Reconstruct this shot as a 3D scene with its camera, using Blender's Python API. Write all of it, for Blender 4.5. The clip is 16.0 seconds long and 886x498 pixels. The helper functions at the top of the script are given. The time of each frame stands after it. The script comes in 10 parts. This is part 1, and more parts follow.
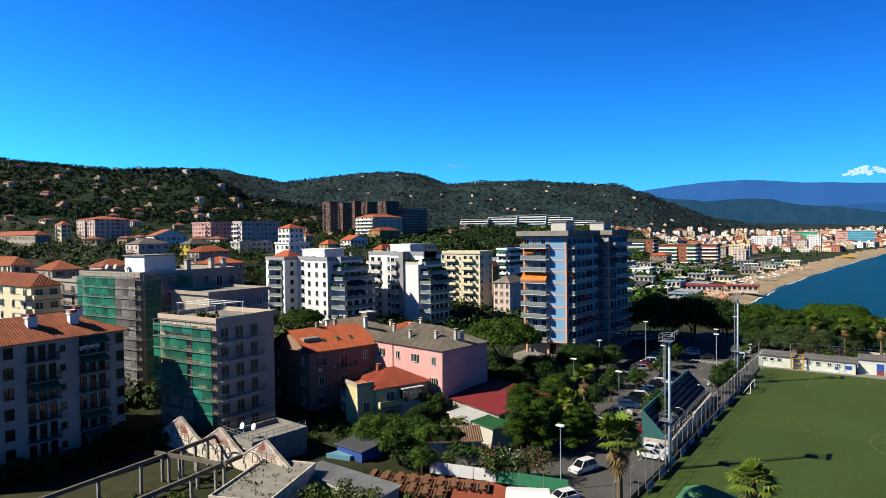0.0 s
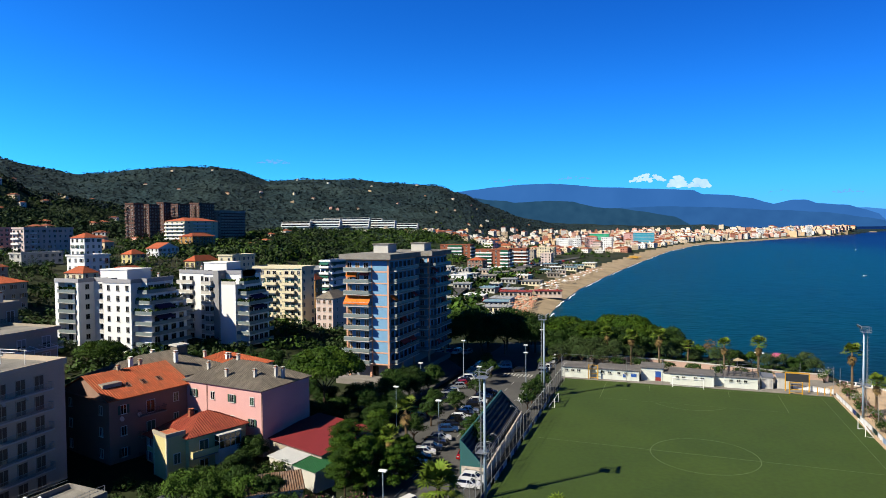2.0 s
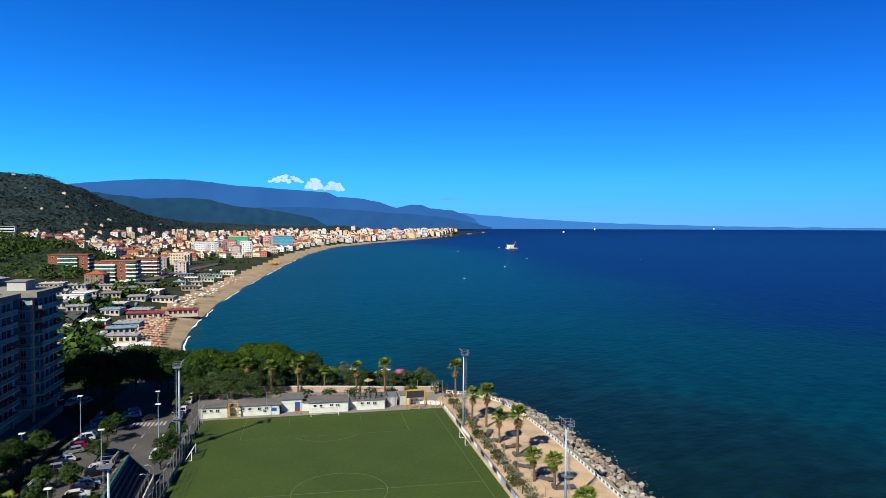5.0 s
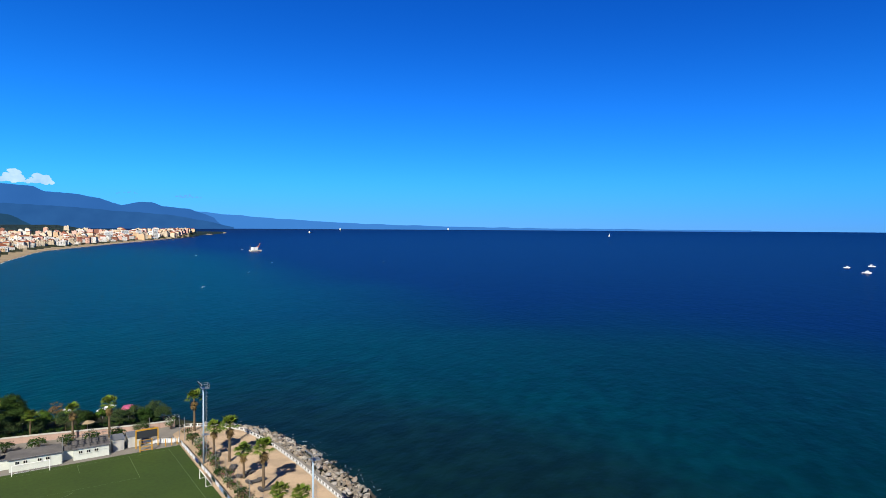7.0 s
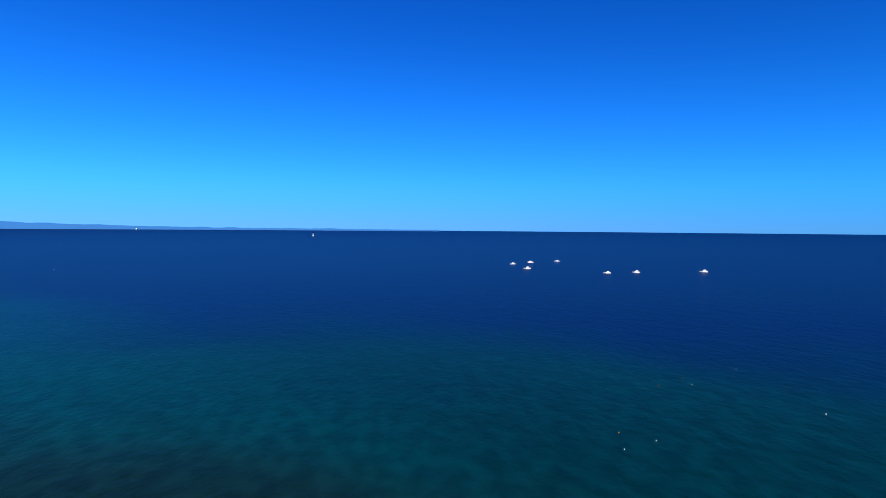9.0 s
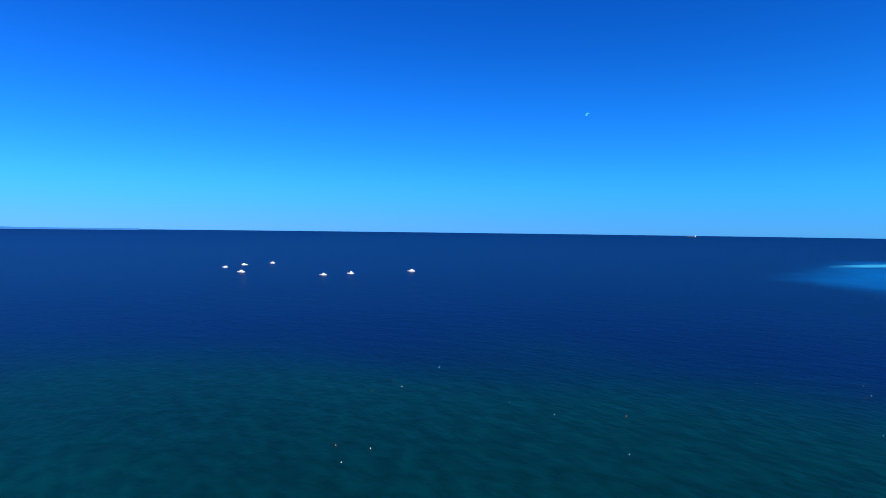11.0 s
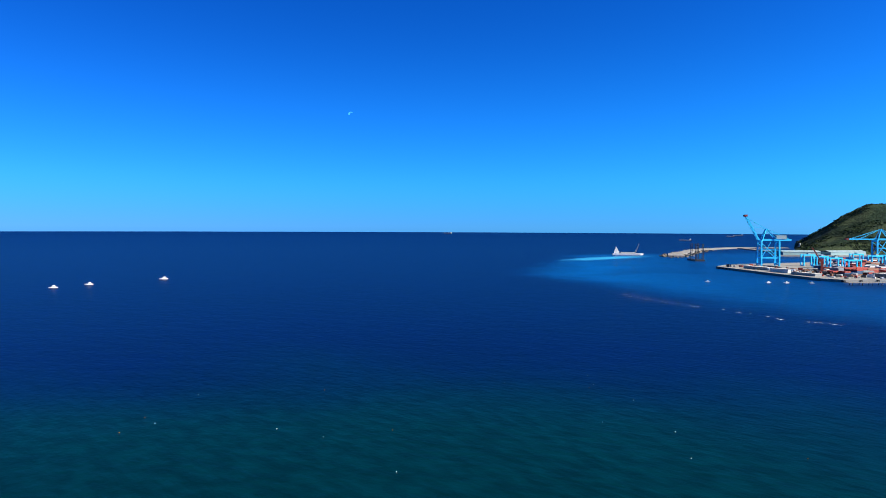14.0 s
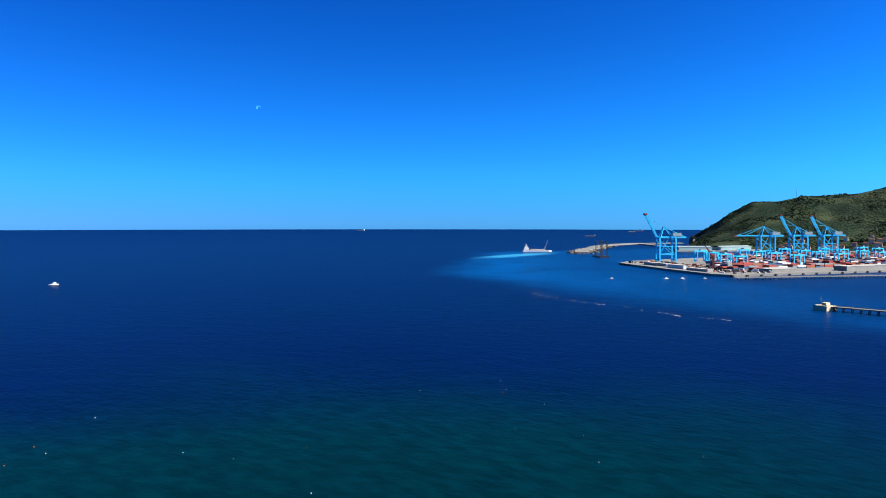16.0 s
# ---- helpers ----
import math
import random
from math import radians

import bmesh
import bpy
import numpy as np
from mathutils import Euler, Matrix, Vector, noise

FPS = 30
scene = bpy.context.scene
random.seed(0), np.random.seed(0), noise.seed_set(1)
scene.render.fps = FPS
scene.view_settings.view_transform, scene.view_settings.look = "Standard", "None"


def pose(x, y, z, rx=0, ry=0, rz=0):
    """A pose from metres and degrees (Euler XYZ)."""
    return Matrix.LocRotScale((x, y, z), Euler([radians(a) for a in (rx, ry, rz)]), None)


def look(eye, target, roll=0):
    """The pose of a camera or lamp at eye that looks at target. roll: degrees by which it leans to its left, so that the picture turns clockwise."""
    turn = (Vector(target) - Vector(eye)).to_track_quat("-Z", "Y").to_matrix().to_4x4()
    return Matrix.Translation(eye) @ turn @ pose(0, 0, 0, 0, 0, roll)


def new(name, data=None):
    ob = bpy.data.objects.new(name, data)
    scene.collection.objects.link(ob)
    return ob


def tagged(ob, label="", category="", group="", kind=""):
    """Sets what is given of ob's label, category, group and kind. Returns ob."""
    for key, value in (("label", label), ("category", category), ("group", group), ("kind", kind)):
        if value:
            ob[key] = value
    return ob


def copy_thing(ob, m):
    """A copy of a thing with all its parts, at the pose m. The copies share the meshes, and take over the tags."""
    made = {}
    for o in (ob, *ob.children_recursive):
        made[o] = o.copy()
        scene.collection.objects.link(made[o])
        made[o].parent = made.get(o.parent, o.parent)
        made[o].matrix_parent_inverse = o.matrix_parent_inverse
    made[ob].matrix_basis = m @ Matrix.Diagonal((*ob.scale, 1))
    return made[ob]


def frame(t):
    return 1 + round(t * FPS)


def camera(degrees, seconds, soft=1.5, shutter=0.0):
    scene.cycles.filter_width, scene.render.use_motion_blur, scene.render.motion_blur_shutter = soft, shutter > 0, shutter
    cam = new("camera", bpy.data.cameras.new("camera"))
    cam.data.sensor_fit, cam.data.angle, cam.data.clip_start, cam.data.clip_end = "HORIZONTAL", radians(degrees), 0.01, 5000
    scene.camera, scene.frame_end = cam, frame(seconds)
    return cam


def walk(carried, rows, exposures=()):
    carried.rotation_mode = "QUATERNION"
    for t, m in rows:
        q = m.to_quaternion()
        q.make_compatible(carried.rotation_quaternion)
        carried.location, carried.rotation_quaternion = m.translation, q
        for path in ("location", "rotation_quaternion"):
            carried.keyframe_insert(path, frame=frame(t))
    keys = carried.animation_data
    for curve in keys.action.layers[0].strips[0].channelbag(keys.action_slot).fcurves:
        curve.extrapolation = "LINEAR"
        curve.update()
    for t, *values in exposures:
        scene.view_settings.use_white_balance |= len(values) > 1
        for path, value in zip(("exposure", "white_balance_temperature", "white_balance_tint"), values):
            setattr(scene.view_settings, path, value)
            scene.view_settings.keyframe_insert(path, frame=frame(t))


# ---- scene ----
cam = camera(69.64, 16.0, soft=0.7)

def gaze(t, x, y, z, yaw, pitch, roll):
    c = math.cos(radians(pitch))
    way = Vector((-math.sin(radians(yaw)) * c, math.cos(radians(yaw)) * c, math.sin(radians(pitch))))
    eye = Vector((x, y, z))
    return (t, look(eye, eye + way * 10.0, roll))

walk(cam, [
    gaze(0.0, -5.13, -121.80, 34.13, 35.79, -1.38, -0.77),
    gaze(0.5, -5.09, -121.71, 35.85, 33.00, -1.48, -0.73),
    gaze(1.0, -5.02, -121.64, 37.52, 28.35, -1.61, -0.63),
    gaze(1.5, -5.05, -121.46, 39.14, 23.48, -1.70, -0.57),
    gaze(2.0, -5.03, -121.46, 40.77, 20.00, -1.77, -0.54),
    gaze(2.5, -4.96, -121.45, 42.43, 16.33, -1.84, -0.49),
    gaze(3.0, -4.94, -121.35, 44.12, 11.81, -1.91, -0.36),
    gaze(3.5, -5.03, -121.51, 45.75, 6.35, -1.96, -0.16),
    gaze(4.0, -5.07, -121.56, 47.41, 0.51, -2.03, 0.02),
    gaze(6.5, -5.04, -121.70, 55.48, -28.92, -1.97, 0.36),
    gaze(7.0, -4.98, -121.86, 57.01, -34.19, -1.96, 0.41),
    gaze(7.5, -5.02, -121.96, 58.54, -40.41, -1.94, 0.48),
    gaze(8.0, -5.17, -121.94, 60.09, -47.17, -1.92, 0.45),
    gaze(8.5, -5.21, -121.92, 61.67, -53.75, -1.93, 0.53),
    gaze(9.0, -5.26, -121.92, 63.27, -60.34, -1.88, 0.46),
    gaze(11.5, -5.30, -121.92, 71.30, -92.61, -1.76, 0.72),
    gaze(12.0, -5.35, -121.91, 72.93, -99.27, -1.75, 0.65),
    gaze(12.5, -5.34, -121.86, 74.60, -101.29, -1.77, 0.52),
    gaze(13.0, -5.03, -121.95, 76.29, -101.40, -1.80, 0.41),
    gaze(13.5, -4.69, -122.03, 78.01, -102.64, -1.86, 0.28),
    gaze(14.0, -4.32, -122.09, 79.72, -106.35, -1.94, 0.25),
    gaze(14.5, -3.93, -122.15, 81.42, -108.34, -2.04, 0.22),
    gaze(15.0, -3.74, -122.09, 83.11, -109.91, -2.13, 0.12),
    gaze(15.5, -3.56, -122.05, 84.79, -112.94, -2.22, 0.15),
    gaze(16.0, -3.39, -122.04, 86.48, -114.14, -2.28, 0.03),
], exposures=[(0.0, 1.25, 6950, 8), (3.0, 1.20, 6800, 8), (7.0, 1.10, 6550, 9), (9.0, 1.24, 6500, 10), (12.5, 1.42, 6500, 10), (16.0, 1.38, 6500, 10)])

# ---- light ----
SUN_AZ, SUN_EL = 223.4, 38.0
world = bpy.data.worlds.new("world")
scene.world = world
world.use_nodes = True
wn = world.node_tree
wn.nodes.clear()
sky = wn.nodes.new("ShaderNodeTexSky")
sky.sky_type = "NISHITA"
sky.sun_disc = False
sky.sun_elevation, sky.sun_rotation = radians(SUN_EL), radians(SUN_AZ)
sky.altitude, sky.air_density, sky.dust_density, sky.ozone_density = 0, 1.0, 0.0, 1.5
# clear polarised blue: the pale band at the horizon is pulled towards blue
sep = wn.nodes.new("ShaderNodeSeparateColor")
com = wn.nodes.new("ShaderNodeCombineColor")
wn.links.new(sky.outputs[0], sep.inputs[0])
for k, (own, red) in enumerate(((0.05, 0.0), (0.64, 0.17), (1.60, 0.25))):
    m1, m2 = wn.nodes.new("ShaderNodeMath"), wn.nodes.new("ShaderNodeMath")
    m1.operation, m2.operation = "MULTIPLY", "MULTIPLY_ADD"
    m1.inputs[1].default_value, m2.inputs[1].default_value = own, red
    wn.links.new(sep.outputs[k], m1.inputs[0])
    wn.links.new(sep.outputs[0], m2.inputs[0])
    wn.links.new(m1.outputs[0], m2.inputs[2])
    pw, gn = wn.nodes.new("ShaderNodeMath"), wn.nodes.new("ShaderNodeMath")
    pw.operation, gn.operation = "POWER", "MULTIPLY"
    pw.inputs[1].default_value, gn.inputs[1].default_value = ((1.67, 4.6), (0.93, 1.10), (1.0, 1.10))[k]
    wn.links.new(m2.outputs[0], pw.inputs[0])
    wn.links.new(pw.outputs[0], gn.inputs[0])
    wn.links.new(gn.outputs[0], com.inputs[k])
# the blue deepens overhead and away from the sun, and pales into haze at the very horizon
tc, dxyz = wn.nodes.new("ShaderNodeTexCoord"), wn.nodes.new("ShaderNodeSeparateXYZ")
wn.links.new(tc.outputs["Generated"], dxyz.inputs[0])
def sky_math(kind, a, b):
    q = wn.nodes.new("ShaderNodeMath")
    q.operation = kind
    for sock, w in zip(q.inputs, (a, b)):
        if isinstance(w, (int, float)):
            sock.default_value = w
        else:
            wn.links.new(w, sock)
    return q.outputs[0]
def sky_ramp(v, a, b, c, d):
    q = wn.nodes.new("ShaderNodeMapRange")
    q.interpolation_type = "SMOOTHSTEP"
    for k, w in zip(("From Min", "From Max", "To Min", "To Max"), (a, b, c, d)):
        q.inputs[k].default_value = w
    wn.links.new(v, q.inputs["Value"])
    return q.outputs["Result"]
away = sky_math("ADD", sky_math("MULTIPLY", dxyz.outputs[0], math.sin(radians(72))), sky_math("MULTIPLY", dxyz.outputs[1], math.cos(radians(72))))
deep = wn.nodes.new("ShaderNodeCombineColor")
for k, (side, low, high, haze) in enumerate(((0.52, 0.60, 0.6, 0.95), (0.60, 0.60, 0.22, 0.74), (0.68, 0.78, 0.20, 0.84))):
    f = sky_math("MULTIPLY", sky_math("POWER", side, away), sky_ramp(dxyz.outputs[2], 0.04, 0.36, 1.0, low))
    f = sky_math("MULTIPLY", f, sky_ramp(dxyz.outputs[2], 0.34, 0.66, 1.0, high))
    wn.links.new(sky_math("MULTIPLY", f, sky_ramp(dxyz.outputs[2], -0.01, 0.08, haze, 1.0)), deep.inputs[k])
tone = wn.nodes.new("ShaderNodeVectorMath")
tone.operation = "MULTIPLY"
wn.links.new(com.outputs[0], tone.inputs[0])
wn.links.new(deep.outputs[0], tone.inputs[1])
bg = wn.nodes.new("ShaderNodeBackground")
bg.inputs["Strength"].default_value = 0.050
wout = wn.nodes.new("ShaderNodeOutputWorld")
wn.links.new(tone.outputs[0], bg.inputs["Color"])
wn.links.new(bg.outputs[0], wout.inputs["Surface"])

sun = new("sun", bpy.data.lights.new("sun", "SUN"))
sun.data.energy, sun.data.angle, sun.data.color = 5.0, radians(0.53), (1.0, 0.94, 0.82)
ce = math.cos(radians(SUN_EL))
SUN_DIR = Vector((math.sin(radians(SUN_AZ)) * ce, math.cos(radians(SUN_AZ)) * ce, math.sin(radians(SUN_EL))))
sun.matrix_world = look(SUN_DIR * 500, (0, 0, 0))

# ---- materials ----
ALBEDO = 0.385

def mat(name, color, rough=0.8, metal=0.0, var=0.18, scale=1.0, fine=9.0, bump=0.15, spec=0.4, island=0.0, rand=0.0, tint=None, tintscale=0.12, tintamt=0.5, bumpscale=None):
    """A surface with colour variation at two scales, fine relief and, where asked, a shift from piece to piece."""
    m = bpy.data.materials.new(name)
    m.use_nodes = True
    nt = m.node_tree
    b = nt.nodes["Principled BSDF"]
    b.inputs["Roughness"].default_value = rough
    b.inputs["Metallic"].default_value = metal
    b.inputs["Specular IOR Level"].default_value = spec
    geo = nt.nodes.new("ShaderNodeNewGeometry")
    def noise_at(s, detail=4.0):
        n = nt.nodes.new("ShaderNodeTexNoise")
        n.inputs["Scale"].default_value = s
        n.inputs["Detail"].default_value = detail
        nt.links.new(geo.outputs["Position"], n.inputs["Vector"])
        return n
    n1, n2 = noise_at(scale, 5.0), noise_at(fine, 2.0)
    add = nt.nodes.new("ShaderNodeMath")
    add.operation = "ADD"
    nt.links.new(n1.outputs["Fac"], add.inputs[0])
    nt.links.new(n2.outputs["Fac"], add.inputs[1])
    mr = nt.nodes.new("ShaderNodeMapRange")
    mr.inputs["From Min"].default_value, mr.inputs["From Max"].default_value = 0.6, 1.4
    mr.inputs["To Min"].default_value, mr.inputs["To Max"].default_value = 1.0 - var, 1.0 + var
    nt.links.new(add.outputs[0], mr.inputs["Value"])
    val = mr.outputs["Result"]
    for amt, node, sock in ((island, "ShaderNodeNewGeometry", "Random Per Island"), (rand, "ShaderNodeObjectInfo", "Random")):
        if amt:
            r = nt.nodes.new(node)
            q = nt.nodes.new("ShaderNodeMapRange")
            q.inputs["To Min"].default_value, q.inputs["To Max"].default_value = 1.0 - amt, 1.0 + amt
            nt.links.new(r.outputs[sock], q.inputs["Value"])
            mul = nt.nodes.new("ShaderNodeMath")
            mul.operation = "MULTIPLY"
            nt.links.new(val, mul.inputs[0])
            nt.links.new(q.outputs["Result"], mul.inputs[1])
            val = mul.outputs[0]
    rgb = nt.nodes.new("ShaderNodeRGB")
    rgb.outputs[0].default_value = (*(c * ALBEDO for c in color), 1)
    col = rgb.outputs[0]
    if tint:
        nz = noise_at(tintscale, 4.0)
        cr = nt.nodes.new("ShaderNodeMapRange")
        cr.inputs["From Min"].default_value, cr.inputs["From Max"].default_value = 0.45, 0.62
        cr.inputs["To Max"].default_value = tintamt
        nt.links.new(nz.outputs["Fac"], cr.inputs["Value"])
        mx = nt.nodes.new("ShaderNodeMix")
        mx.data_type = "RGBA"
        nt.links.new(cr.outputs["Result"], mx.inputs["Factor"])
        nt.links.new(col, mx.inputs[6])
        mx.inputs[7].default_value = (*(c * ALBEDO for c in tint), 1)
        col = mx.outputs[2]
    sc = nt.nodes.new("ShaderNodeVectorMath")
    sc.operation = "SCALE"
    nt.links.new(col, sc.inputs[0])
    nt.links.new(val, sc.inputs["Scale"])
    nt.links.new(sc.outputs[0], b.inputs["Base Color"])
    if bump:
        bp = nt.nodes.new("ShaderNodeBump")
        bp.inputs["Strength"].default_value = bump
        bp.inputs["Distance"].default_value = 0.05 if bumpscale is None else bumpscale
        nt.links.new(n2.outputs["Fac"], bp.inputs["Height"])
        nt.links.new(bp.outputs[0], b.inputs["Normal"])
    return m

def leafmat(name, color, tint, rand=0.2):
    m = mat(name, color, rough=0.65, var=0.3, scale=0.5, fine=3.0, bump=0, spec=0.08, island=0.35, rand=rand, tint=tint, tintscale=0.35, tintamt=0.6)
    return m

def glassmat(name, color, rough=0.08, spec=0.6):
    return mat(name, color, rough=rough, var=0.25, scale=0.4, fine=2.0, bump=0.0, spec=spec, rand=0.4)

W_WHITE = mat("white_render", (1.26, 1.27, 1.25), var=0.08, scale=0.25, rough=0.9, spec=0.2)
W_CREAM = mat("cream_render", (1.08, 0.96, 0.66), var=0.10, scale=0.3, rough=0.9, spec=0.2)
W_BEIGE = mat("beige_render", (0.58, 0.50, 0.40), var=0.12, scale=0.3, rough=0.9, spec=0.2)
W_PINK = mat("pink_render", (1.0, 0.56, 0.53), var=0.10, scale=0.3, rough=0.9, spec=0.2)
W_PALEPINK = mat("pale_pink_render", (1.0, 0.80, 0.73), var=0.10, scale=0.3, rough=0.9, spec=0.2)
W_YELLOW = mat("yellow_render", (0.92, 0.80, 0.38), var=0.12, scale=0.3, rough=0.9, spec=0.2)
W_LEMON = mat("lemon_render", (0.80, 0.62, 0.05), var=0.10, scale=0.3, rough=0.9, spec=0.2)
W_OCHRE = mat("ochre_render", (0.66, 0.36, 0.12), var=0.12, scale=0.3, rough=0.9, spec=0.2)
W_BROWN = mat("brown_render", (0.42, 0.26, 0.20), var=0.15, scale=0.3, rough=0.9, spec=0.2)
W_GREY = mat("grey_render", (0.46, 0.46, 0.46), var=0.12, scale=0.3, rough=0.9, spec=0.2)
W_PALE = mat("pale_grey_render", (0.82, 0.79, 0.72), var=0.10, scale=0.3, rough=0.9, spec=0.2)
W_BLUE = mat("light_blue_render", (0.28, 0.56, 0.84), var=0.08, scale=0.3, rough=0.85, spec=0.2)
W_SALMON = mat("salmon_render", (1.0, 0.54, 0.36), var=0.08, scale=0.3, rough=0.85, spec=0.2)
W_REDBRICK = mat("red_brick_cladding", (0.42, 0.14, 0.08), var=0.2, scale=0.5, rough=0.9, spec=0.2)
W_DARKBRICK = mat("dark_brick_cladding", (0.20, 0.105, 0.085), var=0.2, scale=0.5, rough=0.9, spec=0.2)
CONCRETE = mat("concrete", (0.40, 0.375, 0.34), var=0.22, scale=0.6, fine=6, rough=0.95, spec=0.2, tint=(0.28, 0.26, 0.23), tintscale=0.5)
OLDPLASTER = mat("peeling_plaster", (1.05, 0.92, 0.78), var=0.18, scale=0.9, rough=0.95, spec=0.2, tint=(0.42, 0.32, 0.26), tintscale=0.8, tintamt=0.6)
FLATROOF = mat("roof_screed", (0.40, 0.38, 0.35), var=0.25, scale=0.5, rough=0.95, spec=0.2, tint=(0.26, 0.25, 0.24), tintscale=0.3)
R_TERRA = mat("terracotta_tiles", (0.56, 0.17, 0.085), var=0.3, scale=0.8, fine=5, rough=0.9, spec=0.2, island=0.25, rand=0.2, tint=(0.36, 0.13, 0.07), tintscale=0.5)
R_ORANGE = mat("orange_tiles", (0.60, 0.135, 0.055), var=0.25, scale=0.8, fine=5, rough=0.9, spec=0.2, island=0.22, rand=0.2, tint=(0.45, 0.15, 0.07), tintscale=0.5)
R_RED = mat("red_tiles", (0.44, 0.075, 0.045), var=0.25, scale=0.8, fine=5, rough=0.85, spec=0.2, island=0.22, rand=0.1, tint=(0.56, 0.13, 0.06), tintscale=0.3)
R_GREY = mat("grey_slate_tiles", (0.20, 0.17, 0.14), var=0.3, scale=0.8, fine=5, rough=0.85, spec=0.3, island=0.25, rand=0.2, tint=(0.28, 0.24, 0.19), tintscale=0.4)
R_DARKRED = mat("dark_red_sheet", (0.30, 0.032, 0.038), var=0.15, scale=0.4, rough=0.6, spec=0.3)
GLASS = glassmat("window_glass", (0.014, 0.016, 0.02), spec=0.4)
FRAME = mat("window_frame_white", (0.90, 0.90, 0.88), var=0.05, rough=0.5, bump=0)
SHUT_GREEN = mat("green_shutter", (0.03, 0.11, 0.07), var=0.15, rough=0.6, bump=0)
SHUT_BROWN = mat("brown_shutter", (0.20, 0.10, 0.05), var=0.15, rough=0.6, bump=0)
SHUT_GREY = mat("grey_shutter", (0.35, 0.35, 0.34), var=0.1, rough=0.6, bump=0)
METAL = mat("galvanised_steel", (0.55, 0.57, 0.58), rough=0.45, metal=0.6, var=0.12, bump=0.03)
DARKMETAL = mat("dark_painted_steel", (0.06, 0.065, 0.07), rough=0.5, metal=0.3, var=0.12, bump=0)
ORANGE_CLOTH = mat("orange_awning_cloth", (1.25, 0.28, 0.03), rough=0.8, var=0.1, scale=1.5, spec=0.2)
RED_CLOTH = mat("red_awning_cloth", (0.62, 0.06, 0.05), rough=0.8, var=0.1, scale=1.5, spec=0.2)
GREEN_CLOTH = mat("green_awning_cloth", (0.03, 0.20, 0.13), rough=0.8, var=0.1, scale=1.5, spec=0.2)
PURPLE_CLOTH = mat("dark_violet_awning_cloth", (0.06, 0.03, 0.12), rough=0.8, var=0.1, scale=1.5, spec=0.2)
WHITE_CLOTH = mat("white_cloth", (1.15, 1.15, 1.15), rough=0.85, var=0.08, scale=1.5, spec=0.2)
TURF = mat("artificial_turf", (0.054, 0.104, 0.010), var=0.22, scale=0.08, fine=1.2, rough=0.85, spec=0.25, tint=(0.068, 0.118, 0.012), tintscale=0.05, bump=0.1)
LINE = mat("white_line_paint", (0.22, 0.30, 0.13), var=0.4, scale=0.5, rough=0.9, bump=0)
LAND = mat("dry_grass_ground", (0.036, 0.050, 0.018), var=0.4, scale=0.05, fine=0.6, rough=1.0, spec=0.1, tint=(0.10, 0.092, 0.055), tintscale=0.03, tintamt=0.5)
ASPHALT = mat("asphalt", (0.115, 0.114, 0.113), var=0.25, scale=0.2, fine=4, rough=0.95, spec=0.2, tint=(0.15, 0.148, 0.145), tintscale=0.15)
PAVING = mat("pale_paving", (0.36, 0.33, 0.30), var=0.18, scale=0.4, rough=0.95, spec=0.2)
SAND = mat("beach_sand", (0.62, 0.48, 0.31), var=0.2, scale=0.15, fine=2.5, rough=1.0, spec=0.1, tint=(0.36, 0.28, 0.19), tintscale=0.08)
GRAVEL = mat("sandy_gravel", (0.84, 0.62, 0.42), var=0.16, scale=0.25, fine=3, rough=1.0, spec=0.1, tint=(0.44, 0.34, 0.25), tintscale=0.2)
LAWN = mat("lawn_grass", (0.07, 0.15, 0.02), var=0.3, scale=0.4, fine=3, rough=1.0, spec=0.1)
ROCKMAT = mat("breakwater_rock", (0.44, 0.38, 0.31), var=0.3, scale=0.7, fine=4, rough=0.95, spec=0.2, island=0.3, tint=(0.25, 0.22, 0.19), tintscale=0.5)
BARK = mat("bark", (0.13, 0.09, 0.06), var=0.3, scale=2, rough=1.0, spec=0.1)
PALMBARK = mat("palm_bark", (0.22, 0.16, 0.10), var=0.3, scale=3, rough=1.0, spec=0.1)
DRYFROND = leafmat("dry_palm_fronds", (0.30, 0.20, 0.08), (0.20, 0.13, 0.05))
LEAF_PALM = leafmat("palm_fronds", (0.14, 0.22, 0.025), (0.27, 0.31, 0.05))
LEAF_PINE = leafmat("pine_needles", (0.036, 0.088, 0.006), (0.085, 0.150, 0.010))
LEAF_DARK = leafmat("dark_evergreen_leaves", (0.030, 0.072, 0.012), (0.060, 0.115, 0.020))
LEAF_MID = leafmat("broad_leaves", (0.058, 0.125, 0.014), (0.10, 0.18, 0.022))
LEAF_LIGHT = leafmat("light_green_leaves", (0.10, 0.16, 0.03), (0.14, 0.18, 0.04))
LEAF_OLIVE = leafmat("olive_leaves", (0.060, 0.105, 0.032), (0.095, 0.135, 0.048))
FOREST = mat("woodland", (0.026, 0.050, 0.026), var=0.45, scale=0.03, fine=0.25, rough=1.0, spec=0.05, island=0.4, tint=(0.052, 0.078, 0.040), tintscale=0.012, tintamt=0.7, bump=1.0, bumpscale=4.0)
# woodland of the far hills, with distance haze mixed into a bluer base colour
FOREST_HAZED = mat("hazed_woodland", (0.026, 0.050, 0.056), var=0.55, scale=0.012, fine=0.06, rough=1.0, spec=0.05, island=0.3, tint=(0.042, 0.068, 0.066), tintscale=0.004, tintamt=0.7, bump=1.0, bumpscale=16.0)
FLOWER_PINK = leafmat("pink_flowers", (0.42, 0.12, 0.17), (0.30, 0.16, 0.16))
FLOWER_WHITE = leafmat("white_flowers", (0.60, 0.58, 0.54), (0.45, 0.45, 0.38))

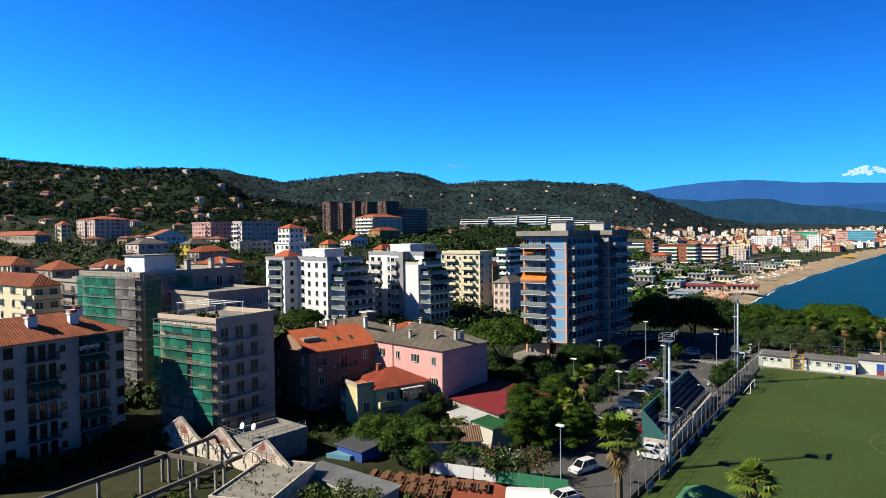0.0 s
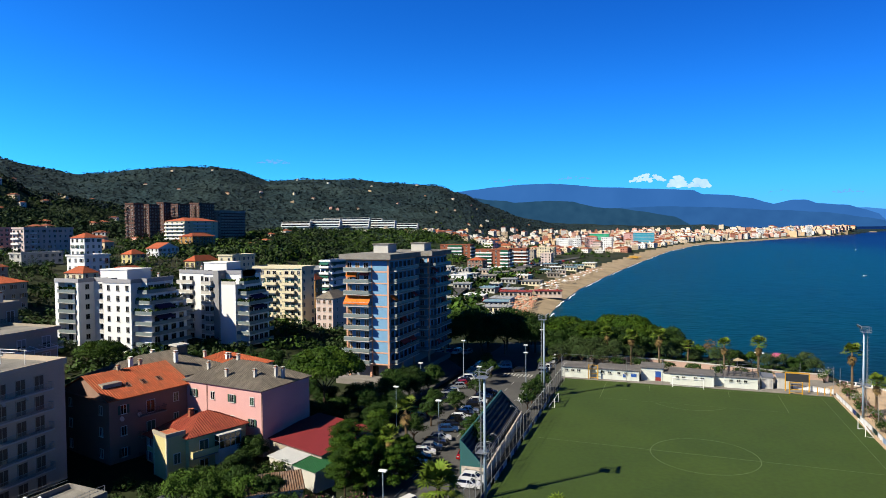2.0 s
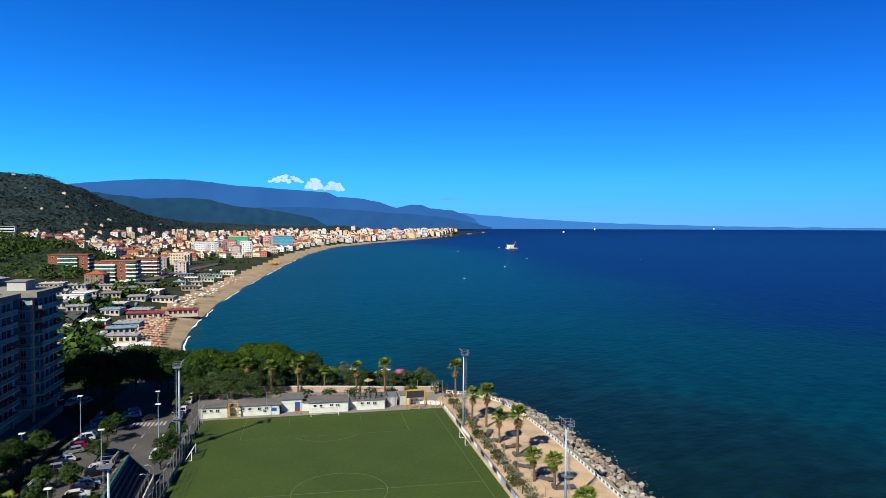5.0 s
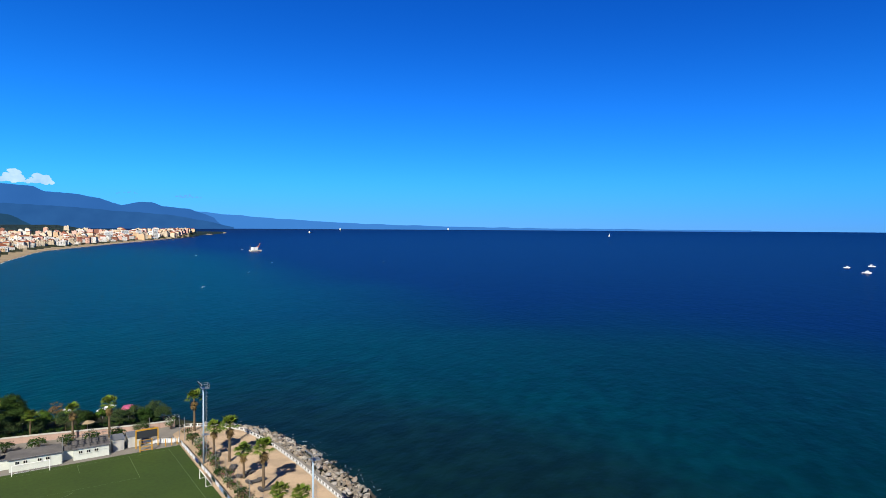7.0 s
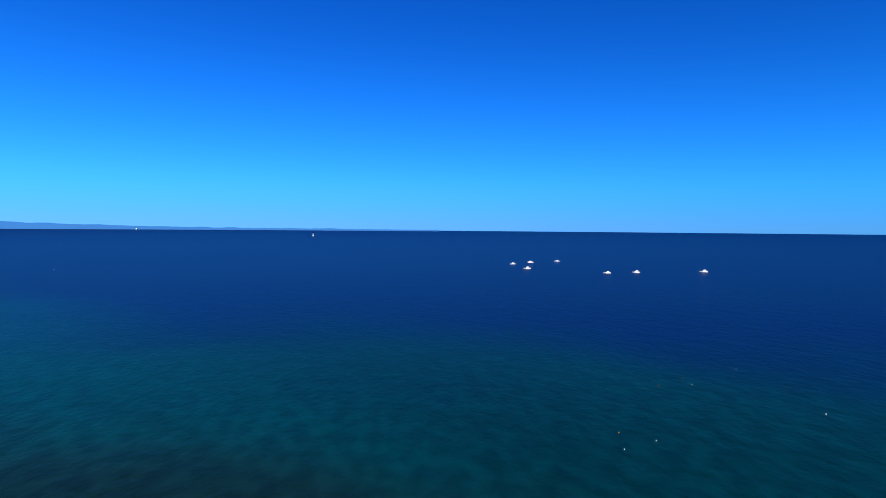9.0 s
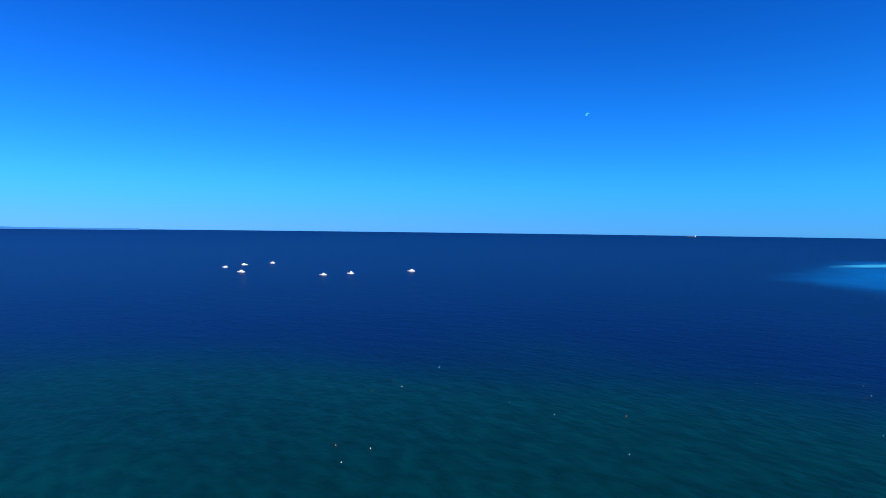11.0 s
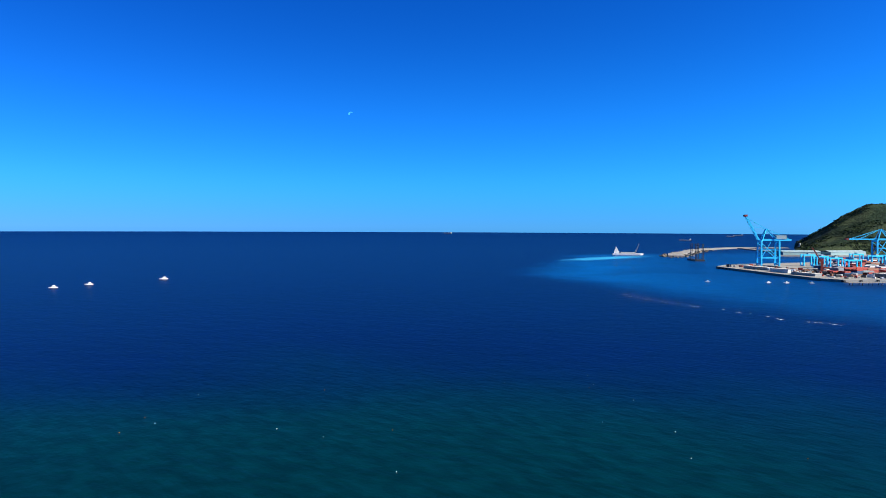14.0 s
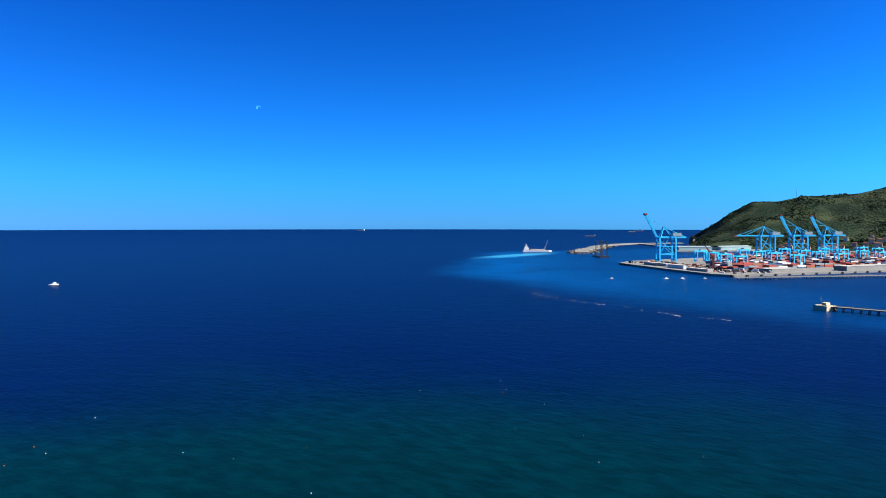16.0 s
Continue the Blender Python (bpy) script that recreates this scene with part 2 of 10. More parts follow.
# ---- builders ----
class Shape:
    """Collects faces of one mesh, each with a material slot."""
    def __init__(self):
        self.v, self.f, self.m = [], [], []
    def face(self, pts, mi=0):
        n = len(self.v)
        self.v.extend(tuple(p) for p in pts)
        self.f.append(tuple(range(n, n + len(pts))))
        self.m.append(mi)
    def box(self, x0, x1, y0, y1, z0, z1, mi=0, rot=0.0, about=(0, 0)):
        c = [(x, y, z) for z in (z0, z1) for x, y in ((x0, y0), (x1, y0), (x1, y1), (x0, y1))]
        if rot:
            s, k = math.sin(rot), math.cos(rot)
            c = [(about[0] + (x - about[0]) * k - (y - about[1]) * s, about[1] + (x - about[0]) * s + (y - about[1]) * k, z) for x, y, z in c]
        n = len(self.v)
        self.v.extend(c)
        for q in ((0, 3, 2, 1), (4, 5, 6, 7), (0, 1, 5, 4), (1, 2, 6, 5), (2, 3, 7, 6), (3, 0, 4, 7)):
            self.f.append(tuple(n + i for i in q))
            self.m.append(mi)
    def beam(self, a, b, w, h=None, mi=0):
        """A bar of rectangular section from a to b."""
        a, b = Vector(a), Vector(b)
        h = w if h is None else h
        d = (b - a).normalized()
        up = Vector((0, 0, 1)) if abs(d.z) < 0.95 else Vector((0, 1, 0))
        s = d.cross(up).normalized()
        u = s.cross(d)
        n = len(self.v)
        for p in (a, b):
            for i, j in ((-1, -1), (1, -1), (1, 1), (-1, 1)):
                self.v.append(tuple(p + s * (i * w / 2) + u * (j * h / 2)))
        for q in ((0, 1, 2, 3), (7, 6, 5, 4), (0, 4, 5, 1), (1, 5, 6, 2), (2, 6, 7, 3), (3, 7, 4, 0)):
            self.f.append(tuple(n + i for i in q))
            self.m.append(mi)
    def tube(self, a, b, ra, rb=None, seg=8, mi=0, cap=True):
        a, b = Vector(a), Vector(b)
        rb = ra if rb is None else rb
        d = (b - a).normalized()
        up = Vector((0, 0, 1)) if abs(d.z) < 0.95 else Vector((0, 1, 0))
        s = d.cross(up).normalized()
        u = s.cross(d)
        n = len(self.v)
        for p, r in ((a, ra), (b, rb)):
            for i in range(seg):
                t = 2 * math.pi * i / seg
                self.v.append(tuple(p + s * (math.cos(t) * r) + u * (math.sin(t) * r)))
        for i in range(seg):
            j = (i + 1) % seg
            self.f.append((n + i, n + j, n + seg + j, n + seg + i))
            self.m.append(mi)
        if cap:
            self.f.append(tuple(n + seg + i for i in range(seg)))
            self.m.append(mi)
            self.f.append(tuple(n + i for i in reversed(range(seg))))
            self.m.append(mi)
    def prism(self, poly, z0, z1, mi=0, top=None):
        n, k = len(self.v), len(poly)
        self.v.extend((x, y, z0) for x, y in poly)
        self.v.extend((x, y, z1) for x, y in poly)
        for i in range(k):
            j = (i + 1) % k
            self.f.append((n + i, n + j, n + k + j, n + k + i))
            self.m.append(mi)
        self.f.append(tuple(n + k + i for i in range(k)))
        self.m.append(mi if top is None else top)
        self.f.append(tuple(n + i for i in reversed(range(k))))
        self.m.append(mi)
    def mesh(self, name, mats, smooth=False):
        me = bpy.data.meshes.new(name)
        me.from_pydata(self.v, [], self.f)
        for q in mats if isinstance(mats, (list, tuple)) else [mats]:
            me.materials.append(q)
        me.polygons.foreach_set("material_index", self.m)
        if smooth:
            me.polygons.foreach_set("use_smooth", [True] * len(self.f))
        me.update()
        return me

def part(name, data, mats=None, parent=None, label="", at=None, rz=0.0, smooth=False):
    """One mesh object under a thing or a part; data is a Shape or a mesh that is shared."""
    me = data.mesh(name, mats, smooth) if isinstance(data, Shape) else data
    ob = new(name, me)
    ob.parent = parent
    if at is not None:
        ob.location = at
    if rz:
        ob.rotation_euler = (0, 0, rz)
    if label:
        ob["label"] = label
    return ob

def thing(name, label, category, at=(0, 0, 0), rz=0.0, group="", kind=""):
    ob = new(name)
    ob.location = at
    ob.rotation_euler = (0, 0, rz)
    return tagged(ob, label, category, group, kind)

def solid(name, data, mats, label, category="", kind="", group="", smooth=False):
    """A top-level object that is one mesh."""
    return tagged(part(name, data, mats, None, smooth=smooth), label, category, group, kind)

def sstep(a, b, x):
    t = min(1.0, max(0.0, (x - a) / (b - a)))
    return t * t * (3 - 2 * t)

def table(x, *rows):
    """A smooth curve through rows of (x, value)."""
    if x <= rows[0][0]:
        return rows[0][1]
    for (a, p), (b, q) in zip(rows, rows[1:]):
        if x <= b:
            return p + (q - p) * (x - a) / (b - a)
    return rows[-1][1]

# ---- sea, land and hills ----
EX, EY, SEA = -5.0, -122.0, -3.0

def rise(r):
    """Height of the far sheet above the near sea."""
    return 46.0 * max(0.0, (r - 2500.0) / 2400.0) ** 2

def coast(y):
    """x of the shoreline at y."""
    return table(y, (-2500, -1500), (-600, -120), (-300, 0), (-100, 58), (36, 59), (50, 56), (62, 51), (78, 44), (92, 34), (102, 10), (114, -24), (135, -47), (155, -57), (182, -62), (245, -67), (340, -68), (468, -62), (690, -47), (1000, -22), (1106, -13),
                 (1400, 30), (1555, 58), (1850, 168), (2500, 424), (3000, 660), (3300, 800), (3600, 1010), (3900, 1120), (3960, 1020), (4050, -500))

def beach(y):
    """Width of the sand behind the shoreline."""
    return table(y, (80, 0), (160, 12), (200, 16), (300, 23), (600, 22), (1000, 25), (2200, 32), (3000, 20), (3200, 0))

def inland(x, y):
    s = coast(y) - x
    near = table(-x, (50, -0.6), (59, -0.5), (66, 1.0), (112, 1.2), (132, 4.0), (192, 9), (282, 24), (432, 31), (502, 42), (640, 62), (840, 80))
    far = table(s, (0, 0.0), (60, 1.2), (400, 4.0), (700, 14.0), (1200, 30.0), (3000, 60))
    k = sstep(330, 700, y)
    return near * (1 - k) + far * k

def hill_a(r, az):
    e = table(az, (20, 0), (38, 0.0), (45.5, 1.9), (47.9, 2.6), (50.8, 3.1), (52.7, 3.3), (53.6, 3.9), (55, 4.7), (56.3, 5.3), (58.5, 5.42), (61, 5.22), (65, 5.28), (68, 5.38), (70.4, 5.6), (80, 5.8), (110, 4.0), (140, 1.0), (150, 0))
    top = max(0.0, math.tan(radians(e)) * 1250 + 34)
    return top * sstep(420, 1250, r) * (1 - 0.5 * sstep(1350, 2000, r)) if e > 0 else 0.0

def hill_b(r, az):
    e = table(az, (4, 0.0), (9, 0.3), (12, 0.8), (14, 1.5), (16.6, 2.5), (17.8, 3.2), (20.1, 3.92), (22.5, 4.1), (24.9, 4.32), (28.3, 4.66), (32.4, 4.59), (35.4, 4.49), (37.9, 5.32), (39.4, 5.64),
              (42, 5.4), (44, 5.35), (46.9, 5.0), (49.8, 4.6), (52.6, 5.15), (54.5, 5.65), (56, 5.67), (62, 5.4), (80, 5.0), (120, 3.0))
    rb = 3000 + 900 * sstep(18, 4, az)
    top = max(0.0, math.tan(radians(e)) * rb + 34 - (8 if az > 10 else 0))
    return top * sstep(rb - 1700 + 700 * sstep(18, 4, az), rb, r) * (1 - 0.3 * sstep(rb, rb + 700, r))

def hill_c(r, az):
    """The scrubby rise that carries the terraced flats."""
    return table(az, (12, 0), (19, 30), (23, 36), (34, 39), (40, 28), (46, 0)) * sstep(430, 800, r) * (1 - 0.6 * sstep(1000, 1500, r))

def ground(x, y, rough=True):
    dx, dy = x - EX, y - EY
    r, az = math.hypot(dx, dy), math.degrees(math.atan2(-dx, dy))
    s = coast(y) - x
    if s < 0:
        return SEA + max(-7.0, s * 0.25) + rise(r) - 0.3
    z = SEA + table(s, (0, -0.2), (6, 1.2), (beach(y) + 8, 3.2), (beach(y) + 14, 3.0)) if s < beach(y) + 14 else inland(x, y)
    z = z + (inland(x, y) - z) * sstep(beach(y) + 5, beach(y) + 40, s)
    if y < 78 and x > -60:
        z = min(z, -0.6)
    h = hill_a(r, az)
    h = max(h, hill_b(r, az), hill_c(r, az))
    if y > 3230:
        h *= 1 - sstep(3230, 3330, y) * sstep(150, 500, x)
    if rough and h > 8:
        h += min(1.0, h / 60) * (6 + 8 * sstep(1300, 2400, r)) * noise.fractal(Vector((x / 170, y / 170, 3.1)), 1.0, 2.0, 4)
    return (max(z, h) if h > 1.0 else z) + rise(r)

def polar(radii, angles, height):
    sh = Shape()
    for r in radii:
        for a in angles:
            x, y = EX - r * math.sin(radians(a)), EY + r * math.cos(radians(a))
            sh.v.append((x, y, height(x, y, r)))
    k = len(angles)
    for i in range(len(radii) - 1):
        for j in range(k - 1):
            sh.f.append((i * k + j, (i + 1) * k + j, (i + 1) * k + j + 1, i * k + j + 1))
            sh.m.append(0)
    return sh

def watermat():
    m = bpy.data.materials.new("sea_water")
    m.use_nodes = True
    nt = m.node_tree
    b = nt.nodes["Principled BSDF"]
    b.inputs["Roughness"].default_value = 0.35
    b.inputs["Specular IOR Level"].default_value = 0.045
    b.inputs["IOR"].default_value = 1.33
    geo = nt.nodes.new("ShaderNodeNewGeometry")
    def shifted(loc, size):
        mp = nt.nodes.new("ShaderNodeMapping")
        mp.vector_type = "TEXTURE"
        mp.inputs["Location"].default_value = (*loc[:2], 0)
        mp.inputs["Rotation"].default_value = (0, 0, loc[2])
        mp.inputs["Scale"].default_value = (*size, 1e5)
        nt.links.new(geo.outputs["Position"], mp.inputs["Vector"])
        return mp.outputs[0]
    def nz(scale, detail=3.0, vec=None, dist=0.0):
        n = nt.nodes.new("ShaderNodeTexNoise")
        n.inputs["Scale"].default_value, n.inputs["Detail"].default_value = scale, detail
        n.inputs["Distortion"].default_value = dist
        nt.links.new(vec or geo.outputs["Position"], n.inputs["Vector"])
        return n.outputs["Fac"]
    def rng(v, a, b_, c=0.0, d=1.0):
        q = nt.nodes.new("ShaderNodeMapRange")
        q.interpolation_type = "SMOOTHSTEP"
        for k, w in zip(("From Min", "From Max", "To Min", "To Max"), (a, b_, c, d)):
            q.inputs[k].default_value = w
        nt.links.new(v, q.inputs["Value"])
        return q.outputs["Result"]
    def op(kind, a, c):
        q = nt.nodes.new("ShaderNodeMath")
        q.operation = kind
        for s, w in zip(q.inputs, (a, c)):
            if isinstance(w, (int, float)):
                s.default_value = w
            else:
                nt.links.new(w, s)
        return q.outputs[0]
    def blend(col, other, fac):
        q = nt.nodes.new("ShaderNodeMix")
        q.data_type = "RGBA"
        for s, w in ((q.inputs[0], fac), (q.inputs[6], col), (q.inputs[7], other)):
            if isinstance(w, tuple):
                s.default_value = (*w, 1)
            else:
                nt.links.new(w, s)
        return q.outputs[2]
    def length(v):
        q = nt.nodes.new("ShaderNodeVectorMath")
        q.operation = "LENGTH"
        nt.links.new(v, q.inputs[0])
        return q.outputs["Value"]
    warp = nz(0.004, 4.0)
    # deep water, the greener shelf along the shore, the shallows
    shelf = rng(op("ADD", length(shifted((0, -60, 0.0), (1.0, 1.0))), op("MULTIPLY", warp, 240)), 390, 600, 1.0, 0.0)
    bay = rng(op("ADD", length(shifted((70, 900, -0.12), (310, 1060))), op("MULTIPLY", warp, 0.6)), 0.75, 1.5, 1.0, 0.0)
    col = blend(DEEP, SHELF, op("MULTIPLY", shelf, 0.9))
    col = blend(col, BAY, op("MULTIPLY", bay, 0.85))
    near = rng(op("ADD", length(shifted((70, 0, 0.1), (66, 150))), op("MULTIPLY", nz(0.02, 5.0), 0.7)), 0.7, 1.7, 1.0, 0.0)
    col = blend(col, SHALLOW, op("MULTIPLY", near, 0.8))
    # silt cloud drifting from the dredger, held by a sharp front towards the open sea
    xyz = nt.nodes.new("ShaderNodeSeparateXYZ")
    nt.links.new(geo.outputs["Position"], xyz.inputs[0])
    px, py = xyz.outputs[0], xyz.outputs[1]
    curl = op("MULTIPLY", op("SUBTRACT", nz(0.008, 5.0, None, 1.2), 0.5), 150)
    front = op("SUBTRACT", op("SUBTRACT", op("MULTIPLY", px, 0.12), 648), py)
    outer = op("SUBTRACT", op("SUBTRACT", 130, op("MULTIPLY", px, 0.64)), py)
    inner = op("ADD", op("MINIMUM", front, outer), curl)
    pl = op("MULTIPLY", rng(inner, -10, 150, 0.0, 1.0), op("MULTIPLY", rng(px, 250, 1150, 0.40, 1.0), rng(px, 1650, 1860, 1.0, 0.0)))
    pl = op("MULTIPLY", pl, rng(nz(0.0045, 5.0, None, 1.5), 0.3, 0.68, 0.6, 1.0))
    pl = op("MULTIPLY", pl, rng(inner, 120, 420, 1.0, 0.5))
    col = blend(col, SILT, op("MULTIPLY", pl, 0.95))
    pl2 = rng(op("ADD", length(shifted(CORE, (260, 60))), op("MULTIPLY", nz(0.02, 5.0, None, 1.0), 0.9)), 0.6, 1.5, 1.0, 0.0)
    col = blend(col, SILTCORE, op("MULTIPLY", pl2, 0.9))
    streak = op("MULTIPLY", rng(nz(1.0, 4.0, shifted((0, 0, 0.6), (11, 6.5))), 0.33, 0.7, 0.78, 1.22), rng(nz(0.010, 3.0), 0.3, 0.7, 0.93, 1.07))
    sc = nt.nodes.new("ShaderNodeVectorMath")
    sc.operation = "SCALE"
    nt.links.new(col, sc.inputs[0])
    nt.links.new(streak, sc.inputs["Scale"])
    nt.links.new(sc.outputs[0], b.inputs["Base Color"])
    bp = nt.nodes.new("ShaderNodeBump")
    bp.inputs["Strength"].default_value, bp.inputs["Distance"].default_value = 0.6, 0.5
    waves = op("ADD", nz(1.0, 4.0, shifted((0, 0, 0.5), (6, 3.6))), op("MULTIPLY", nz(1.0, 3.0, shifted((0, 0, 0.9), (26, 15))), 1.4))
    nt.links.new(waves, bp.inputs["Height"])
    nt.links.new(bp.outputs[0], b.inputs["Normal"])
    return m

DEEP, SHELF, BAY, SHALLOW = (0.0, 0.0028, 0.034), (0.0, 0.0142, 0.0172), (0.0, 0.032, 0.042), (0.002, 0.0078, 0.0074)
SILT, SILTCORE = (0.0, 0.053, 0.200), (0.03, 0.26, 0.45)
CORE = (1560, -1060, -1.05)
WATER = watermat()
sea_r = [0, 30, 60, 100, 150, 220, 300, 400, 520, 700, 900, 1200, 1600, 2000, 2500] + [2500 + 120 * i for i in range(1, 21)]
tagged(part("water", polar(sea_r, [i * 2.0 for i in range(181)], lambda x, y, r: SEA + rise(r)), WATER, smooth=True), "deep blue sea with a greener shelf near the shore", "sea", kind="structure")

rows = [18.0]
while rows[-1] < 4880:
    rows.append(rows[-1] * 1.033)
rows[-1] = 4880.0
land_a = [-138 + 3.0 * i for i in range(36)] + [-30 + 0.45 * i for i in range(245)] + [81 + 3.0 * i for i in range(48)]
land = polar([0.0] + rows, land_a, lambda x, y, r: ground(x, y))
for i, f in enumerate(land.f):
    x, y = (sum(land.v[k][j] for k in f) / 4 for j in (0, 1))
    r, az = math.hypot(x - EX, y - EY), math.degrees(math.atan2(EX - x, y - EY))
    s = coast(y) - x
    if -8 < s < beach(y) + 6 and y > 140:
        land.m[i] = 1
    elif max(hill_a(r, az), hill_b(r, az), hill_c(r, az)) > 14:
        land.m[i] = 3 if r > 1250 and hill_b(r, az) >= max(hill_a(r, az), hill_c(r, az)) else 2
tagged(part("ground", land, [LAND, SAND, FOREST, FOREST_HAZED], smooth=True), "green scrub and soil of the coastal plain and hills", "ground", kind="structure")
# ---- houses: builders ----
CACHE = {}
FOOT = []

def window_mesh(w, h, style="plain", shutter=None, frame_m=None):
    key = ("window", round(w, 2), round(h, 2), style, shutter.name if shutter else "", frame_m.name if frame_m else "")
    if key not in CACHE:
        s = Shape()
        f = 0.09
        for a in ((-w / 2 - f, -w / 2, -h / 2 - f, h / 2 + f), (w / 2, w / 2 + f, -h / 2 - f, h / 2 + f), (-w / 2, w / 2, h / 2, h / 2 + f), (-0.03, 0.03, -h / 2, h / 2)):
            s.box(a[0], a[1], -0.10, 0.0, a[2], a[3], 0)
        s.box(-w / 2 - 0.15, w / 2 + 0.15, -0.2, 0.0, -h / 2 - 0.1, -h / 2, 0)
        s.box(-w / 2, w / 2, -0.015, 0.0, -h / 2, h / 2, 2 if style == "shut" else 1)
        if style == "shut":
            k = int(h / 0.16)
            for i in range(k):
                z = -h / 2 + (i + 0.2) * h / k
                s.box(-w / 2, w / 2, -0.06, -0.015, z, z + 0.07, 2)
        if style == "half":
            s.box(-w / 2, w / 2, -0.05, -0.015, -0.05, h / 2, 2)
        if style == "open":
            for sx in (-1, 1):
                x0, x1 = sorted((sx * (w / 2 + 0.1), sx * (w + 0.1)))
                s.box(x0, x1, -0.15, -0.09, -h / 2, h / 2, 2)
        CACHE[key] = s.mesh("window", [frame_m or FRAME, GLASS, shutter or SHUT_GREEN])
    return CACHE[key]

def balcony_mesh(w, dp, style, slab, rail):
    key = ("balcony", round(w, 2), dp, style, slab.name, rail.name)
    if key not in CACHE:
        s = Shape()
        s.box(-w / 2, w / 2, -dp, 0, -0.2, 0, 0)
        if style == "solid":
            s.box(-w / 2, w / 2, -dp, -dp + 0.1, 0, 1.0, 1)
            s.box(-w / 2, -w / 2 + 0.1, -dp + 0.1, 0, 0, 1.0, 1)
            s.box(w / 2 - 0.1, w / 2, -dp + 0.1, 0, 0, 1.0, 1)
        elif style == "panel":
            s.box(-w / 2 + 0.02, w / 2 - 0.02, -dp + 0.02, -dp + 0.06, 0.12, 0.95, 1)
            for x in (-w / 2 + 0.02, w / 2 - 0.06):
                s.box(x, x + 0.04, -dp + 0.06, 0, 0.12, 0.95, 1)
            s.box(-w / 2, w / 2, -dp, -dp + 0.08, 0.95, 1.02, 0)
        else:
            for x in (-w / 2, w / 2 - 0.05):
                s.box(x, x + 0.05, -dp, 0, 0.98, 1.03, 1)
            s.box(-w / 2, w / 2, -dp, -dp + 0.05, 0.98, 1.03, 1)
            s.box(-w / 2, w / 2, -dp, -dp + 0.04, 0.1, 0.14, 1)
            k = max(2, int(w / 0.16))
            for i in range(k + 1):
                x = -w / 2 + 0.02 + (w - 0.04) * i / k
                s.box(x - 0.014, x + 0.014, -dp + 0.01, -dp + 0.038, 0, 0.98, 1)
            for i in range(1, int(dp / 0.2)):
                for x in (-w / 2 + 0.02, w / 2 - 0.05):
                    s.box(x, x + 0.028, -i * 0.2 - 0.014, -i * 0.2 + 0.014, 0, 0.98, 1)
        CACHE[key] = s.mesh("balcony", [slab, rail])
    return CACHE[key]

def awning_mesh(w, out, drop, cloth):
    key = ("awning", round(w, 2), out, drop, cloth.name)
    if key not in CACHE:
        s = Shape()
        k = max(3, int(w / 0.5))
        for i in range(k):
            a, b = -w / 2 + w * i / k, -w / 2 + w * (i + 1) / k
            sag = 0.03 if i % 2 else 0.0
            s.face([(a, -out, -drop - sag), (b, -out, -drop - sag), (b, -0.05, 0), (a, -0.05, 0)])
            s.face([(a, -out, -drop - 0.3 - sag), (b, -out, -drop - 0.3 - sag), (b, -out, -drop - sag), (a, -out, -drop - sag)])
            s.face([(b, -out + 0.03, -drop - 0.03 - sag), (a, -out + 0.03, -drop - 0.03 - sag), (a, -0.05, -0.03), (b, -0.05, -0.03)])
        s.beam((-w / 2, -out, -drop), (w / 2, -out, -drop), 0.05)
        CACHE[key] = s.mesh("awning", [cloth])
    return CACHE[key]

def slope(s, ea, eb, ra, rb, mi=0, ribs=0.0, thick=0.12):
    """One pitch of a roof between an eave and a ridge, with ribs of tiles up the fall."""
    ea, eb, ra, rb = Vector(ea), Vector(eb), Vector(ra), Vector(rb)
    s.face([ea, eb, rb, ra] if (ra - rb).length > 0.01 else [ea, eb, ra], mi)
    nrm = (eb - ea).cross(ra - ea).normalized()
    if nrm.z < 0:
        nrm = -nrm
    dn = Vector((0, 0, -thick))
    s.face([eb + dn, ea + dn, ea, eb], mi)
    if not ribs:
        return
    e = (eb - ea).normalized()
    ln = (eb - ea).length
    a, b = (ra - ea).dot(e), (eb - rb).dot(e)
    up = (ra - ea) - e * a
    k = int(ln / ribs)
    for i in range(k):
        u = (i + 0.5) * ln / k
        t = 1.0
        if a > 0.01:
            t = min(t, u / a)
        if b > 0.01:
            t = min(t, (ln - u) / b)
        rows_n = max(1, int(up.length * t / 1.6))
        for j in range(rows_n):
            p = ea + e * u + up * (t * j / rows_n) + nrm * 0.012
            q = ea + e * u + up * (t * (j + 1) / rows_n)
            hw = ribs * 0.27
            s.face([p - e * hw, p + nrm * 0.09, q + nrm * 0.09, q - e * hw], mi)
            s.face([p + nrm * 0.09, p + e * hw, q + e * hw, q + nrm * 0.09], mi)
            s.face([p - e * hw, p + e * hw, p + nrm * 0.09], mi)

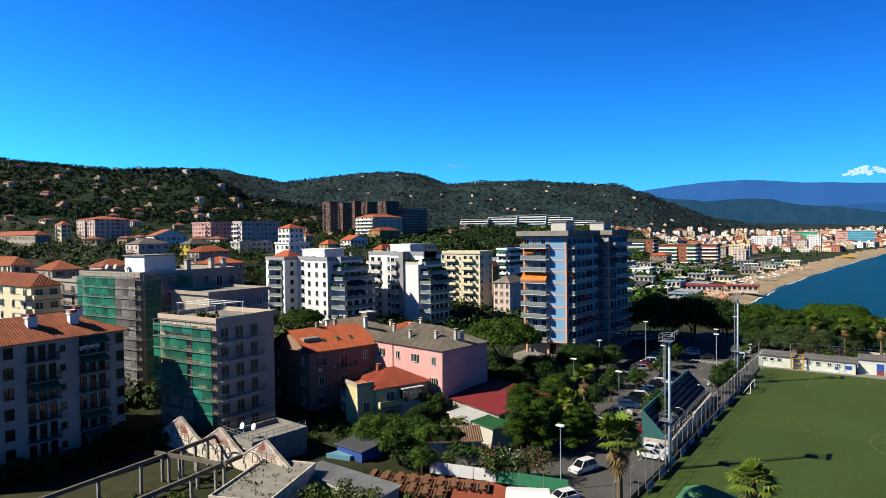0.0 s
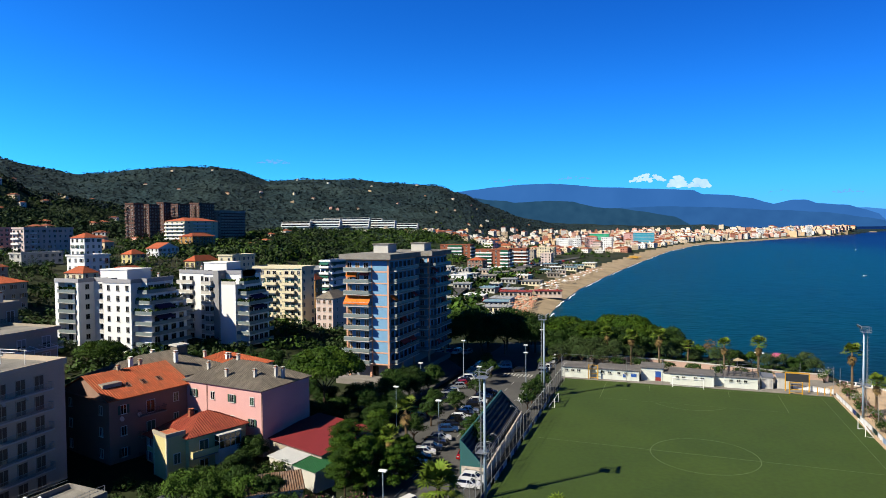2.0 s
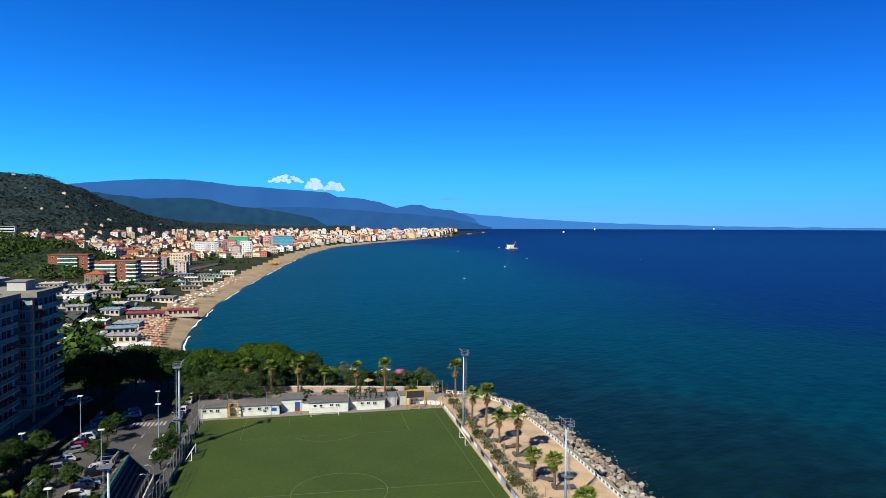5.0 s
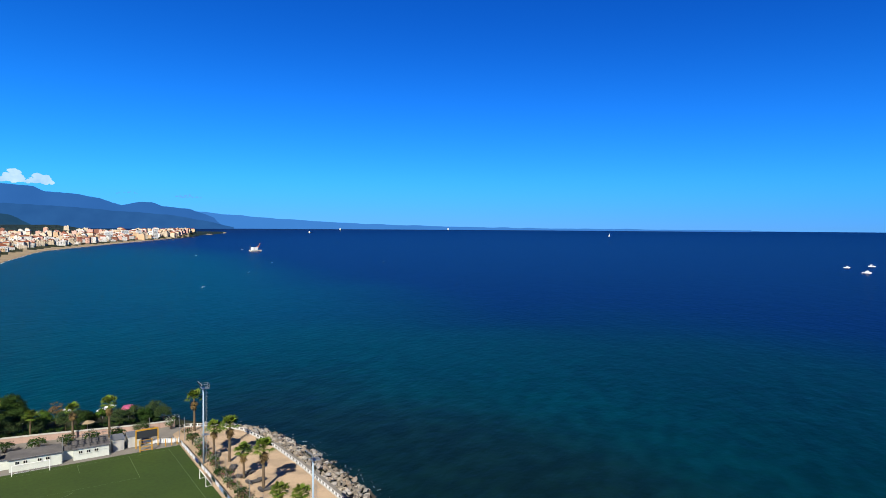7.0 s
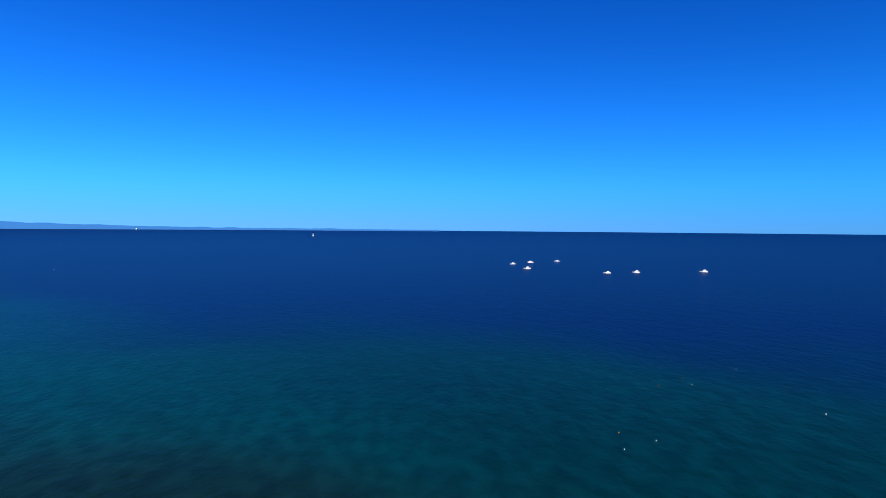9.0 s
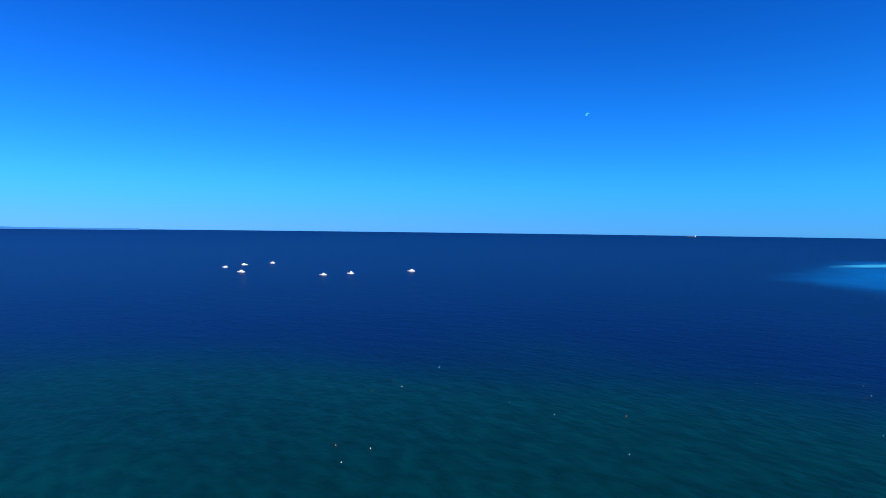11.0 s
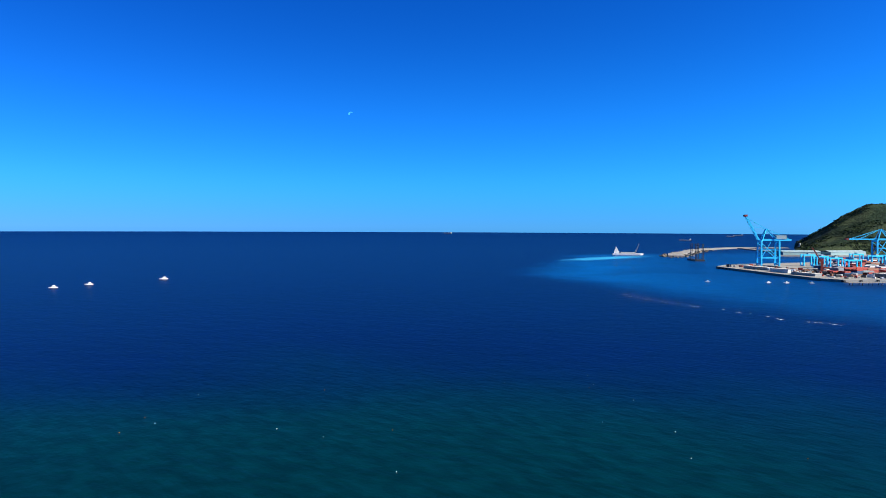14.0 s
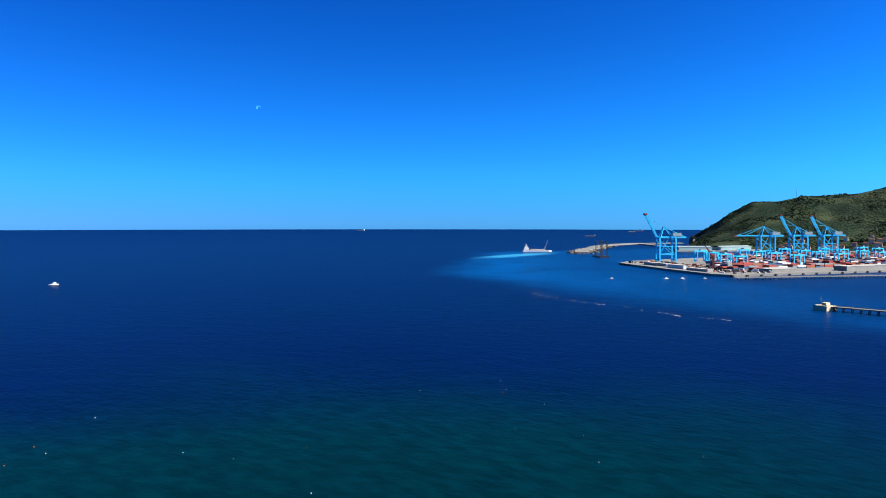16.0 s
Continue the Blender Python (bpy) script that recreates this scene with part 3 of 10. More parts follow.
def roof_shape(kind, w, d, z, up, over=0.5, ribs=0.0, axis="x"):
    s = Shape()
    x0, x1, y0, y1 = -w - over, over, -over, d + over
    zz = z - 0.05
    if kind == "hip":
        k = min(w, d) / 2 + over
        if w >= d:
            r0, r1 = (x0 + k, (y0 + y1) / 2, zz + up), (x1 - k, (y0 + y1) / 2, zz + up)
        else:
            r0, r1 = ((x0 + x1) / 2, y0 + k, zz + up), ((x0 + x1) / 2, y1 - k, zz + up)
        c = [(x0, y0, zz), (x1, y0, zz), (x1, y1, zz), (x0, y1, zz)]
        if w >= d:
            slope(s, c[0], c[1], r0, r1, 0, ribs)
            slope(s, c[1], c[2], r1, r1, 0, ribs)
            slope(s, c[2], c[3], r1, r0, 0, ribs)
            slope(s, c[3], c[0], r0, r0, 0, ribs)
        else:
            slope(s, c[0], c[1], r0, r0, 0, ribs)
            slope(s, c[1], c[2], r0, r1, 0, ribs)
            slope(s, c[2], c[3], r1, r1, 0, ribs)
            slope(s, c[3], c[0], r1, r0, 0, ribs)
        s.face([(x0, y1, zz - 0.12), (x1, y1, zz - 0.12), (x1, y0, zz - 0.12), (x0, y0, zz - 0.12)], 1)
    elif kind == "gable":
        if axis == "x":
            m = (y0 + y1) / 2
            slope(s, (x0, y0, zz), (x1, y0, zz), (x0, m, zz + up), (x1, m, zz + up), 0, ribs)
            slope(s, (x1, y1, zz), (x0, y1, zz), (x1, m, zz + up), (x0, m, zz + up), 0, ribs)
            for x in (-w, 0):
                s.face([(x, 0, z), (x, d, z), (x, d / 2, zz + up - 0.1)], 1)
        else:
            m = (x0 + x1) / 2
            slope(s, (x1, y0, zz), (x1, y1, zz), (m, y0, zz + up), (m, y1, zz + up), 0, ribs)
            slope(s, (x0, y1, zz), (x0, y0, zz), (m, y1, zz + up), (m, y0, zz + up), 0, ribs)
            for y in (0, d):
                s.face([(-w, y, z), (0, y, z), (-w / 2, y, zz + up - 0.1)], 1)
        s.face([(x0, y1, zz - 0.13), (x1, y1, zz - 0.13), (x1, y0, zz - 0.13), (x0, y0, zz - 0.13)], 1)
    elif kind == "shed":
        slope(s, (x0, y0, zz), (x1, y0, zz), (x0, y1, zz + up), (x1, y1, zz + up), 0, ribs)
        for x in (-w, 0):
            s.face([(x, 0, z), (x, d, z), (x, d, zz + up - 0.1)], 1)
        s.face([(0, d, z), (-w, d, z), (-w, d, zz + up - 0.1), (0, d, zz + up - 0.1)], 1)
    else:
        o = over
        s.box(-w - o, o, -o, d + o, z, z + 0.22, 1)
        s.box(-w - o, o, -o, -o + 0.2, z + 0.22, z + up, 1)
        s.box(-w - o, o, d + o - 0.2, d + o, z + 0.22, z + up, 1)
        s.box(-w - o, -w - o + 0.2, -o + 0.2, d + o - 0.2, z + 0.22, z + up, 1)
        s.box(o - 0.2, o, -o + 0.2, d + o - 0.2, z + 0.22, z + up, 1)
        s.face([(-w - o + 0.2, -o + 0.2, z + 0.226), (o - 0.2, -o + 0.2, z + 0.226), (o - 0.2, d + o - 0.2, z + 0.226), (-w - o + 0.2, d + o - 0.2, z + 0.226)], 0)
    return s

def chimney(root, x, y, z, h=1.2, wall=None, w=0.6):
    s = Shape()
    s.box(x - w / 2, x + w / 2, y - w / 2, y + w / 2, z - 0.9, z + h, 0)
    s.box(x - w / 2 - 0.1, x + w / 2 + 0.1, y - w / 2 - 0.1, y + w / 2 + 0.1, z + h, z + h + 0.12, 0)
    s.box(x - w / 2 + 0.08, x + w / 2 - 0.08, y - w / 2 + 0.08, y + w / 2 - 0.08, z + h + 0.12, z + h + 0.4, 1)
    s.box(x - w / 2 - 0.05, x + w / 2 + 0.05, y - w / 2 - 0.05, y + w / 2 + 0.05, z + h + 0.4, z + h + 0.48, 0)
    return part("chimney", s, [wall or W_WHITE, R_TERRA], root)

def facade(root, rng, side, length, z_floor, sh, storeys, bays, win=(1.1, 1.5), style="mix", shutter=None, bal="rail", slab=None, rail=None, depth=1.2, off=0.0, first=0, awn=None, awn_p=0.0, frame_m=None, sill=0.95):
    """Openings of one face, storey by storey. bays: w window, s small, b french window on a balcony, . blank."""
    rot = 0.0 if side == "S" else math.pi / 2
    n = len(bays)
    bw = length / n
    def place(u, z):
        return (-length + u, -off, z) if side == "S" else (off, u, z)
    for k in range(first, storeys):
        zf = z_floor + k * sh
        i = 0
        while i < n:
            c = bays[i]
            u = (i + 0.5) * bw
            if c in "ws":
                ww, hh = (win[0], win[1]) if c == "w" else (0.6, 0.8)
                st = style if style != "mix" else rng.choice(("plain", "open", "half", "shut", "plain"))
                part("window", window_mesh(ww, hh, st, shutter, frame_m), None, root, at=place(u, zf + sill + hh / 2), rz=rot)
                i += 1
            elif c == "b":
                j = i
                while j < n and bays[j] == "b":
                    j += 1
                um, wd = (i + j) / 2 * bw, (j - i) * bw
                part("balcony", balcony_mesh(wd - 0.1, depth, bal, slab or CONCRETE, rail or DARKMETAL), None, root, at=place(um, zf), rz=rot)
                for q in range(i, j):
                    st = style if style != "mix" else rng.choice(("plain", "half", "shut", "plain"))
                    part("french_window", window_mesh(min(1.5, bw * 0.55), 2.15, st, shutter, frame_m), None, root, at=place((q + 0.5) * bw, zf + 1.12), rz=rot)
                if awn and rng.random() < awn_p:
                    part("awning", awning_mesh(wd * 0.92, depth + 0.25, 0.75, rng.choice(awn)), None, root, at=place(um, zf + sh - 0.35), rz=rot)
                i = j
            else:
                i += 1

def house(name, label, category, cx, cy, z0, w, d, rot, h, wall, roof=("flat", 0.9), roof_m=None, storeys=3, S="", E="", ribs=0.0, over=0.4, base=None, seed=1, group="", chimneys=0, axis="x", trim=None, sink=2.5, **kw):
    """A house by its corner nearest the sea and the pitch: w runs back along the front, d along the flank."""
    root = thing(name, label, category, (cx, cy, z0), radians(rot), group)
    FOOT.append((cx, cy, w, d, radians(rot)))
    rng = random.Random(seed)
    s = Shape()
    s.box(-w, 0, 0, d, -sink, h, 0)
    if trim:
        for k in range(1, storeys + 1):
            z = h * k / storeys
            s.box(-w - 0.04, 0.04, -0.04, d + 0.04, z - 0.16, z + 0.16, 1)
    if base:
        s.box(-w - 0.03, 0.03, -0.03, d + 0.03, -sink, h / storeys - 0.1, 2)
    part("wall", s, [wall, trim or wall, base or wall], root)
    part("roof", roof_shape(roof[0], w, d, h, roof[1], over, ribs, axis), [roof_m or FLATROOF, wall], root)
    sh = h / storeys
    for side, ln, bays in (("S", w, S), ("E", d, E)):
        if bays:
            facade(root, rng, side, ln, 0.0, sh, storeys, bays, **kw)
    for i in range(chimneys):
        top = h + (roof[1] * 0.55 if roof[0] != "flat" else 0.3)
        chimney(root, -w * rng.uniform(0.15, 0.85), d * rng.uniform(0.2, 0.6), top, 1.1, rng.choice((W_WHITE, W_PALE)))
    return root

# ---- football ground ----
s = Shape()
s.prism([(-31.8, -54), (31.6, -54), (30.6, 51.6), (-33.0, 51.6)], -0.5, 0.0)
PITCH = tagged(part("pitch", s, TURF), "green artificial turf football pitch with faint white lines", "pitch", kind="structure")
s = Shape()
def stripe(a, b, w=0.10, z=0.012):
    a, b = Vector(a), Vector(b)
    n = Vector((-(b - a).y, (b - a).x)).normalized() * w / 2
    s.face([(*(a - n), z), (*(b - n), z), (*(b + n), z), (*(a + n), z)])
def ring(cx, cy, r, a0, a1, k=60):
    for i in range(k):
        t, u = a0 + (a1 - a0) * i / k, a0 + (a1 - a0) * (i + 1) / k
        stripe((cx + r * math.cos(t), cy + r * math.sin(t)), (cx + r * math.cos(u), cy + r * math.sin(u)))
stripe((-30, 0.5), (28.4, -0.4))
ring(0, 0, 9.15, 0, 2 * math.pi)
for sy in (1, -1):
    g, q = 49.6 * sy, 33.9 * sy
    stripe((-29.5, g), (27.7, g), 0.06)
    for x in (-21.9, 18.5):
        stripe((x, g), (x, q))
    stripe((-21.9, q), (18.5, q), 0.05)
    for x in (-11.0, 7.4):
        stripe((x, g), (x, g - 5.5 * sy), 0.08)
    ring(-1.8, g - 11 * sy, 9.15, (-math.pi / 2 - 0.93) * sy, (-math.pi / 2 + 0.93) * sy, 20)
stripe((27.7, 49.6), (28.8, -49.6), 0.07)
tagged(part("pitch_marking", s, LINE, PITCH, "faint white pitch lines"), kind="structure")

# promenade, raised above the water
s = Shape()
s.prism([(31.9, -130), (51, -130), (51.4, 20), (50.5, 40), (48, 54), (43, 63), (35, 66.5), (30.9, 61.5)], -3.4, 0.03)
tagged(part("promenade", s, GRAVEL), "pale sandy gravel promenade beside the breakwater", "promenade", kind="structure")
s = Shape()
s.prism([(51, -130), (53.2, -130), (53.6, 20), (52.6, 41), (50, 56), (45, 65.5), (36, 69), (35, 66.7), (43, 63.2), (48, 54.2), (50.5, 40.2), (51.4, 20.2)], -3.6, -0.35)
tagged(part("pavement", s, PAVING), "narrow pale concrete walk behind the rocks", "walk", kind="structure")
s = Shape()
s.prism([(-36, 51.7), (30.6, 51.7), (30.8, 61.4), (34.8, 66.6), (30, 70), (12, 72), (-12, 77), (-30, 80), (-36, 70)], -2.0, 0.02)
tagged(part("pavement", s, PAVING), "worn pale paved yard behind the pitch", "yard", kind="structure")
s = Shape()
s.prism([(-33.4, -140), (-33.2, 40), (-36.5, 96), (-62, 100), (-70, 92), (-62, 60), (-61, 40), (-60, 10), (-56, -20), (-48, -38), (-46, -140)], -1.0, 0.06)
tagged(part("road", s, ASPHALT), "grey asphalt street and car park beside the pitch", "road", kind="structure")
s = Shape()
for i in range(9):
    s.box(-50 + i * 0.95, -49.5 + i * 0.95, 49.4, 52.6, 0.062, 0.068)
for i in range(12):
    s.box(-45.2, -45.05, -34 + i * 7.4, -31 + i * 7.4, 0.062, 0.066)
ROADPAINT = mat("white_road_paint", (0.55, 0.55, 0.53), var=0.3, scale=1.0, rough=0.9, bump=0)
tagged(part("road_marking", s, ROADPAINT), "white zebra crossing and lane dashes", "road marking", kind="structure")

# changing-room row
HUTWALL = mat("white_painted_boards", (0.98, 1.02, 0.90), var=0.14, scale=0.6, rough=0.8, spec=0.3)
HUTROOF = mat("grey_felt_roof", (0.19, 0.18, 0.18), var=0.3, scale=0.5, rough=0.95, spec=0.2, tint=(0.28, 0.26, 0.25), tintscale=0.3)
BLUEPAINT = mat("blue_paint", (0.02, 0.12, 0.52), var=0.12, rough=0.5, bump=0)
REDPAINT = mat("red_paint", (0.40, 0.05, 0.04), var=0.12, rough=0.5, bump=0)
YELLOWPAINT = mat("yellow_paint", (0.85, 0.45, 0.02), var=0.1, rough=0.5, bump=0)
def hut(x0, x1, y0, d, h, wins, label, notch=None):
    root = thing("changing_room", label, "hut", (x0, y0, 0.02), group="huts behind the pitch")
    w = x1 - x0
    b = Shape()
    b.box(0, w, 0, d, 0, h, 0)
    for i in range(1, int(h / 0.55)):
        b.box(-0.02, w + 0.02, -0.02, d + 0.02, i * 0.55 - 0.02, i * 0.55 + 0.015, 0)
    part("wall", b, HUTWALL, root)
    r = Shape()
    slope(r, (-0.25, -0.3, h), (w + 0.25, -0.3, h), (-0.25, d + 0.3, h + 0.35), (w + 0.25, d + 0.3, h + 0.35), 0, 0, 0.14)
    r.face([(0, 0, h), (0, d, h + 0.28), (0, d, h)], 1)
    r.face([(w, 0, h), (w, d, h), (w, d, h + 0.28)], 1)
    part("roof", r, [HUTROOF, HUTWALL], root)
    for x in wins:
        part("window", window_mesh(0.75, 0.6, "plain", None, HUTWALL), None, root, at=(x, -0.02, h - 0.95))
    return root
hut(-34.4, -26.6, 53.3, 5.5, 2.9, (1.6, 3.2, 4.8), "white boarded changing room with small dark windows")
hut(-24.6, -13.8, 53.6, 5.5, 2.8, (1.3, 3.2, 5.6, 7.4), "white boarded changing room with blue notice boards")
h3 = hut(-13.4, -7.8, 55.6, 5.0, 3.5, (), "taller white hut with blue and red door")
s = Shape()
s.box(3.6, 5.0, -0.1, 0, 1.0, 2.6, 0)
s.box(3.6, 5.0, -0.1, 0, 0.1, 1.0, 1)
part("door", s, [BLUEPAINT, REDPAINT], h3, "blue door with red lower half")
hut(-6.0, 4.4, 53.0, 5.5, 2.9, (1.6, 3.2, 6.0, 7.6), "white boarded changing room beside the goal")
hut(6.9, 14.6, 53.6, 5.5, 2.8, (1.5, 3.2, 4.9), "white changing room under bare roof trusses")
for xa, xb, ya, lb in ((-26.6, -24.6, 55.0, "low grey link roof between the huts"), (-7.8, -6.0, 55.6, "low grey link roof between the huts"), (4.4, 6.9, 55.2, "low grey link roof between the huts")):
    lk = thing("link_shelter", lb, "shelter", (xa, ya, 0.02))
    q = Shape()
    q.box(0, xb - xa, 0, 3.0, 0, 2.4)
    part("wall", q, HUTWALL, lk)
    q = Shape()
    q.box(-0.1, xb - xa + 0.1, -0.4, 3.2, 2.4, 2.55)
    part("roof", q, HUTROOF, lk)
h6 = tagged(new("roof_truss"), "bare grey steel roof trusses above a hut", "roof truss")
h6.location = (6, 54.2, 3.0)
for i in range(7):
    t = Shape()
    t.beam((i * 1.5, 0, 0), (i * 1.5 + 0.4, 6, 1.2), 0.12)
    t.beam((i * 1.5, 0, 0.8), (i * 1.5 + 0.4, 6, 0.5), 0.08)
    part("truss", t, DARKMETAL, h6)
t = Shape()
t.beam((0, 0, 0.6), (9.4, 0, 0.6), 0.1)
t.beam((0.4, 6, 1.1), (9.8, 6, 1.1), 0.1)
t.beam((0.2, 3, 0.8), (9.6, 3, 0.8), 0.1)
part("purlin", t, DARKMETAL, h6)
def board(x, y, w, h, m, z, label):
    q = Shape()
    q.box(-w / 2, w / 2, -0.04, 0.0, -h / 2, h / 2)
    b = solid("notice_board", q, m, label, "notice board")
    b.location = (x, y, z)
board(-17.6, 53.56, 0.7, 0.9, BLUEPAINT, 1.3, "small blue notice board on the hut")
board(-15.2, 53.56, 1.4, 0.8, BLUEPAINT, 1.5, "wide blue notice board on the hut")
def cabin(x, y, w, d, h):
    root = thing("cabin", "grey metal storage cabin behind the goal", "cabin", (x, y, 0.02))
    q = Shape()
    q.box(0, w, 0, d, 0, h, 0)
    for i in range(int(w / 0.3)):
        q.box(i * 0.3 + 0.05, i * 0.3 + 0.18, -0.04, 0, 0.1, h - 0.1, 0)
    part("wall", q, W_PALE, root)
    q = Shape()
    slope(q, (-0.2, -0.2, h), (w + 0.2, -0.2, h), (-0.2, d + 0.2, h + 0.4), (w + 0.2, d + 0.2, h + 0.4), 0, 0)
    part("roof", q, METAL, root)
cabin(15.6, 55.5, 2.6, 3.4, 2.9)
cabin(19.2, 56.4, 3.2, 3.0, 2.9)

def goal(x, y, rz, w, h, dp, m, label, name="goal"):
    root = thing(name, label, "goal", (x, y, 0.0), rz)
    for sx in (-1, 1):
        q = Shape()
        q.tube((sx * w / 2, 0, 0), (sx * w / 2, 0, h), 0.07, seg=8)
        part("post", q, m, root)
        q = Shape()
        q.beam((sx * w / 2, 0, h), (sx * w / 2, dp, 0.05), 0.05)
        q.beam((sx * w / 2, 0, 0.04), (sx * w / 2, dp, 0.04), 0.05)
        part("stay", q, m, root)
    q = Shape()
    q.tube((-w / 2, 0, h), (w / 2, 0, h), 0.07, seg=8)
    part("crossbar", q, m, root)
    q = Shape()
    k = int(w / 0.35)
    for i in range(k + 1):
        x_ = -w / 2 + w * i / k
        q.beam((x_, 0, h), (x_, dp, 0.03), 0.015)
    for j in range(1, 8):
        t_ = j / 8
        q.beam((-w / 2, dp * t_, h * (1 - t_)), (w / 2, dp * t_, h * (1 - t_)), 0.015)
    tagged(part("net", q, WHITE_CLOTH, root), kind="stuff")
    q = Shape()
    q.beam((-w / 2, dp, 0.04), (w / 2, dp, 0.04), 0.05)
    part("ground_bar", q, m, root)
GOALWHITE = mat("white_goal_paint", (1.3, 1.3, 1.28), var=0.05, rough=0.5, bump=0)
goal(-1.8, 49.9, 0, 7.32, 2.44, 1.8, GOALWHITE, "white full-size football goal with net")
goal(-30.6, 24.6, math.pi / 2, 5.0, 2.1, 1.4, GOALWHITE, "white training goal on the touchline")
goal(29.6, 23.2, -math.pi / 2, 5.4, 2.1, 1.4, GOALWHITE, "white training goal on the seaward touchline")
goal(-1.8, -50.2, math.pi, 7.32, 2.44, 1.8, GOALWHITE, "white full-size football goal near the palms")
def yellow_gate(x, y, w, h, label):
    root = thing("yellow_gate", label, "gate", (x, y, 0.02))
    for sx in (-1, 1):
        q = Shape()
        q.box(sx * w / 2 - 0.12, sx * w / 2 + 0.12, -0.12, 0.12, 0, h)
        part("post", q, YELLOWPAINT, root)
    for z in (h * 0.12, h * 0.4, h * 0.7, h - 0.1):
        q = Shape()
        q.box(-w / 2 + 0.12, w / 2 - 0.12, -0.05, 0.05, z - 0.06, z + 0.06)
        part("rail", q, YELLOWPAINT, root)
yellow_gate(-25.6, 52.6, 2.4, 3.9, "yellow painted steel gate beside the huts")
yellow_gate(22.6, 51.4, 2.8, 3.0, "yellow steel gate in the pitch corner")
q = Shape()
for x in (20.8, 26.0):
    q.box(x - 0.12, x + 0.12, 54.6, 54.85, 0, 4.6)
q.box(20.8, 26, 54.6, 54.85, 4.4, 4.7)
q.box(20.9, 25.9, 54.68, 54.74, 2.4, 4.3, 1)
solid("mesh_screen", q, [YELLOWPAINT, DARKMETAL], "tall yellow steel frame with dark mesh", "screen")
for i, x in enumerate((27.4, 28.9, 30.2)):
    q = Shape()
    q.box(x - 0.1, x + 0.1, 52.4, 52.6, 0, 1.9)
    solid("yellow_post", q, YELLOWPAINT, "short yellow steel post", "post", group="yellow posts")

# curved terrace wall behind the yard
q = Shape()
arc = [(-30, 80.5), (-12, 77.5), (2, 75), (12, 72.6), (22, 70.5), (29, 69.5), (33, 69.5)]
for (ax, ay), (bx, by) in zip(arc, arc[1:]):
    q.beam((ax, ay, 0.45), (bx, by, 0.45), 0.6, 2.1, 0)
    q.beam((ax, ay, 1.6), (bx, by, 1.6), 0.8, 0.2, 1)
TERRWALL = mat("pinkish_rendered_wall", (0.68, 0.47, 0.38), var=0.15, scale=0.5, rough=0.9, spec=0.2)
tagged(part("terrace_wall", q, [TERRWALL, W_PALE]), "low pinkish curved terrace wall with pale coping", "wall", kind="structure")

def banner_run(x0, y0, x1, y1, ms, label, h=1.0, n=12):
    """Posts and cloth sheets along a fence."""
    root = thing("fence", label, "fence", (x0, y0, 0))
    a, b = Vector((0, 0, 0)), Vector((x1 - x0, y1 - y0, 0))
    rng = random.Random(int(x0 * 3 + y0))
    pst = Shape()
    pst.tube((0, 0, 0), (0, 0, 1.25), 0.045, seg=6)
    pm = pst.mesh("post", METAL)
    for i in range(n + 1):
        part("post", pm, None, root, at=tuple(a + (b - a) * (i / n)))
    bar = Shape()
    bar.beam(a + Vector((0, 0, 1.2)), b + Vector((0, 0, 1.2)), 0.06)
    part("rail", bar, METAL, root)
    for i in range(n):
        m = ms[i % len(ms)]
        if m is None:
            continue
        p, r = a + (b - a) * (i / n), a + (b - a) * ((i + 1) / n)
        sh = Shape()
        k = 6
        side = Vector((-(b - a).y, (b - a).x, 0)).normalized()
        for j in range(k):
            u, v = p + (r - p) * (j / k), p + (r - p) * ((j + 1) / k)
            o1, o2 = side * (0.1 * math.sin(j * 1.9) + 0.06), side * (0.1 * math.sin((j + 1) * 1.9) + 0.06)
            z0, z1 = rng.uniform(0.02, 0.18), h + rng.uniform(0.0, 0.15)
            sh.face([u + o1 + Vector((0, 0, z0)), v + o2 + Vector((0, 0, z0)), v + Vector((0, 0, z1)), u + Vector((0, 0, z1))])
        part("banner", sh, m, root)
NAVY = mat("navy_cloth", (0.02, 0.05, 0.20), rough=0.8, var=0.15, scale=1.5, spec=0.2)
DARKNET = mat("dark_green_mesh", (0.02, 0.05, 0.04), rough=0.9, var=0.2, scale=1.5, spec=0.1)
PALEBLUE = mat("pale_blue_cloth", (0.35, 0.50, 0.72), rough=0.8, var=0.15, scale=1.5, spec=0.2)
banner_run(31.0, 51.2, 31.6, 24, [WHITE_CLOTH, WHITE_CLOTH, WHITE_CLOTH, WHITE_CLOTH, WHITE_CLOTH, NAVY, DARKNET, WHITE_CLOTH], "pitch fence hung with white banners", 1.05, 10)
banner_run(31.6, 23.6, 31.9, -26, [DARKNET, WHITE_CLOTH, PALEBLUE, DARKNET, PALEBLUE, WHITE_CLOTH], "pitch fence hung with worn banners and dark mesh", 1.05, 16)
banner_run(22.8, 57.2, 31.0, 53.6, [WHITE_CLOTH], "corner rail draped with white sheets", 1.25, 9)
banner_run(-31.9, -40, -32.7, 30, [PALEBLUE, None, PALEBLUE, NAVY], "blue and white fence along the stand side", 1.15, 26)

